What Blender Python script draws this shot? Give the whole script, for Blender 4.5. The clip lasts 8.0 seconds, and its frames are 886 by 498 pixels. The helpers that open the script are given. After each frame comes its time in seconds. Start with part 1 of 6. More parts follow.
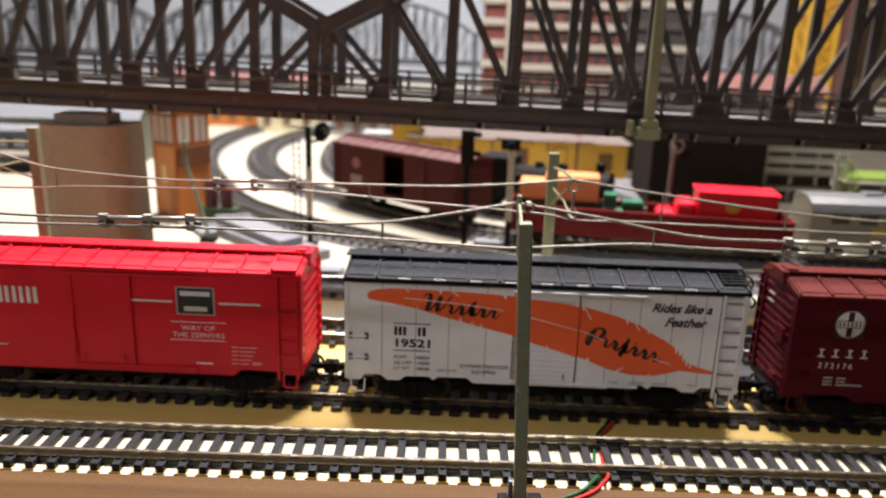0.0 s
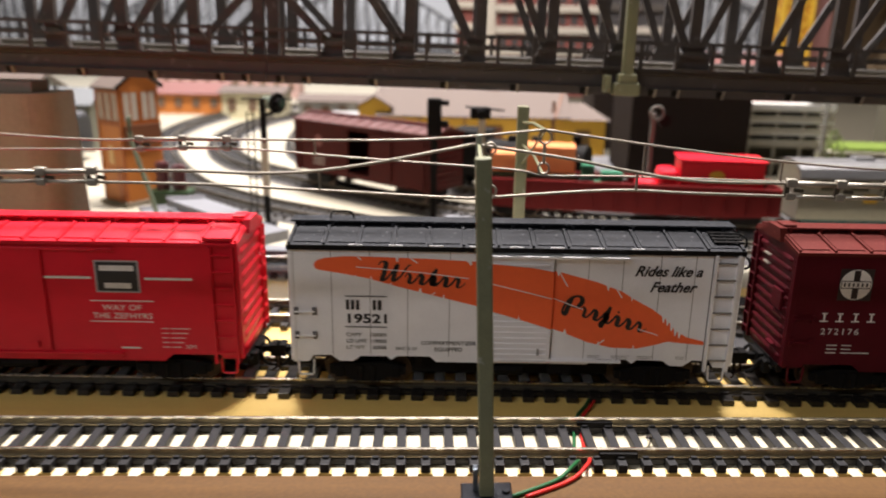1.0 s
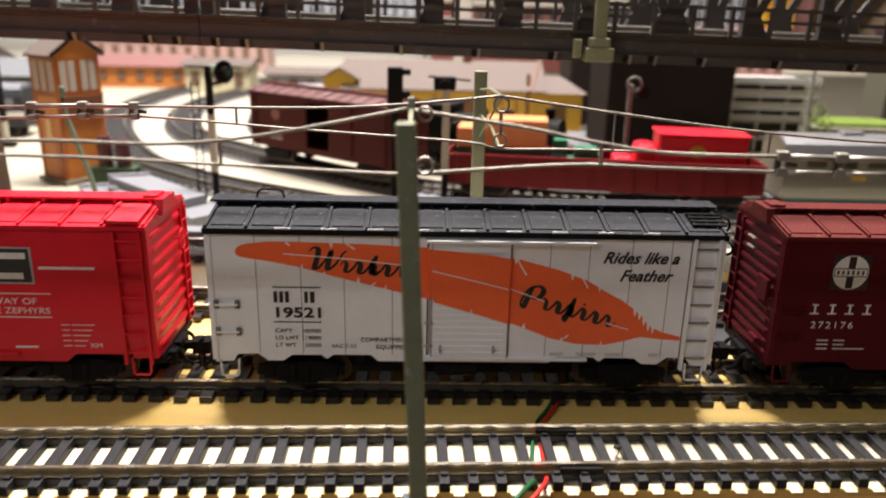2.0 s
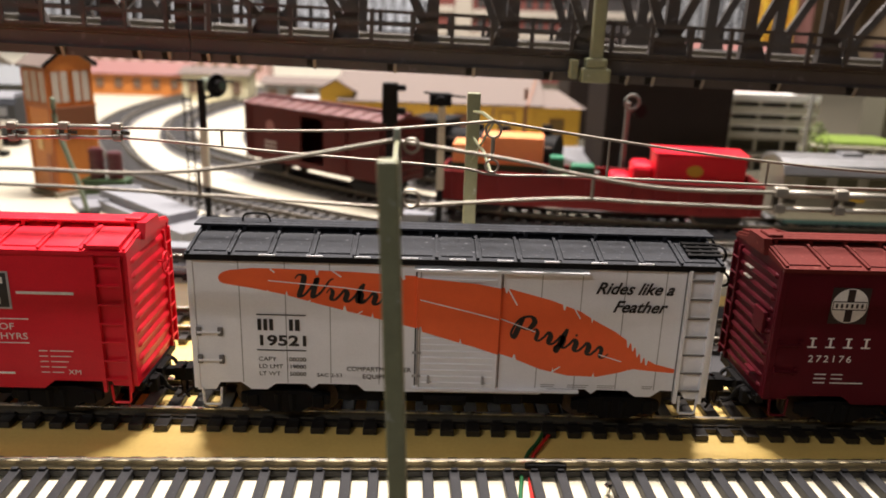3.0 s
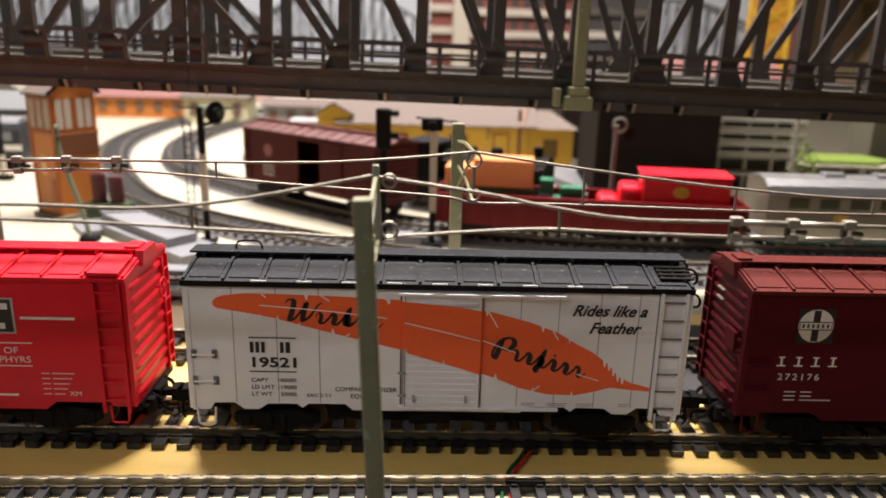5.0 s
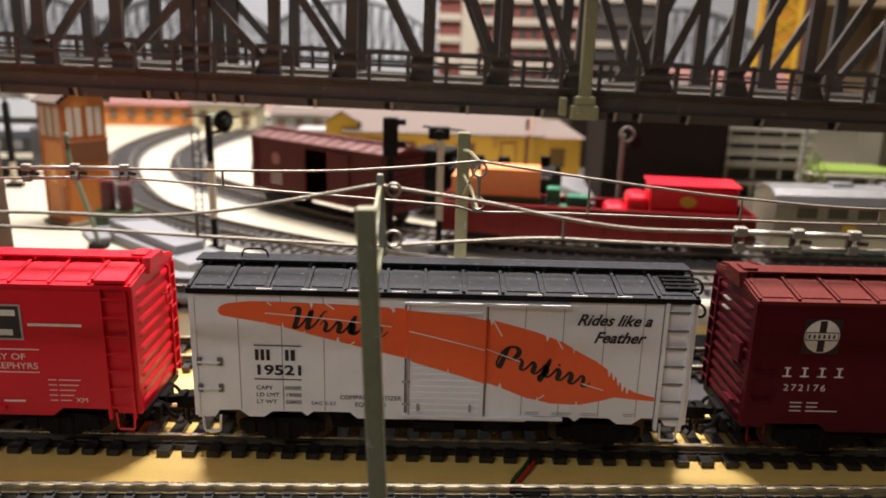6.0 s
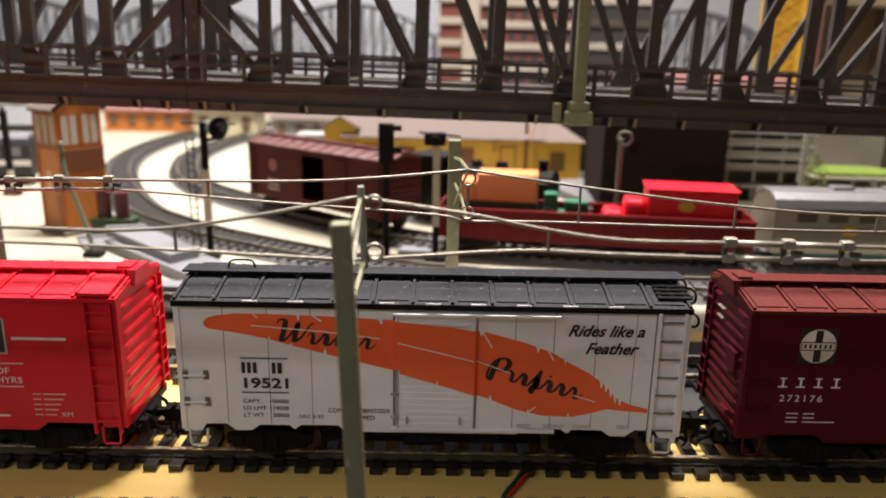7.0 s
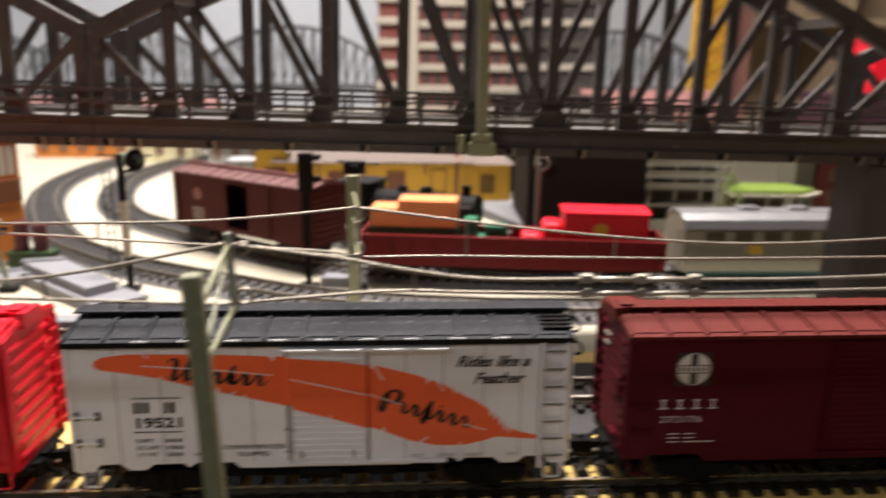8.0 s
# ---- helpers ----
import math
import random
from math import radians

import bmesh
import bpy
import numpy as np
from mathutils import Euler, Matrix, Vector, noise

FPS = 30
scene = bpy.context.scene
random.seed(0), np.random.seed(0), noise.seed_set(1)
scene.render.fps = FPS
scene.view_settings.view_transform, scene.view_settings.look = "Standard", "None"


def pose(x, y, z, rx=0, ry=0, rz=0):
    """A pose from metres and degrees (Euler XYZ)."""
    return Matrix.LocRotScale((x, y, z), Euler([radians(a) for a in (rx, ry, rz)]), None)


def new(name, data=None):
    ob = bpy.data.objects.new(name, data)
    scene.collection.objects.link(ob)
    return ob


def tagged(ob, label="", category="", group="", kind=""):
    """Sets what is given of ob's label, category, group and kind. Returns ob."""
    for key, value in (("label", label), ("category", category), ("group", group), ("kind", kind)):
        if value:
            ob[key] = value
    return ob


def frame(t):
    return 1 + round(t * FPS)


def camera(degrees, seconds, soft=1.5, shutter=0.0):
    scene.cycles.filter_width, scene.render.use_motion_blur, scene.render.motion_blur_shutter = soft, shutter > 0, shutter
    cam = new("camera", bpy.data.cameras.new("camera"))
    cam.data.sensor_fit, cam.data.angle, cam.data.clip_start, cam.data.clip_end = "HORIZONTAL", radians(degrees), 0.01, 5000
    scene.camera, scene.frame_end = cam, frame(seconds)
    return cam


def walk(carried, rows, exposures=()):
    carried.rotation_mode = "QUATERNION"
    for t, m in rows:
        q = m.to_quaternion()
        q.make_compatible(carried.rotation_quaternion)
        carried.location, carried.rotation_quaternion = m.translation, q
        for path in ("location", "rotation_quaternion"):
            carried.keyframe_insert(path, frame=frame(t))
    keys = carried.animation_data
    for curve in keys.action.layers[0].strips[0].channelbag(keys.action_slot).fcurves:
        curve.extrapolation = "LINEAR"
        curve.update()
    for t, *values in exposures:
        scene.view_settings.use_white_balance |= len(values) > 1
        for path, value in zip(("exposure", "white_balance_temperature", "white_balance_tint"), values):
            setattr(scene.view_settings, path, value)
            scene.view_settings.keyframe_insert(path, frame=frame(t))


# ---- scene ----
cam = camera(60.66, 8.0, soft=1.7, shutter=0.8)
# seconds; x, y, z of the lens; yaw, pitch, roll in degrees
ROWS = [
    (0.0, -0.0302, -0.2696, 0.1385, 1.48, -16.06, 1.82),
    (0.5, -0.0247, -0.2595, 0.1267, 1.21, -15.80, 0.30),
    (1.0, -0.0228, -0.2422, 0.1195, -0.01, -16.35, 0.93),
    (1.5, -0.0179, -0.2246, 0.1132, -1.19, -17.31, 1.11),
    (1.7, -0.0147, -0.2192, 0.1115, -1.28, -17.99, 1.10),
    (2.8, -0.0092, -0.2059, 0.1183, -1.68, -17.72, 1.88),
    (3.0, -0.0089, -0.2063, 0.1165, -1.52, -17.40, 1.91),
    (3.5, -0.0082, -0.2085, 0.1181, -1.42, -17.12, 1.51),
    (4.0, -0.0062, -0.2084, 0.1190, -1.45, -16.68, 1.40),
    (5.5, -0.0035, -0.2178, 0.1228, -1.04, -15.90, 1.55),
    (6.0, -0.0029, -0.2158, 0.1223, -0.63, -15.56, 1.53),
    (6.5, 0.0003, -0.2122, 0.1208, -0.33, -15.52, 1.52),
    (7.0, 0.0017, -0.2121, 0.1236, -0.24, -15.37, 1.09),
    (7.5, 0.0061, -0.2114, 0.1261, -0.56, -14.93, 0.52),
    (8.0, 0.0200, -0.2171, 0.1306, -3.81, -14.08, 0.71),
]
walk(cam, [(t, pose(x, y, z, 90 + pitch, 0, yaw) @ pose(0, 0, 0, 0, 0, roll)) for t, x, y, z, yaw, pitch, roll in ROWS],
     exposures=[(0.0, -0.22, 6150, 10), (0.5, -0.23, 6250, 10), (1.5, -0.20, 6300, 10), (3.5, -0.15, 6500, 10), (5.5, -0.24, 6500, 10), (8.0, -0.26, 6450, 10)])
cam.data.dof.use_dof, cam.data.dof.focus_distance, cam.data.dof.aperture_fstop = True, 0.206, 15.0

# ---- light: a cellar hobby room at night, a warm tube behind and two added fills ----
world = bpy.data.worlds.new("room_air")
scene.world = world
world.use_nodes = True
world.node_tree.nodes["Background"].inputs[0].default_value = (1.0, 0.86, 0.68, 1)
world.node_tree.nodes["Background"].inputs[1].default_value = 0.0


def area_lamp(name, at, size, watts, colour):
    data = bpy.data.lights.new(name, "AREA")
    data.shape, data.size, data.size_y, data.energy, data.color = "RECTANGLE", size[0], size[1], watts, colour
    ob = new(name, data)
    ob.matrix_world = pose(*at)
    return ob


WARM = (1.0, 0.90, 0.84)
area_lamp("tube_back", (0.0, 0.40, 1.26), (0.75, 0.15), 69, WARM)
# unseen fill lamps, added to brighten the far wall and the car sides
area_lamp("fill_far", (-0.5, 1.85, 1.26), (1.0, 0.12), 15, (1.0, 0.97, 1.0))
area_lamp("fill_front", (-1.05, -1.15, 1.14), (1.0, 0.10), 12.5, (0.96, 0.94, 0.97))


# ---- materials ----
def material(name, colour, rough=0.5, metal=0.0, var=0.12, scale=400.0, fine=2500.0, bump=0.15, spec=0.5, emit=0.0, tint=None):
    m = bpy.data.materials.new(name)
    m.use_nodes = True
    nt = m.node_tree
    b = nt.nodes["Principled BSDF"]
    b.inputs["Roughness"].default_value = rough
    b.inputs["Metallic"].default_value = metal
    b.inputs["Specular IOR Level"].default_value = spec
    co = nt.nodes.new("ShaderNodeTexCoord")
    n1 = nt.nodes.new("ShaderNodeTexNoise")
    n1.inputs["Scale"].default_value, n1.inputs["Detail"].default_value = scale, 5
    n2 = nt.nodes.new("ShaderNodeTexNoise")
    n2.inputs["Scale"].default_value, n2.inputs["Detail"].default_value = fine, 3
    for n in (n1, n2):
        nt.links.new(co.outputs["Object"], n.inputs["Vector"])
    add = nt.nodes.new("ShaderNodeMath")
    add.operation = "ADD"
    nt.links.new(n1.outputs["Fac"], add.inputs[0])
    nt.links.new(n2.outputs["Fac"], add.inputs[1])
    half = nt.nodes.new("ShaderNodeMath")
    half.operation = "MULTIPLY"
    half.inputs[1].default_value = 0.5
    nt.links.new(add.outputs[0], half.inputs[0])
    ramp = nt.nodes.new("ShaderNodeValToRGB")
    lo = [c * (1 - var) for c in colour]
    hi = [min(1, c * (1 + var)) for c in (tint or colour)]
    ramp.color_ramp.elements[0].position, ramp.color_ramp.elements[1].position = 0.32, 0.68
    ramp.color_ramp.elements[0].color, ramp.color_ramp.elements[1].color = (*lo, 1), (*hi, 1)
    nt.links.new(half.outputs[0], ramp.inputs[0])
    nt.links.new(ramp.outputs[0], b.inputs["Base Color"])
    if bump:
        bp = nt.nodes.new("ShaderNodeBump")
        bp.inputs["Strength"].default_value, bp.inputs["Distance"].default_value = bump, 0.0002
        nt.links.new(half.outputs[0], bp.inputs["Height"])
        nt.links.new(bp.outputs[0], b.inputs["Normal"])
    rr = nt.nodes.new("ShaderNodeMapRange")
    rr.inputs["To Min"].default_value, rr.inputs["To Max"].default_value = max(0.03, rough - 0.1), min(1, rough + 0.12)
    nt.links.new(n1.outputs["Fac"], rr.inputs["Value"])
    nt.links.new(rr.outputs[0], b.inputs["Roughness"])
    if emit:
        b.inputs["Emission Color"].default_value = (*colour, 1)
        b.inputs["Emission Strength"].default_value = emit
    return m


def wood(name, colour, dark, grain=(6, 90, 90), rough=0.55):
    m = material(name, colour, rough, scale=60, fine=900, bump=0.1)
    nt = m.node_tree
    mp = nt.nodes.new("ShaderNodeMapping")
    mp.inputs["Scale"].default_value = grain
    co = next(n for n in nt.nodes if n.type == "TEX_COORD")
    n1 = [n for n in nt.nodes if n.type == "TEX_NOISE"][0]
    nt.links.new(co.outputs["Object"], mp.inputs[0])
    nt.links.new(mp.outputs[0], n1.inputs["Vector"])
    n1.inputs["Scale"].default_value = 3
    r = next(n for n in nt.nodes if n.type == "VALTORGB")
    r.color_ramp.elements[0].color, r.color_ramp.elements[1].color = (*dark, 1), (*colour, 1)
    return m


M_BOARD = wood("painted_board", (0.82, 0.59, 0.185), (0.74, 0.51, 0.150), rough=0.42)
M_BOARD.node_tree.nodes["Principled BSDF"].inputs["Specular IOR Level"].default_value = 0.9
M_TABLE = material("cream_table_paint", (0.46, 0.425, 0.330), 0.5, var=0.06, scale=30, fine=600)
M_EDGE = wood("brown_batten", (0.140, 0.070, 0.020), (0.090, 0.044, 0.013), rough=0.6)
M_EDGE.node_tree.nodes["Principled BSDF"].inputs["Specular IOR Level"].default_value = 0.25
M_TIE = material("black_plastic_tie", (0.014, 0.011, 0.009), 0.42, var=0.3, spec=0.5)
M_TIE2 = material("slate_plastic_tie", (0.017, 0.017, 0.019), 0.5, var=0.3, spec=0.3)
M_RAIL = material("nickel_silver_rail", (0.80, 0.75, 0.66), 0.28, 1.0, var=0.15)
M_BRASS = material("brassy_rail_head", (0.88, 0.82, 0.70), 0.24, 1.0, var=0.15)
# rail web twice: lighter for the lit front track, darker where it is shaded
M_TANWEB = material("lit_tan_rail_web", (0.26, 0.215, 0.13), 0.45, 0.5, var=0.25)
M_WEB = material("shaded_web_and_clip", (0.10, 0.085, 0.06), 0.55, 0.5, var=0.3)
M_SILVER = material("silver_grey_paint", (0.88, 0.88, 0.90), 0.42, var=0.05, scale=150, bump=0.05)
M_SEAM = material("seam_grey", (0.36, 0.35, 0.345), 0.5)
M_RUNG = material("shadowed_step_grey", (0.17, 0.165, 0.16), 0.5)
M_ROOFBLK = material("charcoal_roof_plastic", (0.011, 0.012, 0.015), 0.66, var=0.3, scale=300, spec=0.25, bump=0.3, tint=(0.024, 0.026, 0.032))
M_ORANGE = material("orange_feather_ink", (0.97, 0.145, 0.035), 0.5, var=0.05)
M_BLACK = material("black_ink", (0.015, 0.014, 0.014), 0.45)
M_BLACKP = material("black_plastic", (0.007, 0.0065, 0.0065), 0.6, var=0.3, spec=0.14)
M_RED = material("bright_red_plastic", (0.71, 0.007, 0.026), 0.38, var=0.08, scale=150, bump=0.06)
# mineral red twice: sides darkened for the weak light there, roof a lighter copy
M_MAROON = material("mineral_red_plastic", (0.080, 0.0045, 0.010), 0.5, var=0.12, scale=150, spec=0.12)
M_MAROON2 = material("lighter_mineral_red_roof", (0.108, 0.0135, 0.0100), 0.65, var=0.14, scale=150, spec=0.2)
M_WHITE = material("white_ink", (0.80, 0.77, 0.72), 0.45)
M_DARKLOGO = material("dark_logo_ink", (0.03, 0.03, 0.03), 0.45)
M_STEELW = material("dark_steel_wheel", (0.085, 0.060, 0.045), 0.45, 0.5, var=0.3)
M_BRIDGE = material("umber_bridge_plastic", (0.066, 0.056, 0.050), 0.5, var=0.2, scale=120)
M_OLIVE = material("olive_green_mast_paint", (0.26, 0.265, 0.155), 0.4, var=0.15, scale=250)
M_WIRE = material("tinned_wire", (0.36, 0.325, 0.27), 0.45, 0.55, var=0.2)
M_CLAMP = material("pewter_clip", (0.48, 0.44, 0.37), 0.38, 0.45, var=0.2)


def specks(m, colour, scale, amount):
    """Dust or paint chips: small pale flecks over a material's colour."""
    nt = m.node_tree
    b = nt.nodes["Principled BSDF"]
    was = b.inputs["Base Color"].links[0].from_socket
    co = next(n for n in nt.nodes if n.type == "TEX_COORD")
    n = nt.nodes.new("ShaderNodeTexNoise")
    n.inputs["Scale"].default_value, n.inputs["Detail"].default_value = scale, 3
    nt.links.new(co.outputs["Object"], n.inputs["Vector"])
    r = nt.nodes.new("ShaderNodeMapRange")
    r.inputs["From Min"].default_value, r.inputs["From Max"].default_value = amount, amount + 0.06
    nt.links.new(n.outputs["Fac"], r.inputs["Value"])
    mix = nt.nodes.new("ShaderNodeMix")
    mix.data_type = "RGBA"
    nt.links.new(r.outputs[0], mix.inputs["Factor"])
    nt.links.new(was, mix.inputs["A"])
    mix.inputs["B"].default_value = (*colour, 1)
    nt.links.new(mix.outputs["Result"], b.inputs["Base Color"])


specks(M_ROOFBLK, (0.16, 0.16, 0.17), 700, 0.66)
specks(M_OLIVE, (0.40, 0.40, 0.33), 420, 0.66)
specks(M_BRIDGE, (0.11, 0.10, 0.095), 300, 0.64)
specks(M_MAROON2, (0.16, 0.04, 0.03), 600, 0.64)
specks(M_TIE2, (0.05, 0.05, 0.052), 800, 0.66)


# ---- small mesh tools ----
def link(name, bm, mat, parent=None, label="", smooth=False):
    me = bpy.data.meshes.new(name)
    bm.normal_update()
    bm.to_mesh(me)
    bm.free()
    me.materials.append(mat)
    if smooth:
        for p in me.polygons:
            p.use_smooth = True
    ob = new(name, me)
    if parent is not None:
        ob.parent = parent
    if label:
        ob["label"] = label
    return ob


def part(name, bm, mat, parent, label="", smooth=False):
    return link(name, bm, mat, parent, label, smooth)


def thing(name, label, category, m=None, group="", kind=""):
    ob = new(name)
    ob.empty_display_size = 0.005
    if m is not None:
        ob.matrix_world = m
    return tagged(ob, label, category, group, kind)


def box(bm, x0, x1, y0, y1, z0, z1, bevel=0.0):
    made = bmesh.ops.create_cube(bm, size=1.0)["verts"]
    bmesh.ops.transform(bm, matrix=Matrix.Translation(((x0 + x1) / 2, (y0 + y1) / 2, (z0 + z1) / 2)) @ Matrix.Diagonal((x1 - x0, y1 - y0, z1 - z0, 1)), verts=made)
    if bevel:
        edges = list({e for v in made for e in v.link_edges})
        bmesh.ops.bevel(bm, geom=edges, offset=bevel, segments=2, profile=0.5, affect="EDGES")
    return bm


def nb():
    return bmesh.new()


def rod(bm, a, b, r, seg=8, r2=None):
    a, b = Vector(a), Vector(b)
    d = b - a
    q = d.to_track_quat("Z", "Y").to_matrix().to_4x4()
    bmesh.ops.create_cone(bm, cap_ends=True, segments=seg, radius1=r, radius2=r if r2 is None else r2, depth=d.length, matrix=Matrix.Translation((a + b) / 2) @ q)
    return bm


def bar(bm, a, b, w, d, up=(0, 1, 0)):
    """A flat bar from a to b: w across in the plane, d deep along up."""
    a, b, up = Vector(a), Vector(b), Vector(up)
    t = (b - a).normalized()
    s = t.cross(up).normalized()
    u = s.cross(t)
    vs = [bm.verts.new(p + s * (i * w / 2) + u * (j * d / 2)) for p in (a, b) for i, j in ((-1, -1), (1, -1), (1, 1), (-1, 1))]
    for f in ((0, 1, 2, 3), (7, 6, 5, 4), (0, 4, 5, 1), (1, 5, 6, 2), (2, 6, 7, 3), (3, 7, 4, 0)):
        bm.faces.new([vs[i] for i in f])
    bmesh.ops.recalc_face_normals(bm, faces=bm.faces)
    return bm


def slab(bm, pts, axis, lo, hi):
    """A plate with the outline pts, thick from lo to hi along the axis that pts leave out."""
    def at(p, v):
        return {"x": (v, p[0], p[1]), "y": (p[0], v, p[1]), "z": (p[0], p[1], v)}[axis]
    a = [bm.verts.new(at(p, lo)) for p in pts]
    b = [bm.verts.new(at(p, hi)) for p in pts]
    n = len(pts)
    bm.faces.new(a)
    bm.faces.new(b[::-1])
    for i in range(n):
        bm.faces.new((a[i], b[i], b[(i + 1) % n], a[(i + 1) % n]))
    bmesh.ops.recalc_face_normals(bm, faces=bm.faces)
    return bm


def smooth_path(pts, n=8):
    pts = [Vector(p) for p in pts]
    out = []
    for i in range(len(pts) - 1):
        p0, p1, p2, p3 = pts[max(i - 1, 0)], pts[i], pts[i + 1], pts[min(i + 2, len(pts) - 1)]
        for k in range(n):
            t = k / n
            out.append(0.5 * ((2 * p1) + (p2 - p0) * t + (2 * p0 - 5 * p1 + 4 * p2 - p3) * t * t + (3 * p1 - p0 - 3 * p2 + p3) * t ** 3))
    return out + [pts[-1]]


def tube(bm, pts, r, seg=6):
    pts = [Vector(p) for p in pts]
    rings = []
    for i, p in enumerate(pts):
        t = (pts[min(i + 1, len(pts) - 1)] - pts[max(i - 1, 0)]).normalized()
        u = t.cross(Vector((0, 0, 1)))
        u = u.normalized() if u.length > 1e-4 else Vector((1, 0, 0))
        w = u.cross(t)
        rings.append([bm.verts.new(p + r * (math.cos(a) * u + math.sin(a) * w)) for a in [2 * math.pi * k / seg for k in range(seg)]])
    for a, b in zip(rings, rings[1:]):
        for k in range(seg):
            bm.faces.new((a[k], a[(k + 1) % seg], b[(k + 1) % seg], b[k]))
    bm.faces.new(rings[0][::-1])
    bm.faces.new(rings[-1])
    bmesh.ops.recalc_face_normals(bm, faces=bm.faces)
    return bm


def sweep(bm, path, prof):
    """Sweeps the closed profile (sideways, up) along a level path."""
    path = [Vector(p) for p in path]
    rings = []
    for i, p in enumerate(path):
        t = (path[min(i + 1, len(path) - 1)] - path[max(i - 1, 0)])
        t.z = 0
        t.normalize()
        s = Vector((t.y, -t.x, 0))
        rings.append([bm.verts.new(p + s * a + Vector((0, 0, b))) for a, b in prof])
    n = len(prof)
    for a, b in zip(rings, rings[1:]):
        for k in range(n):
            bm.faces.new((a[k], a[(k + 1) % n], b[(k + 1) % n], b[k]))
    bm.faces.new(rings[0])
    bm.faces.new(rings[-1][::-1])
    bmesh.ops.recalc_face_normals(bm, faces=bm.faces)
    return bm


def ring(bm, c, r, w, axis=(0, 1, 0), seg=16):
    q = Vector(axis).to_track_quat("Z", "Y").to_matrix()
    rows = []
    for k in range(seg):
        a = 2 * math.pi * k / seg
        out = Vector((math.cos(a), math.sin(a), 0))
        rows.append([bm.verts.new(Vector(c) + q @ (out * (r + w * math.cos(g)) + Vector((0, 0, w * math.sin(g))))) for g in [math.pi * j / 3 for j in range(6)]])
    for k in range(seg):
        a, b = rows[k], rows[(k + 1) % seg]
        for j in range(6):
            bm.faces.new((a[j], b[j], b[(j + 1) % 6], a[(j + 1) % 6]))
    bmesh.ops.recalc_face_normals(bm, faces=bm.faces)


def letters(words, size, mat, parent, at, turn=(90, 0, 0), align="LEFT", wide=1.0, slant=0.0, bold=0.0, name="lettering", gap=1.0):
    cu = bpy.data.curves.new("lettering", "FONT")
    cu.body, cu.size, cu.align_x, cu.shear, cu.offset, cu.extrude = words, size, align, slant, bold, 0.00002
    cu.resolution_u, cu.space_character = 3, gap
    ob = new("lettering", cu)
    me = bpy.data.meshes.new_from_object(ob.evaluated_get(bpy.context.evaluated_depsgraph_get()))
    bpy.data.objects.remove(ob)
    bpy.data.curves.remove(cu)
    me.materials.clear()
    me.materials.append(mat)
    out = new(name, me)
    out.parent = parent
    out.matrix_local = pose(*at, *turn) @ Matrix.Diagonal((wide, 1, 1, 1))
    return out


# ---- the table, its battens and the room ----
def table_and_room():
    bm = nb()
    slab(bm, [(-1.6, -0.0568 - 0.027 * 1.6), (1.6, -0.0568 + 0.027 * 1.6), (1.6, 0.106), (-1.6, 0.106)], "z", -0.012, 0.0)
    tagged(link("ground", bm, M_BOARD), "pale yellow painted board under the front tracks", "table top", kind="structure")
    bm = nb()
    box(bm, -1.6, 1.6, 0.1062, 1.9, -0.012, 0.0)
    tagged(link("floor", bm, M_TABLE), "cream painted table top with curved tracks", "table top", kind="structure")
    # raised front batten with a red-painted front arris
    bm = nb()
    slab(bm, [(-1.6, -0.0765 - 0.0400), (1.6, -0.0765 + 0.0400), (1.6, -0.098 + 0.0400), (-1.6, -0.098 - 0.0400)], "z", -0.03, 0.012)
    tagged(link("trim", bm, M_EDGE), "brown wooden batten along the table's front edge", "batten", kind="structure")
    # thin dark strip on the board behind the boxcars, from the middle to the right
    bm = box(nb(), 0.010, 0.60, 0.0270, 0.0925, -0.001, 0.00045)
    tagged(link("dark_strip", bm, material("dark_grey_strip", (0.035, 0.034, 0.036), 0.85, var=0.3, scale=250, fine=3000, bump=0.4)), "thin dark grey strip on the board", "roadbed", kind="structure")
    # dull khaki sheet added under the far right, for the table's shade and dark clutter
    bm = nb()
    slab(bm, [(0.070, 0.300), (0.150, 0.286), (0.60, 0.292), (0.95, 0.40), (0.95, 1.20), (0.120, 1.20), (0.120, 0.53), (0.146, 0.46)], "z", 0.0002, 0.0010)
    tagged(link("shade_sheet", bm, material("khaki_shade_sheet", (0.042, 0.036, 0.021), 0.85, var=0.25, scale=40, fine=900, bump=0.3)), "dull khaki sheet added for the table's shade and dark clutter", "ground sheet", kind="structure")
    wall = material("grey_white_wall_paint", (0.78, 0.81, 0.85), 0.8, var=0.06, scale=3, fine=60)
    # walls and floor out of view get a far darker colour than the north wall
    warm = material("dark_brown_wall_paint", (0.10, 0.085, 0.07), 0.8, var=0.06, scale=3, fine=60)
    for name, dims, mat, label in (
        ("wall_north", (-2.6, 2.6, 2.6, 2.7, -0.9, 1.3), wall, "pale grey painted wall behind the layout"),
        ("wall_south", (-2.6, 2.6, -2.3, -2.2, -0.9, 1.3), warm, "plain dark brown wall out of view"),
        ("wall_west", (-2.7, -2.6, -2.3, 2.7, -0.9, 1.3), warm, "plain dark brown wall out of view"),
        ("wall_east", (2.6, 2.7, -2.3, 2.7, -0.9, 1.3), warm, "plain dark brown wall out of view"),
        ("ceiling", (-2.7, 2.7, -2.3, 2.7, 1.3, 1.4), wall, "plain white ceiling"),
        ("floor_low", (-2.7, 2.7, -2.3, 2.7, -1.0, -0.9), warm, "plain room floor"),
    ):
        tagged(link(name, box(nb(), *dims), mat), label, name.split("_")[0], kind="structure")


table_and_room()


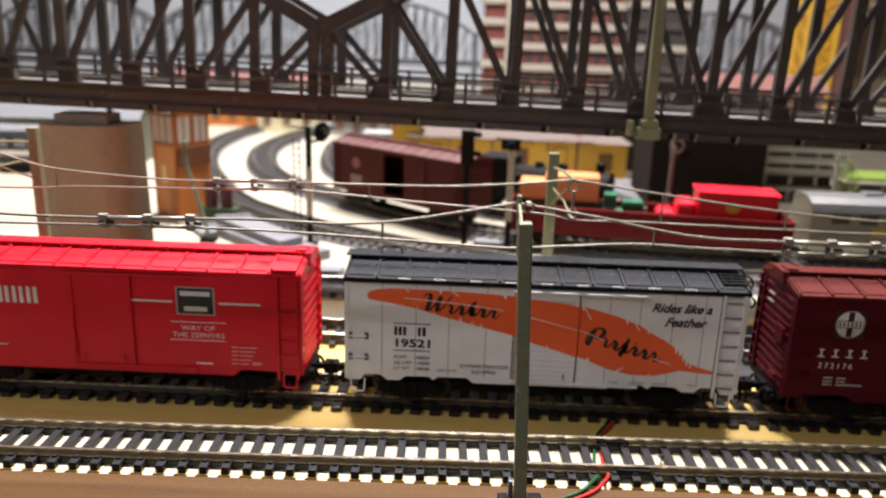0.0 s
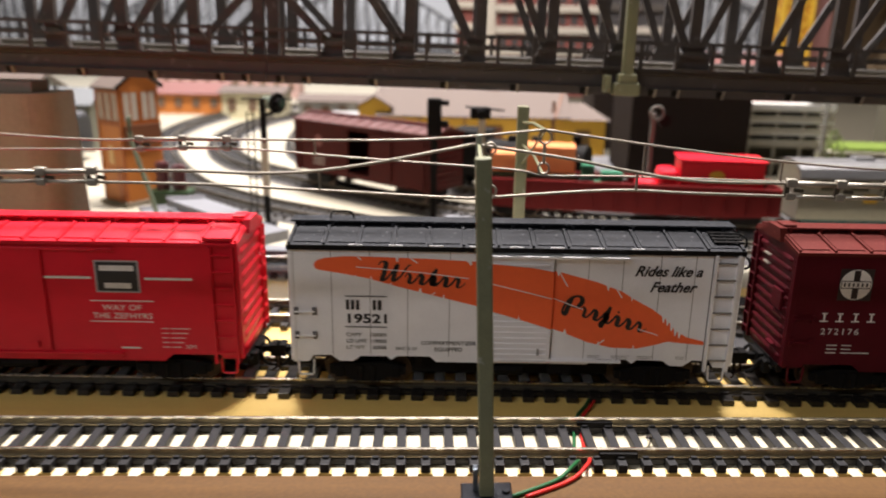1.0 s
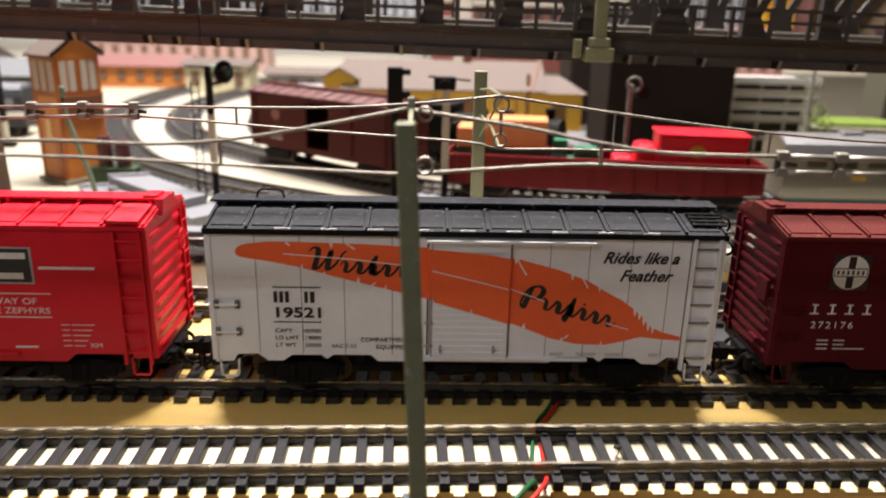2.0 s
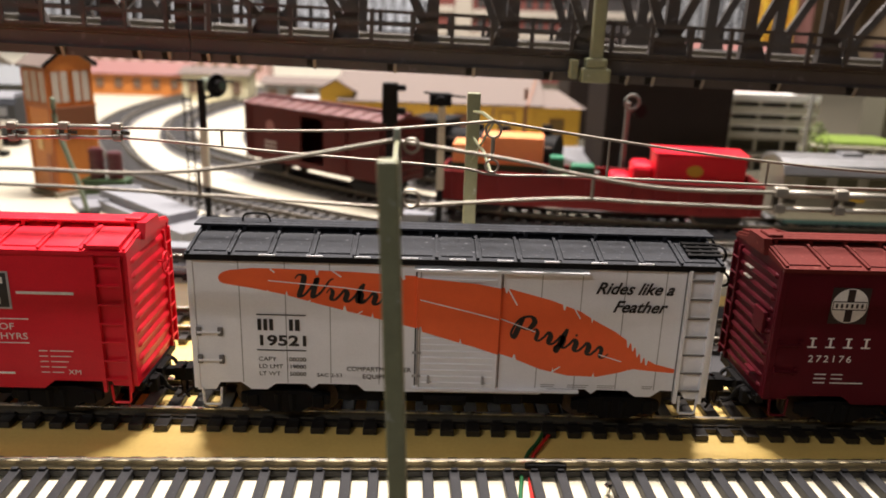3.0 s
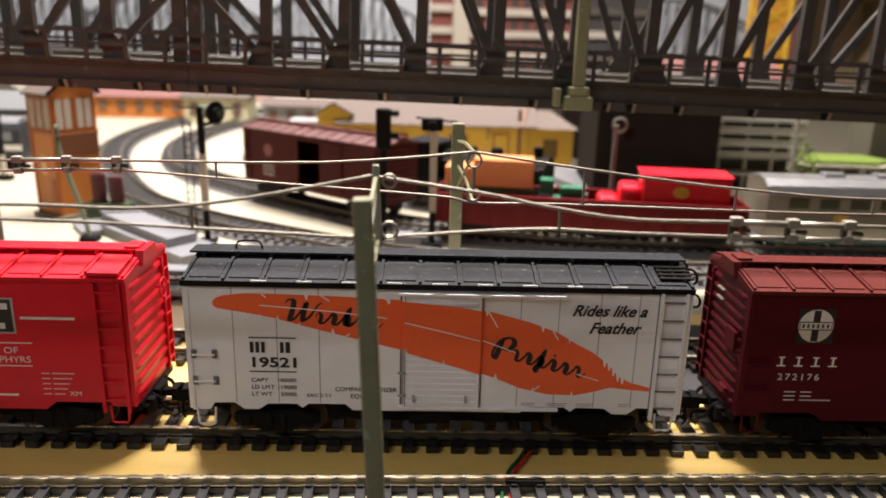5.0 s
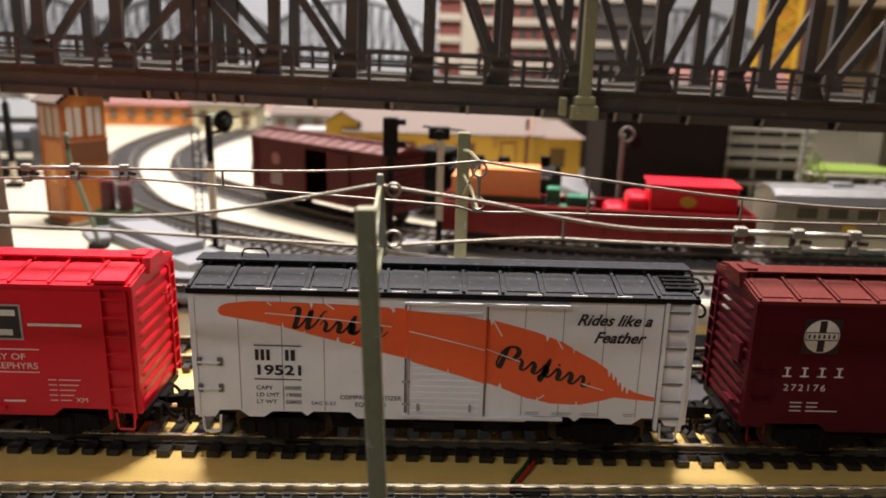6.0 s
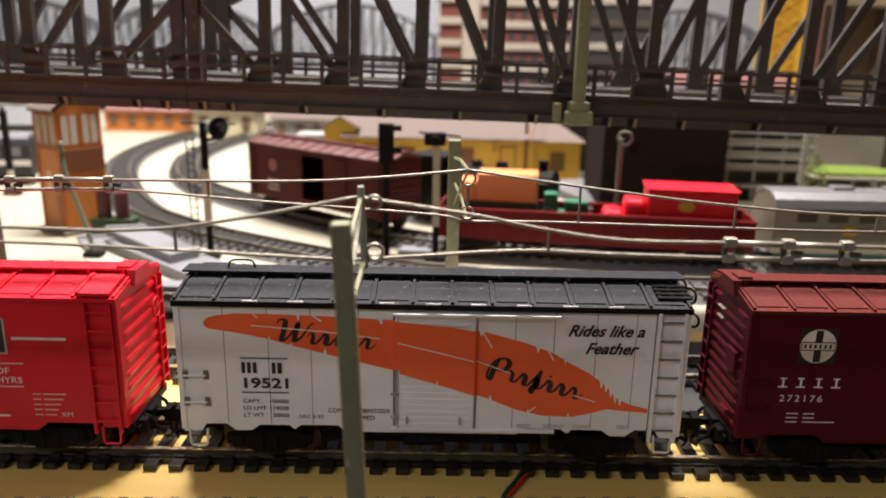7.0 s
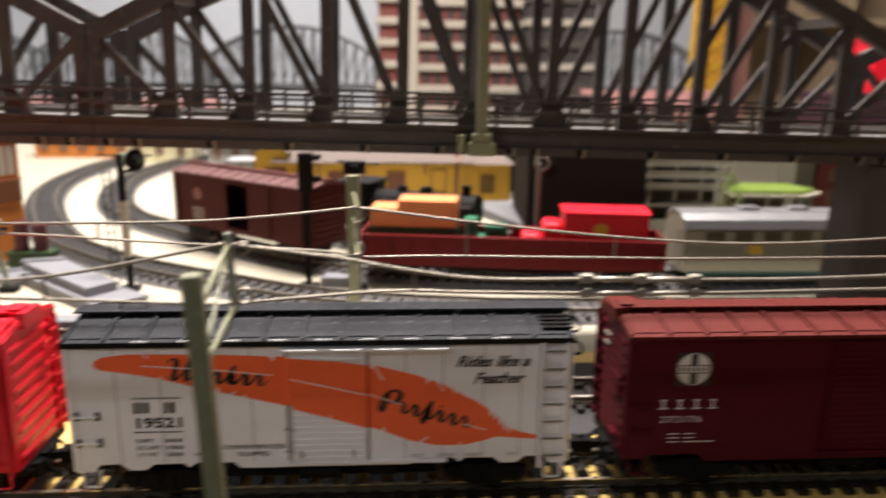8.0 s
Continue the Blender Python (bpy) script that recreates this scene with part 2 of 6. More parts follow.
# ---- straight tracks ----
RAIL_PROF = [(-0.0012, 0.0), (0.0012, 0.0), (0.0012, 0.0003), (0.0003, 0.0007), (0.0003, 0.0017), (0.0005, 0.0020), (0.0005, 0.00236), (0.00012, 0.0026), (-0.00010, 0.0026), (-0.0005, 0.00244), (-0.0005, 0.0020), (-0.0003, 0.0017), (-0.0003, 0.0007), (-0.0012, 0.0003)]


def two_tone(rail, web=M_WEB):
    """Only the worn head of a rail is bright; its web and foot take a colour that holds their shading."""
    me = rail.data
    me.materials.append(web)
    top = max(v.co.z for v in me.vertices)
    for p in me.polygons:
        if min(me.vertices[i].co.z for i in p.vertices) < top - 0.0007:
            p.material_index = 1
    return rail


def straight_track(label, m, length, pitch, mat, tie_w, start=0.0, count=80, half=0.015, head=M_RAIL, web=M_WEB, deep=0.0):
    t = thing("railway_track", label, "track", m)
    for s in (-0.00875, 0.00875):
        two_tone(part("rail", sweep(nb(), [(-length / 2, s, 0.002), (length / 2, s, 0.002)], RAIL_PROF), head, t, "worn bright rail"), web)
        part("tie_web", box(nb(), -length / 2, length / 2, s - (0.0013 if deep else 0.0021), s + 0.0021, 0.0, 0.0016), mat, t, "plastic web between the ties")
    bm = box(nb(), -tie_w / 2, tie_w / 2, -half, half, -deep, 0.002, 0.00025)
    for s in (-0.00875, 0.00875):
        for d in (-0.0016, 0.0016):
            box(bm, -tie_w / 2 + 0.0005, tie_w / 2 - 0.0005, s + d - 0.0005, s + d + 0.0005, 0.002, 0.0027)
    first = part("tie", bm, mat, t)
    first.location.x = start - count // 2 * pitch
    for i in range(1, count):
        o = new("tie", first.data)
        o.parent = t
        o.location = (start + (i - count // 2) * pitch, random.uniform(-0.0001, 0.0001), 0)
        o.rotation_euler.z = random.uniform(-0.012, 0.012)
    return t


M_YAW = math.degrees(math.atan(0.027))
straight_track("black-tied railway track carrying the boxcars", pose(0, 0, 0.00005), 1.2, 0.00740, M_TIE, 0.0039, start=-0.0010, count=80)
straight_track("grey-tied railway track along the front edge", pose(0, -0.0431, 0.00075, 0, 0, M_YAW), 1.2, 0.00695, M_TIE2, 0.0027, start=0.0007, count=84, half=0.0135, head=M_BRASS, web=M_TANWEB, deep=0.0007)
# lamplit board between the front rails, painted white, with a tongue out of each gap between the ties
bm = box(nb(), -0.6, 0.6, -0.0128, 0.0090, -0.0002, 0.00012)
for k in range(-42, 42):
    gap = 0.0007 + (k + 0.5) * 0.00695
    slab(bm, [(gap - 0.0017, -0.0127), (gap + 0.0017, -0.0127), (gap + 0.0014 + random.uniform(-0.0002, 0.0002), -0.0160), (gap - 0.0014 + random.uniform(-0.0002, 0.0002), -0.0160)], "z", -0.0002, 0.00010)
tagged(link("lit_gap_strip", bm, material("lit_board_white", (0.66, 0.60, 0.44), 0.6, var=0.10, scale=80, fine=900)), "white strip painted as the lit board between the front track's ties", "painted strip", kind="structure").matrix_world = pose(0, -0.0421, 0, 0, 0, M_YAW)
straight_track("black-tied railway track behind the boxcars", pose(0, 0.058, 0.0005), 1.2, 0.00740, M_TIE, 0.0030, start=0.002, count=80)
straight_track("black-tied railway siding under the bridge", pose(-0.095, 0.1235, 0.00005), 0.19, 0.00740, M_TIE, 0.0030, start=0.004, count=25)


# ---- freight cars ----
EAVE, SILL, HALF = 0.0532, 0.0150, 0.0163


def wheel_truck(parent, x):
    bm = nb()
    for s in (-1, 1):
        y = s * 0.0128
        slab(bm, [(x - 0.0125, 0.0090), (x - 0.0075, 0.0084), (x - 0.0042, 0.0064), (x + 0.0042, 0.0064), (x + 0.0075, 0.0084), (x + 0.0125, 0.0090), (x + 0.0125, 0.0117), (x + 0.0060, 0.0130), (x - 0.0060, 0.0130), (x - 0.0125, 0.0117)], "y", y - 0.0009, y + 0.0009)
        for dx in (-0.0092, 0.0092):
            box(bm, x + dx - 0.0016, x + dx + 0.0016, y - 0.0014, y + 0.0014, 0.0080, 0.0118, 0.0003)
        for dx in (-0.002, 0.002):
            rod(bm, (x + dx, y - s * 0.0002, 0.0068), (x + dx, y + s * 0.0002, 0.0122), 0.0014, 8)
    box(bm, x - 0.0035, x + 0.0035, -0.0125, 0.0125, 0.0085, 0.0115)
    tr = part("wheel_truck", bm, M_BLACKP, parent, "black plastic side frame with springs")
    for dx in (-0.0092, 0.0092):
        bm = nb()
        rod(bm, (x + dx, -0.0112, 0.0098), (x + dx, 0.0112, 0.0098), 0.0011, 8)
        for s in (-1, 1):
            rod(bm, (x + dx, s * 0.0074, 0.0098), (x + dx, s * 0.0098, 0.0098), 0.0052, 20)
            rod(bm, (x + dx, s * 0.0070, 0.0098), (x + dx, s * 0.0076, 0.0098), 0.0060, 20)
        part("wheelset", bm, M_STEELW, tr, "dark metal wheels on an axle")


def ladder(parent, x0, x1, y, z0, z1, rungs, mat, rung=None):
    bm = nb()
    for x in (x0, x1):
        box(bm, x - 0.00045, x + 0.00045, y - 0.0012, y, z0, z1)
    lad = part("ladder", bm, mat, parent)
    for i in range(rungs):
        z = z0 + (z1 - z0) * (i + 0.7) / (rungs + 0.2)
        part("rung", rod(nb(), (x0, y - 0.0008, z), (x1, y - 0.0008, z), 0.00034, 6), rung or mat, lad)
    for x in (x0, x1):
        d = 0.0006 if x == x1 else -0.0006
        part("stile_edge", box(nb(), x + d - 0.00016, x + d + 0.00016, y - 0.0002, y, z0 + 0.0015, z1), rung or mat, lad)
    return lad


def stirrup(parent, x0, x1, y, z0, z1, mat):
    bm = nb()
    tube(bm, [(x0, y, z1), (x0 + 0.0003, y, z0 + 0.0004), (x0 + 0.0007, y, z0), (x1 - 0.0007, y, z0), (x1 - 0.0003, y, z0 + 0.0004), (x1, y, z1)], 0.00035, 6)
    return part("stirrup_step", bm, mat, parent)


def end_ribs(bm, x, s, z0, z1, count):
    """Rounded corrugations that bulge from an end wall, s = +1 or -1 outwards."""
    steps = [(-1.0, 0.0), (-0.55, 0.75), (0.0, 1.0), (0.55, 0.75), (1.0, 0.0)]
    for i in range(count):
        z = z0 + (z1 - z0) * (i + 0.5) / count
        h = (z1 - z0) / count * 0.32
        cols = []
        for y, k in ((-0.0146, 0.0), (-0.0128, 1.0), (0.0128, 1.0), (0.0146, 0.0)):
            cols.append([bm.verts.new((x + s * (0.0009 * b * k - 0.0002), y, z + a * h * (0.4 + 0.6 * k))) for a, b in steps])
        for p, q in zip(cols, cols[1:]):
            for j in range(4):
                f = (p[j], q[j], q[j + 1], p[j + 1])
                bm.faces.new(f if s > 0 else f[::-1])


def boxcar(label, x, half_len, body_mat, roof_mat, step_mat, under, door, ribs=11, seams=(), flat_sill=False, trim_mat=None, ribbed=True):
    """A 1:87 boxcar that stands on the track along x, its middle at x."""
    L = half_len
    car = thing("boxcar", label, "model railcar", pose(x, 0, 0), "boxcars on the track")
    # shell: two sides with the cut sill outline, two ends, a closed floor
    if flat_sill:
        outline = [(-L, SILL), (-L + 0.006, SILL), (-L + 0.0065, SILL + 0.0012), (-L + 0.022, SILL + 0.0012), (-L + 0.025, SILL - 0.0012), (L - 0.025, SILL - 0.0012), (L - 0.022, SILL + 0.0012), (L - 0.0065, SILL + 0.0012), (L - 0.006, SILL), (L, SILL)]
    else:
        half = [(0.0705, 0.0143), (0.0655, 0.0146), (0.0642, 0.0167), (0.0585, 0.0169), (0.0557, 0.0148), (0.0514, 0.0148), (0.0489, 0.0166), (0.0405, 0.0167), (0.0390, 0.0154), (0.0371, 0.0168), (0.0265, 0.0168), (0.0244, 0.0149)]
        outline = [(-a, b) for a, b in half] + half[::-1]
    outline = outline + [(L, EAVE), (-L, EAVE)]
    for y in (-HALF, HALF - 0.0012):
        part("side_wall", slab(nb(), outline, "y", y, y + 0.0012), body_mat, car)
    for s in (-1, 1):
        gable = [(-HALF + 0.0012, SILL), (HALF - 0.0012, SILL), (HALF - 0.0012, EAVE), (0, EAVE + 0.0030), (-HALF + 0.0012, EAVE)]
        part("end_wall", slab(nb(), gable, "x", s * L - 0.0007, s * L + 0.0007), body_mat, car)
    part("floor_plate", box(nb(), -L + 0.0008, L - 0.0008, -HALF + 0.0013, HALF - 0.0013, SILL + 0.002, SILL + 0.004), body_mat, car)
    for s in (-1, 1):
        first = None
        step = (EAVE - SILL - 0.002) / ribs
        for i in range(ribs):
            if first is None:
                bm = nb()
                end_ribs(bm, s * (L + 0.0007), s, 0.0, step, 1)
                first = o = part("end_rib", bm, body_mat, car)
            else:
                o = new("end_rib", first.data)
                o.parent = car
            o.location.z = SILL + 0.001 + step * i
    # corner posts
    for s in (-1, 1):
        for y in (-1, 1):
            bm = box(nb(), s * L - 0.0008, s * L + 0.0009, y * HALF - 0.0003 - (0.0005 if y > 0 else 0), y * HALF + 0.0003 + (0.0005 if y < 0 else 0), SILL, EAVE, 0.0002)
            part("corner_post", bm, body_mat, car)
    # panel seams
    for sx in seams:
        part("panel_seam", box(nb(), sx - 0.00012, sx + 0.00012, -HALF - 0.00006, -HALF + 0.0002, SILL + 0.002, EAVE - 0.0004), trim_mat or body_mat, car)
    # roof: two slopes with raised ribs and an eave strip
    bm = nb()
    R = L + 0.0010
    top = EAVE + 0.0040
    slab(bm, [(-HALF - 0.0005, EAVE), (-HALF - 0.0005, EAVE + 0.0009), (0, top), (HALF + 0.0005, EAVE + 0.0009), (HALF + 0.0005, EAVE), (0, EAVE + 0.0018)], "x", -R, R)
    part("roof", bm, roof_mat, car)
    n = 13
    pitch = (2 * R - 0.0016) / n
    for s in (-1, 1):
        rib = part("roof_rib", bar(nb(), (0, s * (HALF + 0.0003), EAVE + 0.0012), (0, s * 0.003, top - 0.0003), 0.0008, 0.0009, (0, 0, 1)), roof_mat, car)
        panel = part("roof_panel", bar(nb(), (0, s * (HALF - 0.0012), EAVE + 0.00130), (0, s * 0.0040, top - 0.00075), pitch - 0.0024, 0.0005, (0, 0, 1)), roof_mat, car)
        rib.location.x = -R + 0.0008
        panel.location.x = -R + 0.0008 + pitch / 2
        for i in range(1, n + 1):
            o = new("roof_rib", rib.data)
            o.parent = car
            o.location.x = -R + 0.0008 + pitch * i
            if i < n:
                o = new("roof_panel", panel.data)
                o.parent = car
                o.location.x = -R + 0.0008 + pitch * (i + 0.5)
    part("eave_strip", box(nb(), -R, R, -HALF - 0.0009, -HALF - 0.0002, EAVE - 0.0007 if trim_mat else EAVE - 0.0002, EAVE + 0.0009), M_BLACKP if trim_mat else roof_mat, car)
    # running board of three planks on brackets, and two corner grab platforms
    for j in (-1, 0, 1):
        part("running_board_plank", box(nb(), -R - 0.001, R + 0.001, j * 0.0024 - 0.00112, j * 0.0024 + 0.00112, top + 0.0008, top + 0.0014), roof_mat, car)
    for i in range(15):
        bx = -R + 0.003 + (2 * R - 0.006) * i / 14
        part("running_board_bracket", box(nb(), bx - 0.0005, bx + 0.0005, -0.0035, 0.0035, top - 0.0004, top + 0.0008), roof_mat, car)
    def deck(k):
        """The height of the grab platform's slat k, just above the sloping roof."""
        return EAVE + 0.0016 + 0.0031 * (1 - (0.006 + 0.0022 * k) / HALF)
    for s, yy in ((1, -1), (-1, 1)):
        cx = s * (R - 0.0062)
        if trim_mat:
            cx = s * (R - 0.0046)
            for k in range(4):
                ys = yy * (0.006 + 0.0022 * k)
                part("platform_slat", box(nb(), cx - 0.0044, cx + 0.0050, ys - 0.0008, ys + 0.0008, deck(k), deck(k) + 0.0005), M_BLACKP, car)
            for dx in (-0.0036, 0.0, 0.0036):
                part("platform_bearer", bar(nb(), (cx + dx, yy * 0.0052, deck(-0.36) - 0.0002), (cx + dx, yy * 0.0133, deck(3.3) - 0.0002), 0.0007, 0.0011, (0, 0, 1)), M_BLACKP, car)
        else:
            part("corner_plate", bar(nb(), (cx, yy * 0.0050, deck(-0.4)), (cx, yy * (HALF + 0.0004), EAVE + 0.0019), 0.0088, 0.0011, (0, 0, 1)), roof_mat, car)
            part("plate_lip", bar(nb(), (cx - s * 0.0044, yy * 0.0050, deck(-0.4) + 0.0003), (cx - s * 0.0044, yy * (HALF + 0.0004), EAVE + 0.0022), 0.0008, 0.0014, (0, 0, 1)), roof_mat, car)
    # moulded saddle that closes the running board at either end
    if not trim_mat:
        for s in (-1, 1):
            saddle = nb()
            slab(saddle, [(-0.0062, EAVE + 0.0012), (0.0062, EAVE + 0.0012), (0.0048, top + 0.0015), (-0.0048, top + 0.0015)], "x", min(s * (R - 0.0012), s * (R + 0.0012)), max(s * (R - 0.0012), s * (R + 0.0012)))
            part("board_saddle", saddle, roof_mat, car)
            part("saddle_lug", box(nb(), s * (R - 0.0030) - 0.0022, s * (R - 0.0030) + 0.0022, -0.0030, 0.0030, top + 0.0013, top + 0.0023, 0.0004), roof_mat, car)
    # door with ribs, on rails
    d0, d1 = door
    bm = box(nb(), d0, d1, -HALF - (0.0008 if trim_mat else 0.0005), -HALF - 0.0001, SILL + 0.0018, EAVE - 0.0016, 0.0002)
    dr = part("door", bm, body_mat, car, "ribbed sliding door" if ribbed else "smooth sliding door")
    zr = SILL + 0.0032
    rib = None
    while ribbed and zr < EAVE - 0.003:
        if rib is None:
            rib = part("door_rib", box(nb(), d0 + 0.0012, d1 - 0.0012, -HALF - (0.00125 if trim_mat else 0.00072), -HALF - 0.0003, -0.00036, 0.00036), body_mat, dr)
            o = rib
        else:
            o = new("door_rib", rib.data)
            o.parent = dr
        o.location.z = zr
        zr += 0.0019
    for xx in (d0 + 0.0004, d1 - 0.0004):
        part("door_edge", box(nb(), xx - 0.0003, xx + 0.0003, -HALF - (0.0012 if trim_mat else 0.0007), -HALF - 0.0004, SILL + 0.002, EAVE - 0.002), body_mat, dr)
        part("edge_line", box(nb(), xx + 0.0003, xx + 0.00052, -HALF - 0.00095, -HALF - 0.0008, SILL + 0.002, EAVE - 0.002), trim_mat or body_mat, dr)
    part("latch_rod", rod(nb(), (d0 + 0.0001, -HALF - 0.0014, SILL + 0.003), (d0 + 0.0001, -HALF - 0.0014, SILL + 0.020), 0.00028, 6), trim_mat or body_mat, dr)
    for z in (SILL + 0.0055, SILL + 0.0125):
        part("latch_lug", box(nb(), d0 - 0.0012, d0 + 0.0012, -HALF - 0.0015, -HALF - 0.0011, z - 0.0003, z + 0.0003), trim_mat or body_mat, dr)
    for xx in (d0 + 0.0030, d1 - 0.0042):
        part("door_handle", box(nb(), xx, xx + 0.0007, -HALF - 0.0016, -HALF - 0.0010, SILL + 0.0034, SILL + 0.0056), trim_mat or body_mat, dr)
    bm = box(nb(), d0 - 0.001, d1 + (d1 - d0) + 0.001, -HALF - (0.0020 if trim_mat else 0.0009), -HALF, EAVE - 0.0022, EAVE - 0.0014, 0.0001)
    part("door_track", bm, body_mat, car)
    part("door_track", box(nb(), d0 - 0.001, d1 + (d1 - d0) + 0.001, -HALF - 0.0013, -HALF, SILL + 0.0010, SILL + 0.0017), body_mat, car)
    # ladder at the right of the side, grab irons at its left, the same on both ends
    ladder(car, L - 0.0080, L - 0.0010, -HALF, SILL - 0.0015, EAVE - 0.0004, 7, step_mat, M_RUNG if trim_mat else None)
    for z in (0.0320, 0.0238):
        bm = nb()
        for k in (0, 1):
            part("mounting_plate", box(nb(), -L + 0.0006 + k * 0.0058, -L + 0.0020 + k * 0.0058, -HALF - 0.0006, -HALF, z - 0.0013, z + 0.0013, 0.0002), M_RUNG if trim_mat else step_mat, car)
        tube(bm, [(-L + 0.0010, -HALF, z), (-L + 0.0011, -HALF - 0.0010, z), (-L + 0.0071, -HALF - 0.0010, z), (-L + 0.0072, -HALF, z)], 0.0003, 6)
        part("grab_iron", bm, step_mat, car)
    for s in (-1, 1):
        stirrup(car, s * (L - 0.0040) - 0.0026, s * (L - 0.0040) + 0.0026, -HALF - 0.0002, 0.0100, SILL + 0.0002, step_mat)
        stirrup(car, s * (L - 0.0040) - 0.0026, s * (L - 0.0040) + 0.0026, HALF + 0.0002, 0.0100, SILL + 0.0002, step_mat)
    # brake wheel and ladder on the right end
    bm = nb()
    ex = L + 0.0030
    for k in range(14):
        a0, a1 = 2 * math.pi * k / 14, 2 * math.pi * (k + 1) / 14
        rod(bm, (ex, 0.006 + 0.0030 * math.cos(a0), 0.044 + 0.0030 * math.sin(a0)), (ex, 0.006 + 0.0030 * math.cos(a1), 0.044 + 0.0030 * math.sin(a1)), 0.0003, 5)
    for k in range(4):
        a0 = math.pi * k / 4
        rod(bm, (ex, 0.006 - 0.003 * math.cos(a0), 0.044 - 0.003 * math.sin(a0)), (ex, 0.006 + 0.003 * math.cos(a0), 0.044 + 0.003 * math.sin(a0)), 0.0002, 5)
    rod(bm, (L, 0.006, 0.044), (ex, 0.006, 0.044), 0.0004, 6)
    part("brake_wheel", bm, step_mat, car)
    for s in (-1, 1):
        bm = nb()
        for yy in (0.0105, 0.0150):
            box(bm, min(s * (L + 0.0008), s * (L + 0.0018)), max(s * (L + 0.0008), s * (L + 0.0018)), yy - 0.0003, yy + 0.0003, SILL, EAVE - 0.001)
        for k in range(7):
            z = SILL + 0.003 + k * 0.0050
            rod(bm, (s * (L + 0.0017), 0.0105, z), (s * (L + 0.0017), 0.0150, z), 0.0003, 5)
        part("ladder", bm, step_mat, car)
    # underframe, trucks and couplers
    bm = nb()
    box(bm, -L + 0.002, L - 0.002, -0.0040, 0.0040, 0.0105, SILL + 0.002)
    # two low beams added to keep lamp light off the track under the car
    for s in (-1, 1):
        y0, y1 = sorted((s * 0.0085, s * 0.0105))
        part("light_stop_beam", box(nb(), -L + 0.038, L - 0.038, y0, y1, 0.0088, SILL + 0.002), under, car)
    for sx in (-0.030, -0.012, 0.012, 0.030):
        part("cross_bearer", box(nb(), sx - 0.001, sx + 0.001, -0.0145, 0.0145, 0.0138, SILL + 0.002), under, car)
    part("brake_cylinder", rod(nb(), (-0.008, -0.0125, 0.0118), (0.004, -0.0125, 0.0118), 0.0026, 12), under, car)
    part("brake_valve", box(nb(), 0.012, 0.020, -0.0145, -0.0108, 0.0105, 0.0150, 0.0004), under, car)
    part("underframe", bm, under, car, "black brake gear and frame")
    for s in (-1, 1):
        wheel_truck(car, s * (L - 0.0235))
        bm = nb()
        box(bm, min(s * (L - 0.004), s * (L + 0.003)), max(s * (L - 0.004), s * (L + 0.003)), -0.0042, 0.0042, 0.0088, 0.0145, 0.0004)
        box(bm, min(s * L, s * (L + 0.0062)), max(s * L, s * (L + 0.0062)), -0.0013, 0.0013, 0.0106, 0.0130, 0.0003)
        slab(bm, [(s * (L + 0.0058), -0.0024), (s * (L + 0.0092), -0.0026), (s * (L + 0.0094), -0.0008), (s * (L + 0.0078), 0.0002), (s * (L + 0.0090), 0.0016), (s * (L + 0.0078), 0.0026), (s * (L + 0.0058), 0.0022)], "z", 0.0098, 0.0138)
        rod(bm, (s * (L + 0.0078), -0.0019, 0.0056), (s * (L + 0.0078), -0.0019, 0.0098), 0.0004, 6)
        part("coupler", bm, M_BLACKP, car, "black knuckle coupler")
        part("brake_hose", tube(nb(), smooth_path([(s * (L + 0.0006), -0.0055, 0.0135), (s * (L + 0.0030), -0.0055, 0.0125), (s * (L + 0.0046), -0.0052, 0.0092), (s * (L + 0.0066), -0.0040, 0.0074)], 5), 0.0006, 6), M_BLACKP, car)
        part("brake_hose", tube(nb(), smooth_path([(s * (L + 0.0006), 0.0062, 0.0138), (s * (L + 0.0034), 0.0060, 0.0122), (s * (L + 0.0050), 0.0050, 0.0088), (s * (L + 0.0072), 0.0034, 0.0080)], 5), 0.0006, 6), M_BLACKP, car)
        part("retainer_box", box(nb(), min(s * (L + 0.0010), s * (L + 0.0034)), max(s * (L + 0.0010), s * (L + 0.0034)), -0.0102, -0.0072, 0.0098, 0.0142, 0.0004), M_BLACKP, car)
        part("trip_pin", tube(nb(), smooth_path([(s * (L + 0.0080), -0.0020, 0.0100), (s * (L + 0.0084), -0.0024, 0.0064), (s * (L + 0.0066), -0.0040, 0.0052)], 4), 0.0004, 6), M_STEELW, car)
        part("cut_lever", tube(nb(), [(s * (L + 0.0014), -0.0130, 0.0142), (s * (L + 0.0018), -0.0125, 0.0128), (s * (L + 0.0022), -0.0030, 0.0128), (s * (L + 0.0040), -0.0012, 0.0142)], 0.0003, 5), M_BLACKP, car)
        part("end_sill", box(nb(), min(s * (L - 0.001), s * (L + 0.0012)), max(s * (L - 0.001), s * (L + 0.0012)), -0.0140, 0.0140, 0.0122, 0.0150, 0.0003), M_BLACKP, car)
    return car


FACE = -HALF - 0.00004


def plate(parent, name, pts, mat, y=FACE, thick=0.00004, label=""):
    bm = nb()
    slab(bm, pts, "y", y - thick, y)
    return part(name, bm, mat, parent, label)


def rect(parent, name, x0, x1, z0, z1, mat, y=FACE, label=""):
    return plate(parent, name, [(x0, z0), (x1, z0), (x1, z1), (x0, z1)], mat, y, label=label)


def interp(x, table):
    for (a, va), (b, vb) in zip(table, table[1:]):
        if a <= x <= b:
            return va + (vb - va) * (x - a) / (b - a)
    return table[0][1] if x < table[0][0] else table[-1][1]


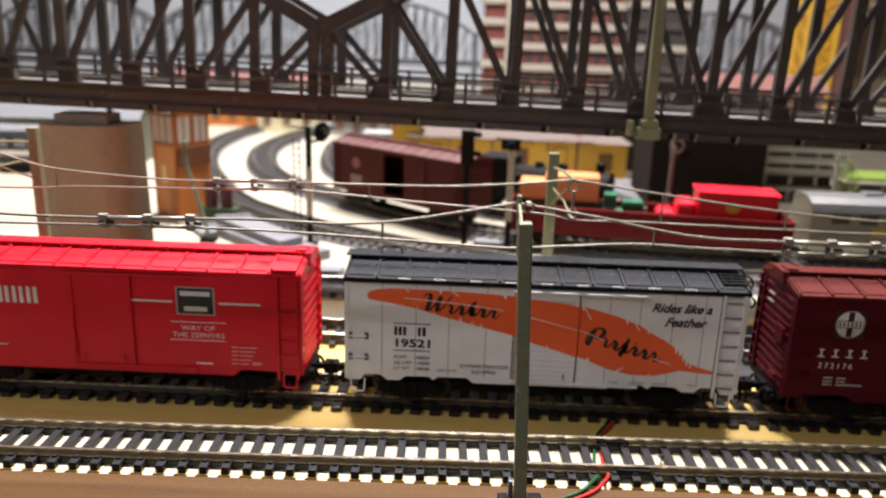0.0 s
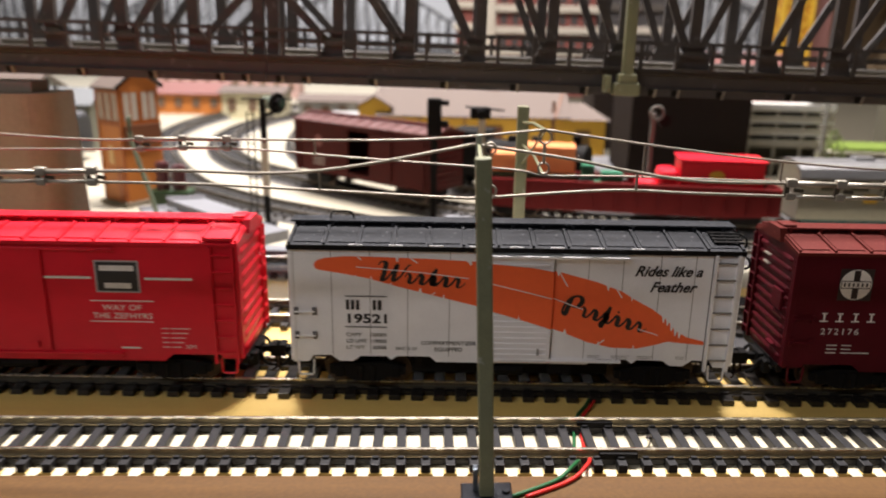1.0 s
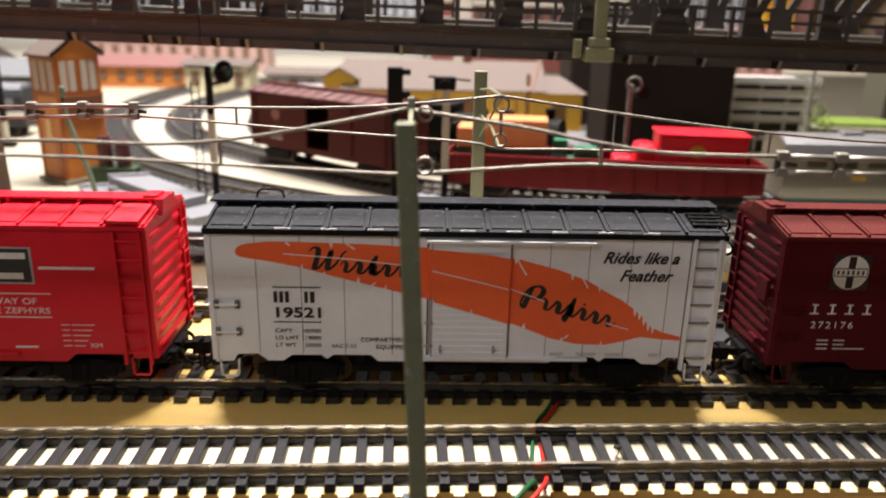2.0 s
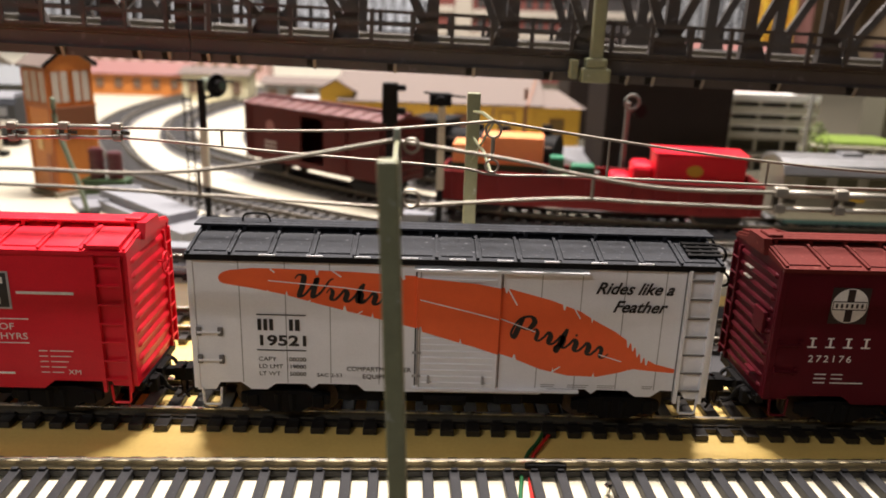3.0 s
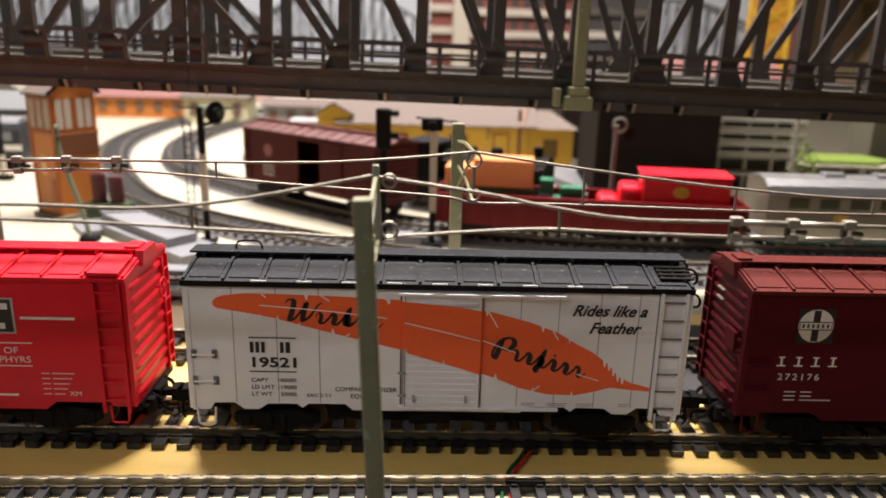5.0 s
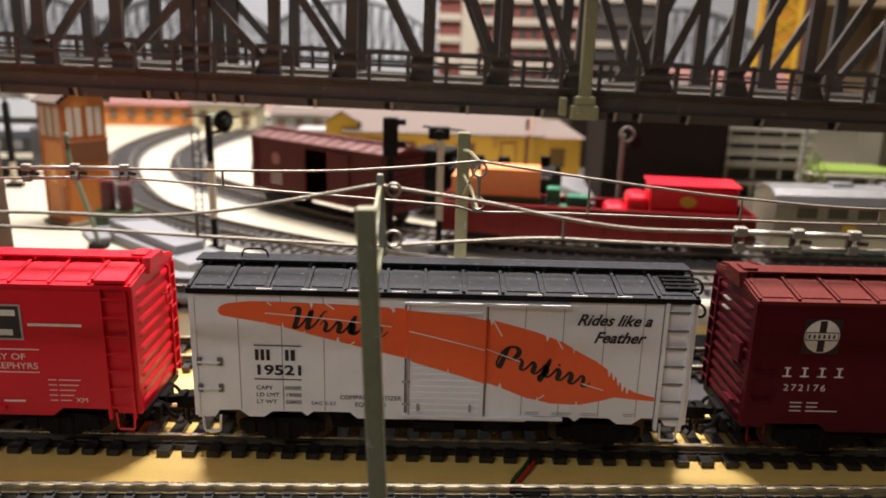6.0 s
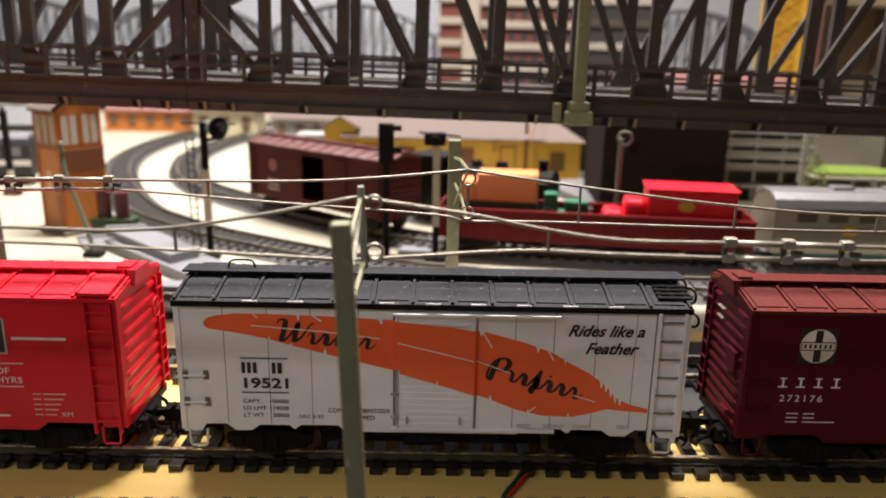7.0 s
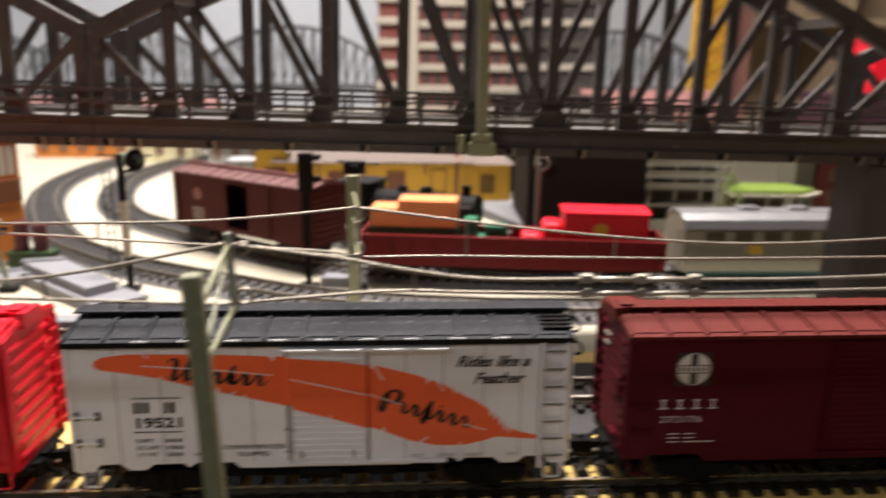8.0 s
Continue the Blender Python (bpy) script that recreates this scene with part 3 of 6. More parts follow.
def brush(parent, strokes, at, size, slope, slant, mat, y):
    """Flourished brush strokes, thick on the way down and thin on the way up, laid flat along a sloping line."""
    bm = nb()
    for stroke in strokes:
        pts = smooth_path([(u, 0, v) for u, v in stroke], 7)
        n = len(pts) - 1
        row = []
        for i, p in enumerate(pts):
            t = pts[min(i + 1, n)] - pts[max(i - 1, 0)]
            t.normalize()
            w = (0.060 + 0.075 * max(0.0, -t.z)) * (0.45 + 0.55 * min(1.0, 6 * min(i, n - i) / n))
            ends = []
            for k in (-1, 1):
                u, v = p.x - k * t.z * w, p.z + k * t.x * w
                ends.append(bm.verts.new((at[0] + size * (u + slant * v), y, at[1] + size * (v + slope * u))))
            row.append(ends)
        for (c, d), (e, f) in zip(row, row[1:]):
            bm.faces.new((c, d, f, e))
    bmesh.ops.recalc_face_normals(bm, faces=bm.faces)
    return part("painted_script", bm, mat, parent, "black brush flourish")


def arches(u, count, wide, tall=0.52):
    """A running hand of joined low arches."""
    pts = [(u, 0.30)]
    for k in range(count):
        x = u + k * wide
        pts += [(x + 0.16 * wide, tall), (x + 0.40 * wide, tall * 0.72), (x + 0.42 * wide, 0.05), (x + 0.68 * wide, 0.0), (x + 0.98 * wide, 0.28)]
    return pts


def silver_boxcar():
    car = boxcar("silver-grey model boxcar with an orange feather and charcoal roof", 0.0, 0.0705, M_SILVER, M_ROOFBLK, M_SILVER, M_BLACKP, (-0.0102, 0.0120), ribs=11,
                 seams=(-0.0578, -0.0456, -0.0337, -0.0204, 0.0231, 0.0339, 0.0456, 0.0565), trim_mat=M_SEAM)
    up = [(-0.0632, 0.0474), (-0.0628, 0.0484), (-0.0618, 0.0491), (-0.060, 0.0497), (-0.054, 0.0504), (-0.046, 0.0504), (-0.028, 0.0500), (-0.0098, 0.0492), (0.006, 0.0478), (0.0147, 0.0462), (0.026, 0.0432), (0.034, 0.0402), (0.0385, 0.0374), (0.044, 0.0345), (0.0494, 0.0306), (0.0520, 0.0272), (0.056, 0.0250), (0.0616, 0.0236)]
    lo = [(-0.0632, 0.0474), (-0.0628, 0.0464), (-0.0618, 0.0459), (-0.060, 0.0456), (-0.054, 0.0447), (-0.046, 0.0432), (-0.0373, 0.0408), (-0.028, 0.0385), (-0.0096, 0.0340), (0.006, 0.0294), (0.0157, 0.0262), (0.024, 0.0228), (0.0319, 0.0210), (0.040, 0.0208), (0.046, 0.0222), (0.0500, 0.0234), (0.056, 0.0228), (0.0616, 0.0224)]
    # broken into bands at the seams, with notched barbs along both edges
    n = 360
    bm = nb()
    prev = None
    yf = FACE - 0.00008
    for i in range(n + 1):
        x = -0.0632 + 0.1248 * i / n
        zu, zl = interp(x, up), interp(x, lo)
        if i in (75, 76, 141, 142, 221, 222, 267, 268, 290):
            zu -= 0.0014
        if i in (52, 96, 97, 118, 155, 156, 187, 230, 231, 262, 295):
            zl += 0.0013
        if 0.0475 < x < 0.054 and i % 4 < 2:
            zu -= 0.0018
        yy = yf - (0.00122 if -0.0104 < x < 0.0122 else 0.0)
        cur = (bm.verts.new((x, yy, zl)), bm.verts.new((x, yy, zu)))
        if prev:
            bm.faces.new((prev[0], cur[0], cur[1], prev[1]))
        prev = cur
    bmesh.ops.recalc_face_normals(bm, faces=bm.faces)
    part("painted_feather", bm, M_ORANGE, car, "orange painted feather")
    # light quill line
    bm = nb()
    quill = [(-0.050, 0.0470), (-0.030, 0.0455), (-0.0145, 0.0437)], [(-0.0095, 0.0430), (0.004, 0.0398), (0.0118, 0.0378)], [(0.0124, 0.0376), (0.022, 0.0340)], [(0.040, 0.0276), (0.0465, 0.0256)]
    for q in quill:
        off = 0.00142 if -0.0102 < q[0][0] < 0.0120 else 0.00016
        for a, b in zip(q, q[1:]):
            bar(bm, (a[0], FACE - off, a[1]), (b[0], FACE - off, b[1]), 0.00028, 0.00004)
    part("feather_quill", bm, M_SILVER, car)
    ink = FACE - 0.00016
    swash = [(0.0, 0.85), (0.12, 1.05), (0.38, 1.0), (0.42, 0.5), (0.40, 0.02), (0.62, 0.10), (0.95, 0.72), (1.02, 0.95), (1.00, 0.40), (1.06, 0.02), (1.35, 0.30), (1.62, 0.92), (1.78, 1.02)]
    brush(car, [swash, arches(1.62, 5, 0.68), [(3.25, 0.95), (3.12, 0.45), (3.20, 0.02), (3.50, 0.16)]], (-0.0440, 0.0430), 0.0056, -0.085, 0.24, M_BLACK, ink)
    hook = [(0.28, 0.98), (0.18, 0.45), (0.08, -0.18), (-0.10, 0.05), (0.10, 0.75), (0.55, 1.05), (0.82, 0.85), (0.66, 0.45), (0.30, 0.36)]
    brush(car, [hook, arches(0.86, 6, 0.64), [(2.42, 0.95), (2.34, 0.40), (2.22, -0.30), (2.12, -0.10), (2.46, 0.24)], [(2.90, 0.72), (2.97, 0.80)]], (0.0160, 0.0334), 0.0056, -0.270, 0.24, M_BLACK, ink)
    # pale nicks in the feather's vane, slanting back from both edges
    for (xa, za), (xb, zb) in (((-0.0494, 0.0503), (-0.0482, 0.0493)), ((-0.0332, 0.0503), (-0.0306, 0.0485)), ((-0.0154, 0.0497), (-0.0136, 0.0484)), ((-0.0516, 0.0431), (-0.0500, 0.0442)),
                               ((-0.0408, 0.0406), (-0.0388, 0.0417)), ((-0.0268, 0.0376), (-0.0250, 0.0389)), ((0.0138, 0.0466), (0.0167, 0.0416)), ((0.0322, 0.0412), (0.0341, 0.0381)), ((0.0275, 0.0221), (0.0296, 0.0237)), ((0.0470, 0.0212), (0.0486, 0.0231))):
        part("feather_nick", bar(nb(), (xa, FACE - 0.00014, za), (xb, FACE - 0.00014, zb), 0.00036, 0.00004), M_SILVER, car)
    letters("Rides like a", 0.0047, M_BLACK, car, (0.0374, ink, 0.0455), wide=0.98, slant=0.42, bold=0.00010)
    letters("Feather", 0.0047, M_BLACK, car, (0.0425, ink, 0.0403), wide=0.98, slant=0.42, bold=0.00010)
    # reporting marks: initials as plain strokes, number and weights
    rect(car, "painted_line", -0.0535, -0.0402, 0.0371, 0.0374, M_BLACK, ink)
    for a, b in ((-0.0533, -0.0523), (-0.0517, -0.0507), (-0.0501, -0.0491), (-0.0448, -0.0438), (-0.0432, -0.0420)):
        rect(car, "painted_initial", a, b, 0.0327, 0.0360, M_BLACK, ink)
    letters("19521", 0.0042, M_BLACK, car, (-0.0538, ink, 0.0283), wide=1.38, bold=0.00012)
    rect(car, "painted_line", -0.0537, -0.0403, 0.0267, 0.0270, M_BLACK, ink)
    for k, (a, b) in enumerate((("CAPY", "100000"), ("LD LMT", "119000"), ("LT WT", "50000"))):
        z = 0.0236 - 0.0022 * k
        letters(a, 0.0017, M_BLACK, car, (-0.0534, ink, z), wide=1.15)
        letters(b, 0.0017, M_BLACK, car, (-0.0404, ink, z), wide=1.1, align="RIGHT")
    letters("SAC 2-53", 0.0015, M_BLACK, car, (-0.0376, ink, 0.0191), wide=1.2)
    letters("COMPARTMENTIZER", 0.0019, M_BLACK, car, (-0.0205, ink, 0.0210), align="CENTER", wide=1.0)
    letters("EQUIPPED", 0.0019, M_BLACK, car, (-0.0205, ink, 0.0188), align="CENTER", wide=1.05)
    for x, w in ((0.0245, 0.004), (0.0320, 0.006), (0.0405, 0.005), (0.0530, 0.003)):
        rect(car, "painted_data", x, x + w, 0.0180, 0.0182, M_SEAM, ink)
        rect(car, "painted_data", x, x + w * 0.9, 0.0174, 0.0176, M_SEAM, ink)
    for dx0, dx1, dz0, dz1 in ((-0.0108, -0.0104, SILL + 0.002, EAVE - 0.0016), (-0.0104, 0.0122, EAVE - 0.0030, EAVE - 0.0027), (0.0124, 0.0126, SILL + 0.002, EAVE - 0.0016)):
        rect(car, "door_gap", dx0, dx1, dz0, dz1, M_BLACK, FACE - 0.00001)
    # wire grab on the running board's end
    part("roof_grab", tube(nb(), smooth_path([(-0.0600, 0.0, EAVE + 0.0054), (-0.0592, 0.0, EAVE + 0.0074), (-0.0560, 0.0, EAVE + 0.0078), (-0.0530, 0.0, EAVE + 0.0074), (-0.0522, 0.0, EAVE + 0.0054)], 4), 0.0003, 6), M_BLACKP, car)
    for yy, z, rad in ((0.0030, EAVE + 0.0012, 0.0021), (-0.0058, EAVE + 0.0010, 0.0023), (-0.0110, EAVE - 0.0045, 0.0019)):
        hoop = nb()
        ring(hoop, (0.0736, yy, z), rad, 0.00040, (1, 0.75, 0), 16)
        rod(hoop, (0.0710, yy, z - rad), (0.0740, yy, z - rad), 0.0004, 6)
        part("end_hoop", hoop, M_BLACKP, car)
    part("uncoupling_stand", box(nb(), 0.0712, 0.0724, -0.0075, -0.0066, SILL + 0.004, EAVE + 0.0008, 0.0002), M_BLACKP, car)
    # small light tabs on the roof's eave
    for i in range(9):
        rx = -0.052 + i * 0.0125
        part("eave_tab", box(nb(), rx, rx + 0.0042, -HALF - 0.0012, -HALF - 0.0009, EAVE + 0.0010, EAVE + 0.0014), M_SILVER, car)
    return car


def red_boxcar():
    x = -0.0875 - 0.0715
    car = boxcar("bright red plastic model boxcar with white lettering", x, 0.0715, M_RED, M_RED, M_RED, M_BLACKP, (-0.0115, 0.0105), ribs=9, flat_sill=True, ribbed=False)
    def X(v):
        return v - x
    ink = FACE - 0.00008
    grey = material("grey_white_logo_ink", (0.45, 0.43, 0.42), 0.45)
    rect(car, "logo_frame", X(-0.1322), X(-0.1182), 0.0372, 0.0478, grey, ink)
    rect(car, "logo_field", X(-0.1316), X(-0.1188), 0.0377, 0.0473, M_DARKLOGO, ink - 0.00004)
    for z, a, b in ((0.0453, 0.0010, 0.0118), (0.0395, 0.0022, 0.0106)):
        rect(car, "logo_bar", X(-0.1316) + a, X(-0.1316) + b, z - 0.0009, z + 0.0009, M_WHITE, ink - 0.00008)
    rect(car, "painted_line", X(-0.1487), X(-0.1336), 0.0416, 0.0424, M_WHITE, ink)
    rect(car, "painted_line", X(-0.1167), X(-0.1016), 0.0415, 0.0423, M_WHITE, ink)
    rect(car, "painted_line", X(-0.1346), X(-0.1144), 0.0342, 0.0345, M_WHITE, ink)
    letters("WAY OF", 0.0027, M_WHITE, car, (X(-0.1247), ink, 0.0312), align="CENTER", wide=1.2)
    letters("THE ZEPHYRS", 0.0027, M_WHITE, car, (X(-0.1247), ink, 0.0284), align="CENTER", wide=1.15)
    rect(car, "painted_line", X(-0.1353), X(-0.1150), 0.0272, 0.0275, M_WHITE, ink)
    for k in range(5):
        rect(car, "painted_data", X(-0.1128), X(-0.1105), 0.0250 - k * 0.0016, 0.02525 - k * 0.0016, M_WHITE, ink)
        rect(car, "painted_data", X(-0.1098), X(-0.1035 - 0.0008 * k), 0.0250 - k * 0.0016, 0.02525 - k * 0.0016, M_WHITE, ink)
    letters("XM", 0.0020, M_WHITE, car, (X(-0.1055), ink, 0.0182), wide=1.2)
    rect(car, "painted_data", X(-0.1262), X(-0.1200), 0.0180, 0.0186, M_WHITE, ink)
    # tall white strokes of the name on the far half of the side
    for k in range(7):
        a = X(-0.2180) + k * 0.0052
        for d in (0.0, 0.0025):
            rect(car, "painted_initial", a + d, a + d + 0.0014, 0.0392, 0.0455, M_WHITE, ink)
    rect(car, "painted_data", X(-0.205), X(-0.196), 0.0225, 0.0230, M_WHITE, ink)
    return car


def mineral_boxcar():
    x = 0.0884 + 0.0715
    car = boxcar("dark mineral-red model boxcar with a round white emblem", x, 0.0715, M_MAROON, M_MAROON2, M_MAROON, M_BLACKP, (-0.0115, 0.0105), ribs=11, flat_sill=True)
    def X(v):
        return v - x
    ink = FACE - 0.00008
    dark = material("near_black_emblem_ground", (0.02, 0.012, 0.012), 0.45)
    rect(car, "emblem_field", X(0.1019), X(0.1125), 0.0384, 0.0489, dark, ink)
    cx, cz = X(0.1072), 0.0437
    plate(car, "emblem_disc", [(cx + 0.0050 * math.cos(2 * math.pi * k / 40), cz + 0.0050 * math.sin(2 * math.pi * k / 40)) for k in range(40)], M_WHITE, ink - 0.00004)
    rect(car, "emblem_cross", cx - 0.0010, cx + 0.0010, cz - 0.0047, cz + 0.0047, dark, ink - 0.00008)
    rect(car, "emblem_cross", cx - 0.0047, cx + 0.0047, cz - 0.0013, cz + 0.0013, dark, ink - 0.00008)
    for k in range(6):
        rect(car, "emblem_stroke", cx - 0.0039 + k * 0.0014, cx - 0.0033 + k * 0.0014, cz - 0.0006, cz + 0.0006, dark, ink - 0.00016)
    rect(car, "emblem_bar", cx - 0.0045, cx + 0.0045, cz - 0.0010, cz + 0.0010, M_WHITE, ink - 0.00012)
    for k in range(4):
        a = X(0.0977) + k * 0.0050
        rect(car, "painted_initial", a, a + 0.0026, 0.0311, 0.0315, M_WHITE, ink)
        rect(car, "painted_initial", a + 0.0010, a + 0.0016, 0.0311, 0.0341, M_WHITE, ink - 0.00003)
        rect(car, "painted_initial", a + 0.0004, a + 0.0022, 0.0337, 0.0341, M_WHITE, ink)
    letters("272176", 0.0029, M_WHITE, car, (X(0.0985), ink, 0.0268), wide=1.12, gap=1.32)
    # plain panel, brake step and light marks on the ribbed end
    e = -0.0715 - 0.0007
    part("end_panel", box(nb(), e - 0.0014, e - 0.0001, -0.0120, -0.0050, 0.0330, 0.0395, 0.0003), M_MAROON, car)
    part("brake_step", box(nb(), e - 0.0020, e - 0.0001, -0.0110, -0.0060, 0.0205, 0.0211, 0.0002), M_MAROON, car)
    for z in (0.0480, 0.0450):
        part("end_mark", box(nb(), e - 0.0012, e - 0.0002, 0.0010, 0.0055, z - 0.0002, z + 0.0002), M_CLAMP, car)
    for k in range(3):
        rect(car, "painted_data", X(0.1012), X(0.1045), 0.0229 - k * 0.0013, 0.0232 - k * 0.0013, M_WHITE, ink)
        rect(car, "painted_data", X(0.1060), X(0.1092 + (0.006 if k == 2 else 0)), 0.0229 - k * 0.0013, 0.0232 - k * 0.0013, M_WHITE, ink)
    return car


silver_boxcar()
red_boxcar()
mineral_boxcar()


# ---- truss bridge ----
M_DULLSTEEL = material("dulled_nickel_rail", (0.13, 0.12, 0.11), 0.65, 0.4, var=0.2)
M_LITBRACKET = material("lit_bracket_plastic", (0.24, 0.215, 0.19), 0.5, var=0.2)
def bridge():
    br = thing("truss_bridge", "dark umber plastic truss bridge of several spans with railings", "bridge", pose(0, 0.105, 0.0925, 0, 1.15, 0))
    X0, PANEL, N = -0.1023, 0.0314, 11
    TOP = [0.0450, 0.0600, 0.0745, 0.086, 0.090, 0.091, 0.091, 0.090, 0.086, 0.0745, 0.0600, 0.0450]
    G = 0.011
    for span in (-1, 0, 1):
        sx = X0 + span * (PANEL * N + 0.0008)
        X = [sx + PANEL * i + (0.0028 if i == 0 else -0.0028 if i == N else 0.0) for i in range(N + 1)]
        first, last = X[0] - 0.0030, X[N] + 0.0030
        for y, near in ((0.0, True), (0.044, False)):
            prof = [(-0.0030, 0.0), (0.0030, 0.0), (0.0030, 0.0035), (0.0016, 0.0037), (0.0016, G - 0.0018), (0.0026, G - 0.0016), (0.0026, G), (-0.0026, G), (-0.0026, G - 0.0016), (-0.0016, G - 0.0018), (-0.0016, 0.0037), (-0.0030, 0.0035)]
            bm = slab(nb(), [(y + a, b) for a, b in prof], "x", first, last)
            part("bottom_chord", bm, M_BRIDGE, br)
            for i in range(N + 1):
                x = X[i]
                w = 0.0051 if i in (0, N) else 0.0047
                bm = bar(nb(), (x, y, G), (x, y, TOP[i]), w, 0.0034)
                part("vertical", bm, M_BRIDGE, br)
                if i not in (0, N):
                    lw = 0.0088 if i <= (N + 1) / 2 else 0.0030
                    rw = 0.0088 if i >= (N + 1) / 2 else 0.0030
                    bm = slab(nb(), [(x - lw, G - 0.001), (x + rw, G - 0.001), (x + rw * 0.62, G + 0.0075), (x + 0.0024, G + 0.0115), (x - 0.0024, G + 0.0115), (x - lw * 0.62, G + 0.0075)], "y", y - 0.0019, y + 0.0019)
                    part("gusset", bm, M_BRIDGE, br)
                else:
                    bm = slab(nb(), [(x - 0.0026, TOP[0] - 0.009), (x + 0.0026, TOP[0] - 0.009), (x + 0.0030, TOP[0] + 0.002), (x - 0.0030, TOP[0] + 0.002)], "y", y - 0.0024, y + 0.0024)
                    part("gusset", bm, M_BRIDGE, br)
                if i < N:
                    part("top_chord", bar(nb(), (x, y, TOP[i]), (X[i + 1], y, TOP[i + 1]), 0.0068, 0.0052), M_BRIDGE, br)
                    a, b = ((x, TOP[i] - 0.002), (X[i + 1], G + 0.002)) if i < N / 2 else ((X[i + 1], TOP[i + 1] - 0.002), (x, G + 0.002))
                    bm = bar(nb(), (a[0], y, a[1]), (b[0], y, b[1]), 0.0034, 0.0022)
                    part("diagonal", bm, M_BRIDGE, br)
            # railing outside the truss
            if True:
                ry = y - 0.0042 if near else y + 0.0042
                bm = nb()
                for z in (0.0228, 0.0180):
                    box(bm, first, last, ry - 0.0004, ry + 0.0004, z - 0.0006, z + 0.0006)
                part("railing", bm, M_BRIDGE, br)
                for i in range(2 * N):
                    x = sx + PANEL * i / 2 + 0.0078
                    part("railing_post", box(nb(), x - 0.0008, x + 0.0008, ry - 0.0006, ry + 0.0006, G, 0.0236), M_BRIDGE, br)
                part("walkway", box(nb(), first, last, min(ry, y), max(ry, y), G, G + 0.0012), M_BRIDGE, br)
        # floor beams with a bracket under the chord, deck and ties
        for i in range(N + 1):
            x = X[i]
            bm = box(nb(), x - 0.0012, x + 0.0012, -0.001, 0.045, 0.0005, 0.0080)
            part("floor_beam", bm, M_BRIDGE, br)
            if i not in (0, N):
                part("portal_strut", bar(nb(), (x, 0, TOP[i]), (x, 0.044, TOP[i]), 0.004, 0.003, (1, 0, 0)), M_BRIDGE, br)
        # brackets under the chord, their highlight put into a pale colour, set closer by the span's ends and middle
        mid = (first + last) / 2
        for d in (0.0, 0.0104, 0.0304, 0.0614, 0.0926, 0.1242, 0.1540, 0.1655):
            for k in ((-1, 1) if d else (1,)):
                bx = mid + k * d
                part("bracket", slab(nb(), [(-0.0031, 0.0034), (-0.0052, 0.0034), (-0.0031, -0.0004)], "x", bx - 0.0006, bx + 0.0006), M_LITBRACKET, br, "chord bracket, coloured paler for the light it catches")
                part("bracket_web", slab(nb(), [(-0.0031, 0.0032), (-0.0046, 0.0032), (-0.0031, 0.0002)], "x", bx - 0.0030, bx - 0.0006), M_BLACKP, br)
        part("deck", box(nb(), first, last, 0.004, 0.040, 0.0098, 0.0116), material("pale_grey_deck", (0.28, 0.275, 0.27), 0.6) if span < 0 else bpy.data.materials["pale_grey_deck"], br, "pale grey deck")
        for s in (0.0138, 0.0302):
            two_tone(part("rail", sweep(nb(), [(first, s, 0.0116), (last, s, 0.0116)], RAIL_PROF), M_DULLSTEEL, br))
    return br


bridge()


def pier(label, x, w, mat, y0=0.098, y1=0.152, top=0.0915):
    """A tapering pier with a rounded front nose."""
    p = thing("bridge_pier", label, "bridge pier", pose(x, 0, 0))
    def outline(k):
        a, r = w / 2 * k, w * 0.30
        pts = [(a, y1), (-a, y1), (-a, y0 + r)]
        for j in range(1, 8):
            g = math.pi - math.pi * j / 16
            pts.append((-a + r + r * math.cos(g), y0 + r - r * math.sin(g)))
        for j in range(0, 8):
            g = math.pi / 2 - math.pi * j / 16
            pts.append((a - r + r * math.cos(g), y0 + r - r * math.sin(g)))
        return pts + [(a, y0 + r)]
    bm = nb()
    lo = [bm.verts.new((px, py, 0.0)) for px, py in outline(1.08)]
    hi = [bm.verts.new((px, py, top - 0.005)) for px, py in outline(1.0)]
    n = len(lo)
    for i in range(n):
        bm.faces.new((lo[i], lo[(i + 1) % n], hi[(i + 1) % n], hi[i]))
    bm.faces.new(hi)
    bmesh.ops.recalc_face_normals(bm, faces=bm.faces)
    part("shaft", bm, mat, p)
    part("bearing_cap", box(nb(), -w * 0.3, w * 0.3, y0 + 0.008, y1 - 0.004, top - 0.005, top, 0.0006), mat, p)
    return p


M_PIER = material("grey_plaster_pier", (0.34, 0.275, 0.215), 0.75, var=0.12, scale=60, fine=500, bump=0.3)
M_PIERD = material("dark_brown_pier", (0.050, 0.042, 0.034), 0.7, var=0.12, scale=60, fine=500, bump=0.3)
pier("grey-brown plaster pier under the bridge", -0.2235, 0.0455, M_PIER, y1=0.126, top=0.0930)
pier("dark brown pier under the bridge", 0.2560, 0.046, M_PIERD, y1=0.134)


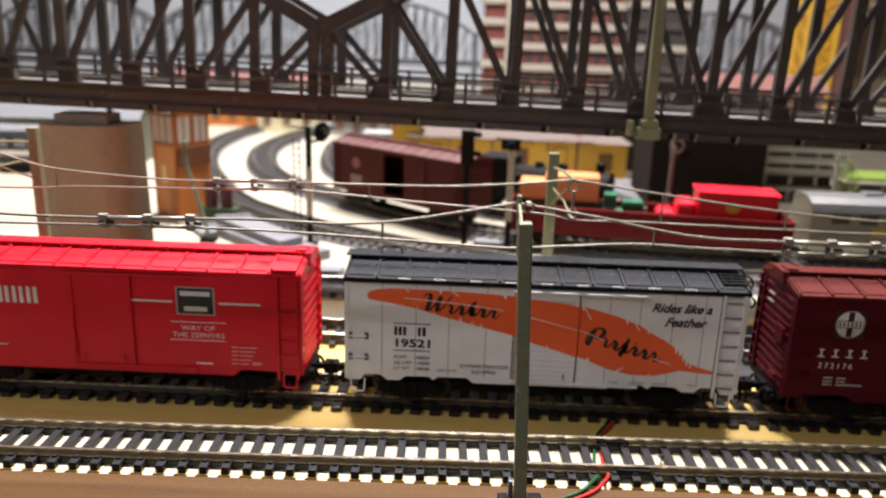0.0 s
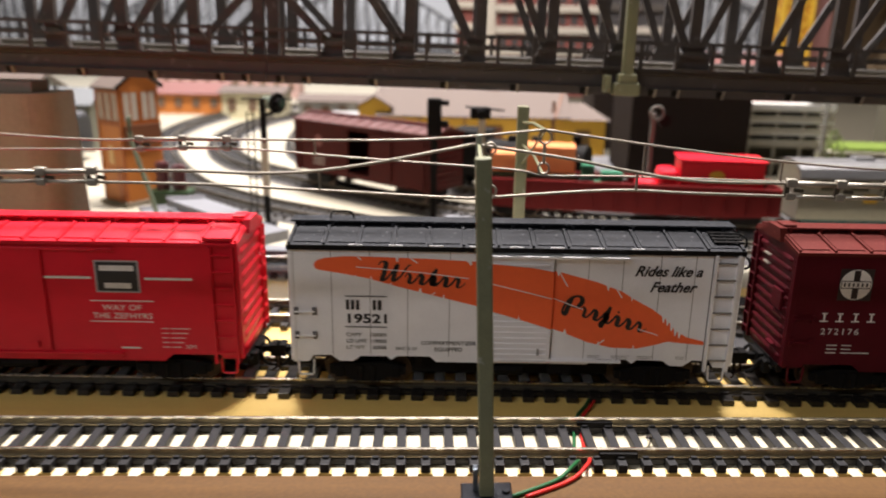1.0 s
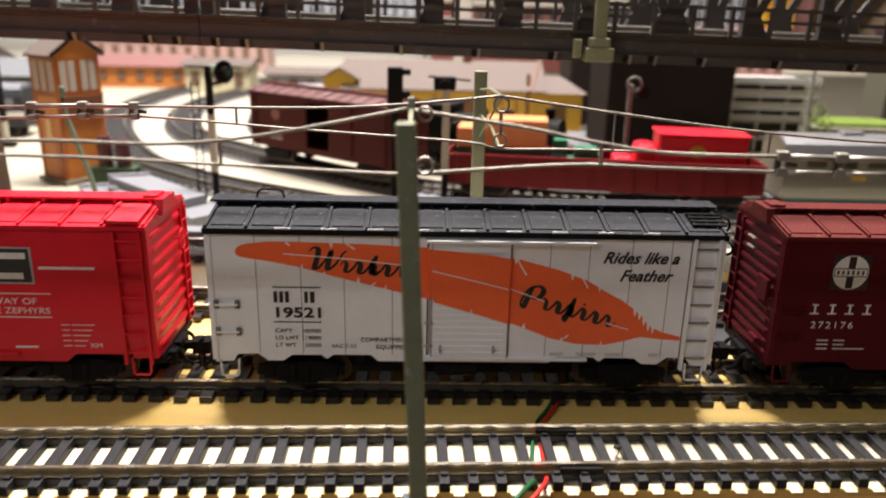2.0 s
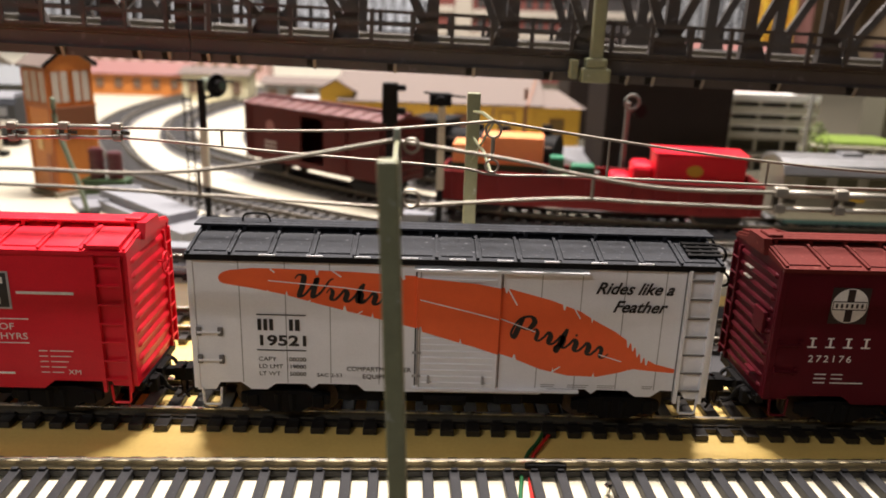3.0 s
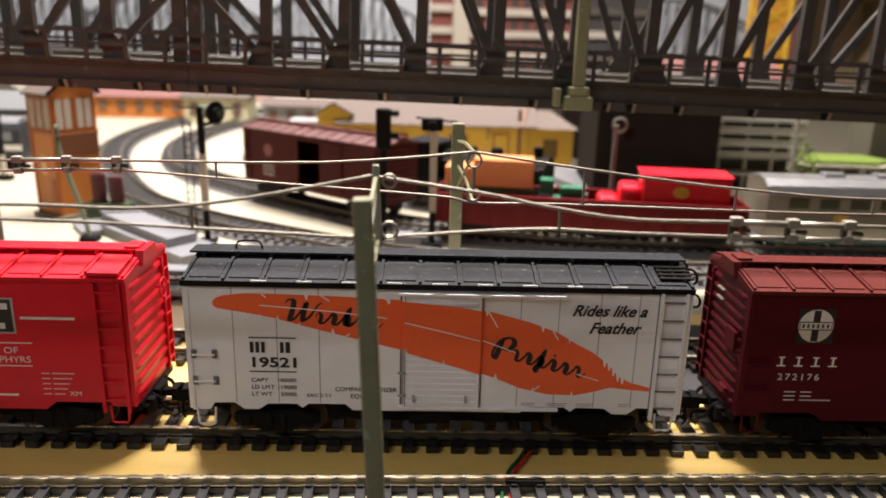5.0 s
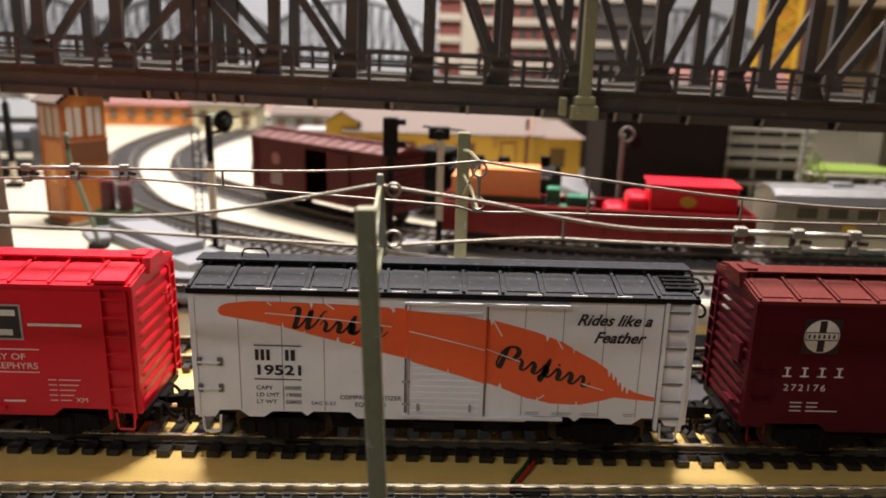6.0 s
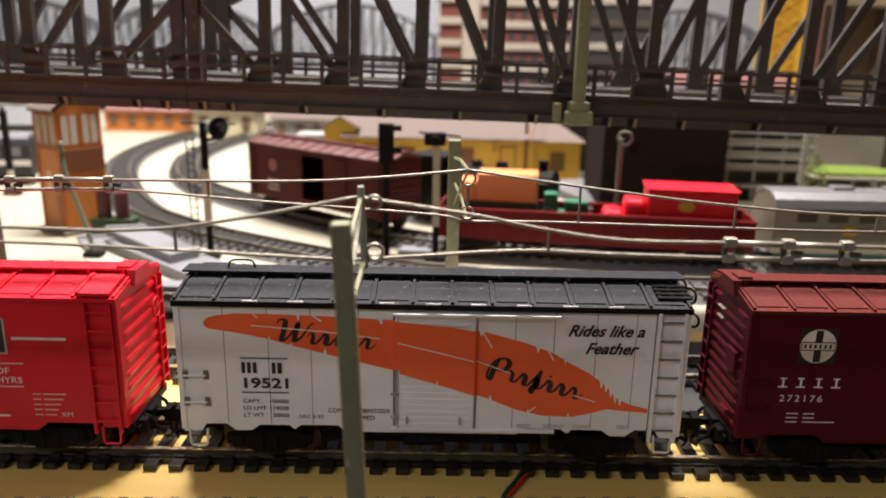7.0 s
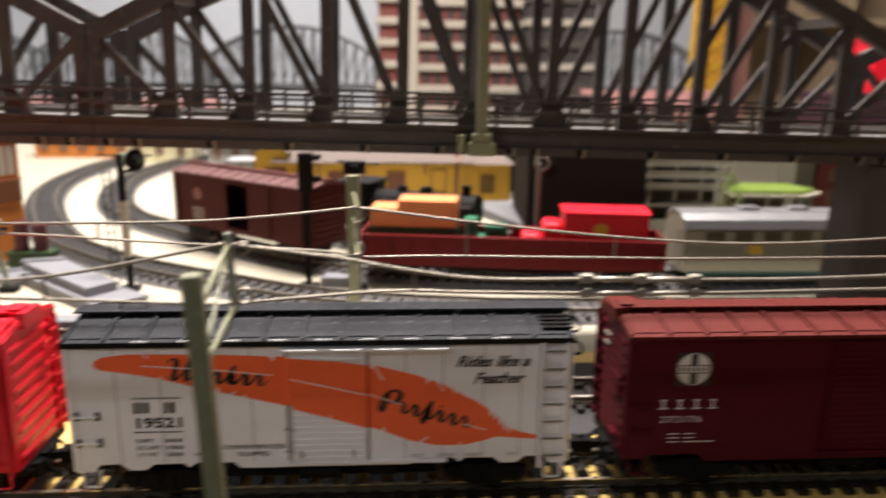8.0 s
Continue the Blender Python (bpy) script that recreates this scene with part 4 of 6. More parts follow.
# ---- overhead wire ----
def catenary(label, y, slope, messenger, contact, droppers, clips):
    """Messenger and contact wire through the heights (x, z) given, with droppers and joining clips."""
    c = thing("overhead_wire", label, "overhead wire")
    def line(table):
        return [(p.x, y + slope * p.x, p.z) for p in smooth_path([(x, 0, z) for x, z in table], 8)]
    def height(table, x):
        pts = line(table)
        return interp(x, [(p[0], p[2]) for p in pts])
    part("messenger_wire", tube(nb(), line(messenger[0]), 0.00041, 6), M_WIRE, c, smooth=True)
    part("messenger_wire", tube(nb(), line(messenger[1]), 0.00041, 6), M_WIRE, c, smooth=True)
    part("contact_wire", tube(nb(), line(contact), 0.00037, 6), M_WIRE, c, smooth=True)
    def top(x):
        return height(messenger[0] if x < messenger[0][-1][0] else messenger[1], x)
    for x in droppers:
        part("dropper", rod(nb(), (x, y + slope * x, height(contact, x)), (x, y + slope * x, top(x)), 0.00036, 6), M_WIRE, c)
    for x in clips:
        yy = y + slope * x
        zt, zc = top(x), height(contact, x)
        mid = (zt + zc) / 2
        part("wire_clip", box(box(nb(), x - 0.0013, x + 0.0013, yy - 0.0010, yy + 0.0010, zt - 0.0008, zt + 0.0012, 0.0003), x - 0.0012, x + 0.0012, yy - 0.0009, yy + 0.0009, zc - 0.0009, zc + 0.0009, 0.0003), M_CLAMP, c, "pewter-coloured joining clip")
        part("clip_neck", box(nb(), x - 0.0014, x - 0.0004, yy - 0.0005, yy + 0.0005, zc, zt), M_WEB, c, "dark clip neck")
        part("clip_pin", rod(nb(), (x + 0.0010, yy, mid), (x + 0.0032, yy, mid - 0.0002), 0.0005, 6), M_WEB, c)
    for a, b in zip(clips, clips[1:]):
        if b - a < 0.02:
            part("clip_rod", rod(nb(), (a, y + slope * a, top(a)), (b, y + slope * b, top(b)), 0.00068, 8), M_CLAMP, c, smooth=True)
            part("clip_rod", rod(nb(), (a, y + slope * a, height(contact, a)), (b, y + slope * b, height(contact, b)), 0.0005, 8), M_CLAMP, c, smooth=True)
    return c


catenary("tinned overhead wires above the front edge", -0.0600, 0.010,
         ([(-0.246, 0.0925), (-0.20, 0.0865), (-0.165, 0.0842), (-0.133, 0.0840), (-0.0903, 0.0850), (-0.065, 0.0847), (-0.045, 0.0867), (-0.0155, 0.0925)],
          [(-0.0155, 0.0925), (0.0081, 0.0892), (0.0218, 0.0866), (0.0392, 0.0843), (0.0623, 0.0840), (0.0879, 0.0836), (0.12, 0.0838), (0.17, 0.086), (0.215, 0.0925)]),
         [(-0.246, 0.0800), (-0.16, 0.0815), (-0.093, 0.0819), (-0.054, 0.0807), (-0.021, 0.0793), (-0.012, 0.0795), (0.0185, 0.0817), (0.04, 0.0812), (0.087, 0.0805), (0.14, 0.081), (0.215, 0.080)],
         (-0.205, -0.170, -0.0531, 0.0243, 0.140, 0.175), (-0.1335, -0.1206, -0.1083, 0.0622, 0.0745, 0.0868))
catenary("tinned overhead wires above the boxcar track", 0.0, 0.0,
         ([(-0.46, 0.0835), (-0.36, 0.0830), (-0.27, 0.0855), (-0.222, 0.0925), (-0.20, 0.0905), (-0.18, 0.0858), (-0.138, 0.0832), (-0.106, 0.0838), (-0.0458, 0.0843), (-0.018, 0.0858), (0.0093, 0.0886)],
          [(0.0093, 0.0886), (0.0415, 0.0844), (0.0816, 0.0800), (0.123, 0.0774), (0.165, 0.0785), (0.21, 0.082), (0.24, 0.086)]),
         [(-0.46, 0.0800), (-0.222, 0.0780), (-0.17, 0.0795), (-0.123, 0.0803), (-0.092, 0.0811), (-0.047, 0.0783), (-0.0014, 0.0756), (0.0099, 0.0738), (0.033, 0.0739), (0.086, 0.0731), (0.125, 0.0727), (0.24, 0.0735)],
         (-0.180, -0.0645, 0.0414, 0.0862, 0.1272, 0.175), (-0.1205, -0.1066, -0.0925))


def mast(label, x, y, top, reach, hanger, base_h):
    m = thing("catenary_mast", label, "catenary mast", pose(x, y, 0))
    hx, hz, lz = hanger[0] - x, hanger[1], hanger[2]
    bm = nb()
    w = 0.0021
    box(bm, -w, w, -w * 0.8, w * 0.8, base_h, top, 0.0004)
    part("post", bm, M_OLIVE, m, "olive-green lacquered post")
    bm = nb()
    box(bm, -0.0075, 0.0075, -0.0045, 0.0045, 0.0, 0.0030, 0.0006)
    box(bm, -0.0035, 0.0035, -0.0032, 0.0032, 0.0030, base_h + 0.003, 0.0005)
    part("foot_clamp", bm, material("blue_black_clamp", (0.03, 0.035, 0.045), 0.35, 0.4), m, "blue-black clamp foot")
    bm = nb()
    tip = (hx, reach, hz)
    tube(bm, [(0, 0, top - 0.006), (hx * 0.5, reach * 0.5, (top - 0.006 + hz) / 2 + 0.001), tip], 0.00055, 6)
    tube(bm, [(0, 0, lz + 0.004), (hx * 0.6, reach * 0.6, lz + 0.0035), (hx, reach, lz)], 0.00050, 6)
    tube(bm, [(0, 0, top - 0.022), tip], 0.00040, 6)
    part("arm", bm, M_OLIVE, m)
    bm = nb()
    ring(bm, (hx, reach, hz - 0.0022), 0.0021, 0.00035)
    rod(bm, (hx, reach, hz - 0.0042), (hx, reach, lz + 0.0040), 0.00055, 8)
    ring(bm, (hx, reach, lz + 0.0022), 0.0018, 0.00032)
    part("hanger", bm, M_WIRE, m, "wire hanger with two loops")
    return m


def front_mast():
    m = thing("catenary_mast", "olive-green overhead-wire mast clamped on the front batten", "catenary mast", pose(-0.0116, -0.0895, 0.012) @ pose(0, 0, 0, 0, -2.3, 0))
    part("post", box(nb(), -0.0017, 0.0017, -0.0015, 0.0015, 0.003, 0.0823, 0.0004), M_OLIVE, m, "olive-green lacquered post with worn edges")
    bm = box(nb(), -0.0058, 0.0058, -0.0045, 0.0040, 0.0, 0.0018, 0.0004)
    box(bm, -0.0060, 0.0060, -0.0040, 0.0042, 0.0026, 0.0040, 0.0004)
    box(bm, -0.0054, 0.0054, -0.0034, 0.0034, 0.0017, 0.0027)
    rod(bm, (0.0045, 0, 0.004), (0.0045, 0, 0.0048), 0.0010, 10)
    part("clamp_upright", box(nb(), -0.0031, -0.0019, 0.0005, 0.0028, 0.0040, 0.0098, 0.0003), material("blue_grey_steel", (0.20, 0.23, 0.27), 0.32, 0.7, var=0.2), m, "blue-grey steel bracket")
    part("foot_clamp", bm, material("blue_black_clamp", (0.010, 0.012, 0.017), 0.35, 0.3), m, "blue-black clamp foot")
    pale = material("pale_green_mast_paint", (0.30, 0.33, 0.27), 0.4, var=0.15)
    bm = nb()
    box(bm, -0.0004, 0.0010, 0.0280, 0.0296, 0.0655, 0.0830, 0.0003)
    part("hanger_bar", bm, pale, m, "pale green hanging bar")
    bm = nb()
    bar(bm, (0.0, 0.0, 0.0745), (0.0003, 0.0288, 0.0805), 0.0011, 0.0008, (1, 0, 0))
    bar(bm, (0.0, 0.0, 0.0640), (0.0003, 0.0288, 0.0670), 0.0011, 0.0008, (1, 0, 0))
    bar(bm, (0.0, 0.002, 0.0660), (0.0003, 0.0280, 0.0790), 0.0008, 0.0006, (1, 0, 0))
    part("arm", bm, M_OLIVE, m)
    bm = nb()
    ring(bm, (0.0026, 0.0290, 0.0690), 0.0017, 0.00035)
    ring(bm, (0.0030, 0.0290, 0.0795), 0.0014, 0.00030)
    part("hanger", bm, M_WIRE, m, "wire loops")


front_mast()
mast("olive-green overhead-wire mast behind the boxcar track", 0.0060, 0.0400, 0.0920, -0.0400, (0.0093, 0.0884, 0.0740), 0.004)
mast("olive-green overhead-wire mast behind the red boxcar", -0.2100, 0.0400, 0.0950, -0.0400, (-0.2220, 0.0924, 0.0780), 0.004)


def bridge_mast():
    m = thing("catenary_mast", "olive-green overhead-wire mast clamped on the bridge", "catenary mast", pose(0.0565, 0.0975, 0.0925))
    part("post", box(nb(), -0.0024, 0.0024, -0.0020, 0.0020, 0.008, 0.100, 0.0005), M_OLIVE, m)
    bm = box(nb(), -0.0057, 0.0057, -0.0035, 0.0035, -0.0008, 0.0048, 0.0008)
    box(bm, -0.0042, 0.0042, -0.0030, 0.0030, 0.0048, 0.0085, 0.0008)
    part("foot_clamp", bm, M_OLIVE, m)
    part("foot_screw", box(nb(), -0.0100, -0.0072, -0.003, 0.003, 0.0005, 0.0078, 0.0004), M_OLIVE, m)


bridge_mast()


# ---- curved tracks on the table ----
M_BALLAST = material("grey_roadbed", (0.125, 0.121, 0.122), 0.85, var=0.25, scale=250, fine=3000, bump=0.4)
M_DULLRAIL = material("dull_steel_rail", (0.22, 0.20, 0.17), 0.5, 0.6, var=0.2)
M_GREYTIE = material("dark_grey_tie", (0.075, 0.072, 0.072), 0.7, var=0.3, spec=0.25)
PATH_A = [(0.75, 0.155), (0.40, 0.155), (0.12, 0.158), (0.05, 0.164), (0.0, 0.174), (-0.03, 0.184), (-0.055, 0.197), (-0.078, 0.2105), (-0.115, 0.232), (-0.146, 0.253), (-0.178, 0.281), (-0.208, 0.312), (-0.247, 0.376), (-0.292, 0.472), (-0.318, 0.560), (-0.326, 0.640), (-0.322, 0.720), (-0.303, 0.800), (-0.25, 0.88), (-0.10, 1.0)]
PATH_B = [(0.75, 0.214), (0.40, 0.210), (0.277, 0.2095), (0.138, 0.213), (0.080, 0.2185), (0.045, 0.2265), (0.005, 0.2400), (-0.028, 0.2560), (-0.074, 0.289), (-0.124, 0.334), (-0.158, 0.366), (-0.198, 0.410), (-0.233, 0.480), (-0.256, 0.570), (-0.257, 0.650), (-0.242, 0.733), (-0.21, 0.80), (-0.10, 0.92), (0.05, 0.98)]
PATH_C = [(0.70, 0.250), (0.30, 0.250), (0.16, 0.256), (0.10, 0.267), (0.048, 0.288), (0.013, 0.305), (-0.020, 0.326), (-0.047, 0.348), (-0.076, 0.371), (-0.106, 0.392), (-0.134, 0.425), (-0.161, 0.490), (-0.179, 0.600), (-0.178, 0.689), (-0.14, 0.790), (-0.04, 0.880)]


def along(table, n=10):
    return smooth_path([(x, y, 0.0) for x, y in table], n)


def curved_track(label, table, bed=0.0165):
    t = thing("railway_track", label, "track")
    pts = along(table)
    part("roadbed", sweep(nb(), pts, [(-bed, 0.0), (bed, 0.0), (bed - 0.003, 0.0028), (-bed + 0.003, 0.0028)]), M_BALLAST, t, "grey roadbed strip")
    for s in (-0.00875, 0.00875):
        off = []
        for i, p in enumerate(pts):
            d = (pts[min(i + 1, len(pts) - 1)] - pts[max(i - 1, 0)]).normalized()
            off.append(p + Vector((d.y, -d.x, 0)) * s + Vector((0, 0, 0.0045)))
        two_tone(part("rail", sweep(nb(), off, RAIL_PROF), M_DULLRAIL, t))
    tie = box(nb(), -0.0015, 0.0015, -0.0145, 0.0145, 0.0028, 0.0045)
    first, run = None, 0.0
    count = 0
    for a, b in zip(pts, pts[1:]):
        d = b - a
        while run <= d.length and count < 190:
            p = a + d.normalized() * run
            if abs(p.x) < 0.42:
                if first is None:
                    first = part("tie", tie, M_GREYTIE, t)
                    o = first
                else:
                    o = new("tie", first.data)
                    o.parent = t
                o.matrix_local = pose(p.x, p.y, 0, 0, 0, math.degrees(math.atan2(d.y, d.x)))
                count += 1
            run += 0.0076
        run -= d.length
    return t


curved_track("curved railway track on grey roadbed, outermost loop", PATH_A)
curved_track("curved railway track on grey roadbed, middle loop carrying a train", PATH_B)
curved_track("curved railway track on grey roadbed, inner loop", PATH_C)


def on_path(table, x):
    """Place and heading on a loop's front half at x."""
    pts = along(table, 20)
    for a, b in zip(pts, pts[1:]):
        if b.x <= x <= a.x:
            u = (x - a.x) / (b.x - a.x)
            p = a.lerp(b, u)
            return p, math.degrees(math.atan2(a.y - b.y, a.x - b.x))
    return pts[0], 0.0


# ---- the train on the outer loop ----
M_BROWN = material("dark_tuscan_red_plastic", (0.078, 0.012, 0.010), 0.5, var=0.15, scale=150, spec=0.16)
M_GOND = material("oxide_red_plastic", (0.16, 0.009, 0.010), 0.5, var=0.12, scale=150, spec=0.25)
M_STAIN = material("fluted_silver_plastic", (0.40, 0.385, 0.31), 0.42, 0.7, var=0.1)
# coach roof silver, its highlight put into a cooler colour than the sides
M_LITROOF = material("silver_roof_highlight", (0.40, 0.405, 0.42), 0.34, 0.75, var=0.12)
M_PEACH = material("orange_load_plastic", (0.80, 0.27, 0.09), 0.5, var=0.06)
M_GREEN = material("green_load_plastic", (0.02, 0.17, 0.085), 0.4, var=0.1)
M_DKGREEN = material("dark_green_plastic", (0.02, 0.05, 0.012), 0.5, var=0.1)
M_TEAL = material("teal_skirt_plastic", (0.03, 0.10, 0.10), 0.45, var=0.1)
M_YELLOW = material("yellow_paint", (0.60, 0.38, 0.035), 0.45, var=0.08)
RT = 0.0071


def small_trucks(car, L, z=RT):
    for s in (-1, 1):
        x = s * (L - 0.022)
        bm = nb()
        box(bm, x - 0.003, x + 0.003, -0.0125, 0.0125, z + 0.004, z + 0.0075)
        for y in (-0.0125, 0.0125):
            slab(bm, [(x - 0.0125, z + 0.004), (x - 0.010, z + 0.0018), (x + 0.010, z + 0.0018), (x + 0.0125, z + 0.004), (x + 0.012, z + 0.008), (x - 0.012, z + 0.008)], "y", y - 0.0008, y + 0.0008)
        tr = part("wheel_truck", bm, M_BLACKP, car)
        for dx in (-0.009, 0.009):
            bm = nb()
            for y in (-0.0088, 0.0088):
                rod(bm, (x + dx, y - 0.0012, z + 0.0052), (x + dx, y + 0.0012, z + 0.0052), 0.0052, 16)
            rod(bm, (x + dx, -0.011, z + 0.0052), (x + dx, 0.011, z + 0.0052), 0.001, 6)
            part("wheelset", bm, M_STEELW, tr)


def tuscan_boxcar():
    p, h = on_path(PATH_B, -0.0720)
    L = 0.066
    car = thing("boxcar", "dark tuscan-red model boxcar with an open door", "model railcar", pose(p.x, p.y, 0, 0, 0, h))
    bm = nb()
    # sides with a door opening, ends and floor
    for s in (-1, 1):
        y0, y1 = sorted((s * 0.0160, s * 0.0148))
        part("side_panel", box(nb(), -L, -0.0105, y0, y1, RT + 0.010, RT + 0.046), M_BROWN, car)
        part("side_panel", box(nb(), 0.0105, L, y0, y1, RT + 0.010, RT + 0.046), M_BROWN, car)
        part("door_sill", box(nb(), -0.0105, 0.0105, y0, y1, RT + 0.010, RT + 0.0135), M_BROWN, car)
        part("door_header", box(nb(), -0.0105, 0.0105, y0, y1, RT + 0.043, RT + 0.046), M_BROWN, car)
    for s in (-1, 1):
        x0, x1 = sorted((s * L, s * (L - 0.001)))
        part("end_wall", slab(nb(), [(-0.0148, RT + 0.010), (0.0148, RT + 0.010), (0.0148, RT + 0.046), (0, RT + 0.049), (-0.0148, RT + 0.046)], "x", x0, x1), M_BROWN, car)
    box(bm, -L + 0.001, L - 0.001, -0.0148, 0.0148, RT + 0.010, RT + 0.012)
    part("floor_plate", bm, M_BROWN, car)
    for s in (-1, 1):
        for i in range(9):
            bm = nb()
            end_ribs(bm, s * L, s, RT + 0.012 + i * 0.00367, RT + 0.0157 + i * 0.00367, 1)
            part("end_rib", bm, M_BROWN, car)
    bm = slab(nb(), [(-0.0168, RT + 0.046), (-0.0168, RT + 0.0468), (0, RT + 0.0505), (0.0168, RT + 0.0468), (0.0168, RT + 0.046), (0, RT + 0.0485)], "x", -L - 0.001, L + 0.001)
    part("roof", bm, material("pale_tuscan_roof", (0.12, 0.042, 0.038), 0.5, var=0.12), car)
    for i in range(12):
        x = -L + 0.004 + i * (2 * L - 0.008) / 11
        for s in (-1, 1):
            part("roof_rib", bar(nb(), (x, s * 0.0165, RT + 0.0471), (x, s * 0.003, RT + 0.0503), 0.0007, 0.0007, (0, 0, 1)), bpy.data.materials["pale_tuscan_roof"], car)
    part("running_board", box(nb(), -L - 0.002, L + 0.002, -0.003, 0.003, RT + 0.0508, RT + 0.0514), M_BROWN, car)
    for s in (-1, 1):
        part("door", box(nb(), 0.0115, 0.0315, min(s * 0.0160, s * 0.0170), max(s * 0.0160, s * 0.0170), RT + 0.0125, RT + 0.0440, 0.0003), M_BROWN, car)
        part("ladder", ladder_mesh(s * (L - 0.004) - 0.0025, s * (L - 0.004) + 0.0025, -0.0160, RT + 0.009, RT + 0.045, 7), M_BROWN, car)
    grey = material("faded_white_ink", (0.42, 0.36, 0.33), 0.5)
    cx = -0.040
    bm = nb()
    slab(bm, [(cx + 0.0042 * math.cos(2 * math.pi * k / 24), RT + 0.033 + 0.0042 * math.sin(2 * math.pi * k / 24)) for k in range(24)], "y", -0.01608, -0.0160)
    part("emblem_disc", bm, material("dull_red_emblem", (0.28, 0.10, 0.09), 0.5), car)
    for k in range(3):
        part("painted_data", box(nb(), cx - 0.006, cx + 0.006, -0.01608, -0.0160, RT + 0.022 - 0.003 * k, RT + 0.0233 - 0.003 * k), grey, car)
    part("underframe", box(nb(), -L + 0.003, L - 0.003, -0.004, 0.004, RT + 0.006, RT + 0.0100), M_BLACKP, car)
    small_trucks(car, L)


def ladder_mesh(x0, x1, y, z0, z1, rungs):
    bm = nb()
    for x in (x0, x1):
        box(bm, x - 0.0004, x + 0.0004, y - 0.0008, y, z0, z1)
    for i in range(rungs):
        z = z0 + (z1 - z0) * (i + 0.7) / (rungs + 0.2)
        rod(bm, (x0, y - 0.0006, z), (x1, y - 0.0006, z), 0.0003, 5)
    return bm


def red_gondola():
    p, h = on_path(PATH_B, 0.0890)
    L = 0.088
    car = thing("gondola", "oxide-red model gondola loaded with toy machines", "model railcar", pose(p.x, p.y, 0, 0, 0, h))
    bm = nb()
    for s in (-1, 1):
        y0, y1 = sorted((s * 0.0160, s * 0.0150))
        slab(bm, [(-L, RT + 0.008), (-L + 0.03, RT + 0.0065), (L - 0.03, RT + 0.0065), (L, RT + 0.008), (L, RT + 0.0235), (-L, RT + 0.0235)], "y", y0, y1)
        for i in range(14):
            x = -L + 0.006 + i * (2 * L - 0.012) / 13
            ya, yb = sorted((s * 0.0160, s * 0.0172))
            box(bm, x - 0.0007, x + 0.0007, ya, yb, RT + 0.0085, RT + 0.0235)
        ya, yb = sorted((s * 0.0150, s * 0.0175))
        box(bm, -L, L, ya, yb, RT + 0.0235, RT + 0.0247)
    for s in (-1, 1):
        x0, x1 = sorted((s * L, s * (L - 0.001)))
        box(bm, x0, x1, -0.0150, 0.0150, RT + 0.008, RT + 0.0247)
    box(bm, -L + 0.001, L - 0.001, -0.0150, 0.0150, RT + 0.0085, RT + 0.0105)
    part("body", bm, M_GOND, car)
    part("underframe", box(nb(), -L + 0.003, L - 0.003, -0.004, 0.004, RT + 0.005, RT + 0.0085), M_BLACKP, car)
    small_trucks(car, L)
    m = pose(p.x, p.y, RT + 0.0105, 0, 0, h)
    # stepped orange crate on a dark green bed
    load = thing("toy_load", "stepped orange block on a dark green bed in the gondola", "toy machine", m @ pose(-0.057, 0, 0))
    part("bed", box(nb(), -0.026, 0.026, -0.011, 0.011, 0.0, 0.0175, 0.001), M_DKGREEN, load, "dark green bed")
    part("block", box(nb(), -0.009, 0.0255, -0.0105, 0.0105, 0.0175, 0.0335, 0.0008), M_PEACH, load)
    part("block", box(nb(), -0.0255, -0.009, -0.0105, 0.0105, 0.0175, 0.0285, 0.0008), M_PEACH, load)
    # green tractor
    tr = thing("toy_tractor", "small green plastic tractor standing in the gondola", "toy machine", m @ pose(-0.0155, 0, 0))
    part("chassis", box(nb(), -0.013, 0.013, -0.005, 0.005, 0.006, 0.012, 0.001), M_GREEN, tr)
    part("bonnet", box(nb(), 0.000, 0.0135, -0.004, 0.004, 0.012, 0.0185, 0.0012), M_GREEN, tr)
    part("seat", box(nb(), -0.012, -0.004, -0.0045, 0.0045, 0.012, 0.0225, 0.001), M_GREEN, tr)
    for x, r in ((-0.009, 0.0072), (0.010, 0.0045)):
        for s in (-1, 1):
            part("wheel", rod(nb(), (x, s * 0.0055, r), (x, s * 0.0095, r), r, 20), M_BLACKP, tr)
    part("headlamp", rod(nb(), (0.0135, -0.002, 0.0135), (0.0160, -0.002, 0.0135), 0.0022, 12), material("chrome_lamp", (0.6, 0.6, 0.58), 0.15, 1.0), tr)
    # red cab with a stepped bonnet
    cab = thing("toy_crane", "bright red plastic crane cab with stepped bonnet in the gondola", "toy machine", m @ pose(0.045, 0, 0))
    part("cab", box(nb(), -0.015, 0.033, -0.0125, 0.0125, 0.009, 0.0285, 0.0012), M_RED, cab)
    part("bonnet", box(nb(), -0.0270, -0.015, -0.011, 0.011, 0.006, 0.0220, 0.003), M_RED, cab)
    part("fender", box(nb(), -0.0390, -0.0270, -0.010, 0.010, 0.003, 0.0150, 0.003), M_RED, cab)
    part("roof_edge", box(nb(), -0.016, 0.034, -0.0132, 0.0132, 0.0285, 0.0295, 0.0003), M_RED, cab)
    bm = nb()
    slab(bm, [(0.006 + 0.0045 * math.cos(2 * math.pi * k / 20), 0.020 + 0.0032 * math.sin(2 * math.pi * k / 20)) for k in range(20)], "y", -0.0128, -0.0125)
    part("badge", bm, M_YELLOW, cab, "yellow oval badge")
    part("chassis", box(nb(), -0.037, 0.031, -0.009, 0.009, 0.0, 0.009, 0.0006), M_BLACKP, cab)


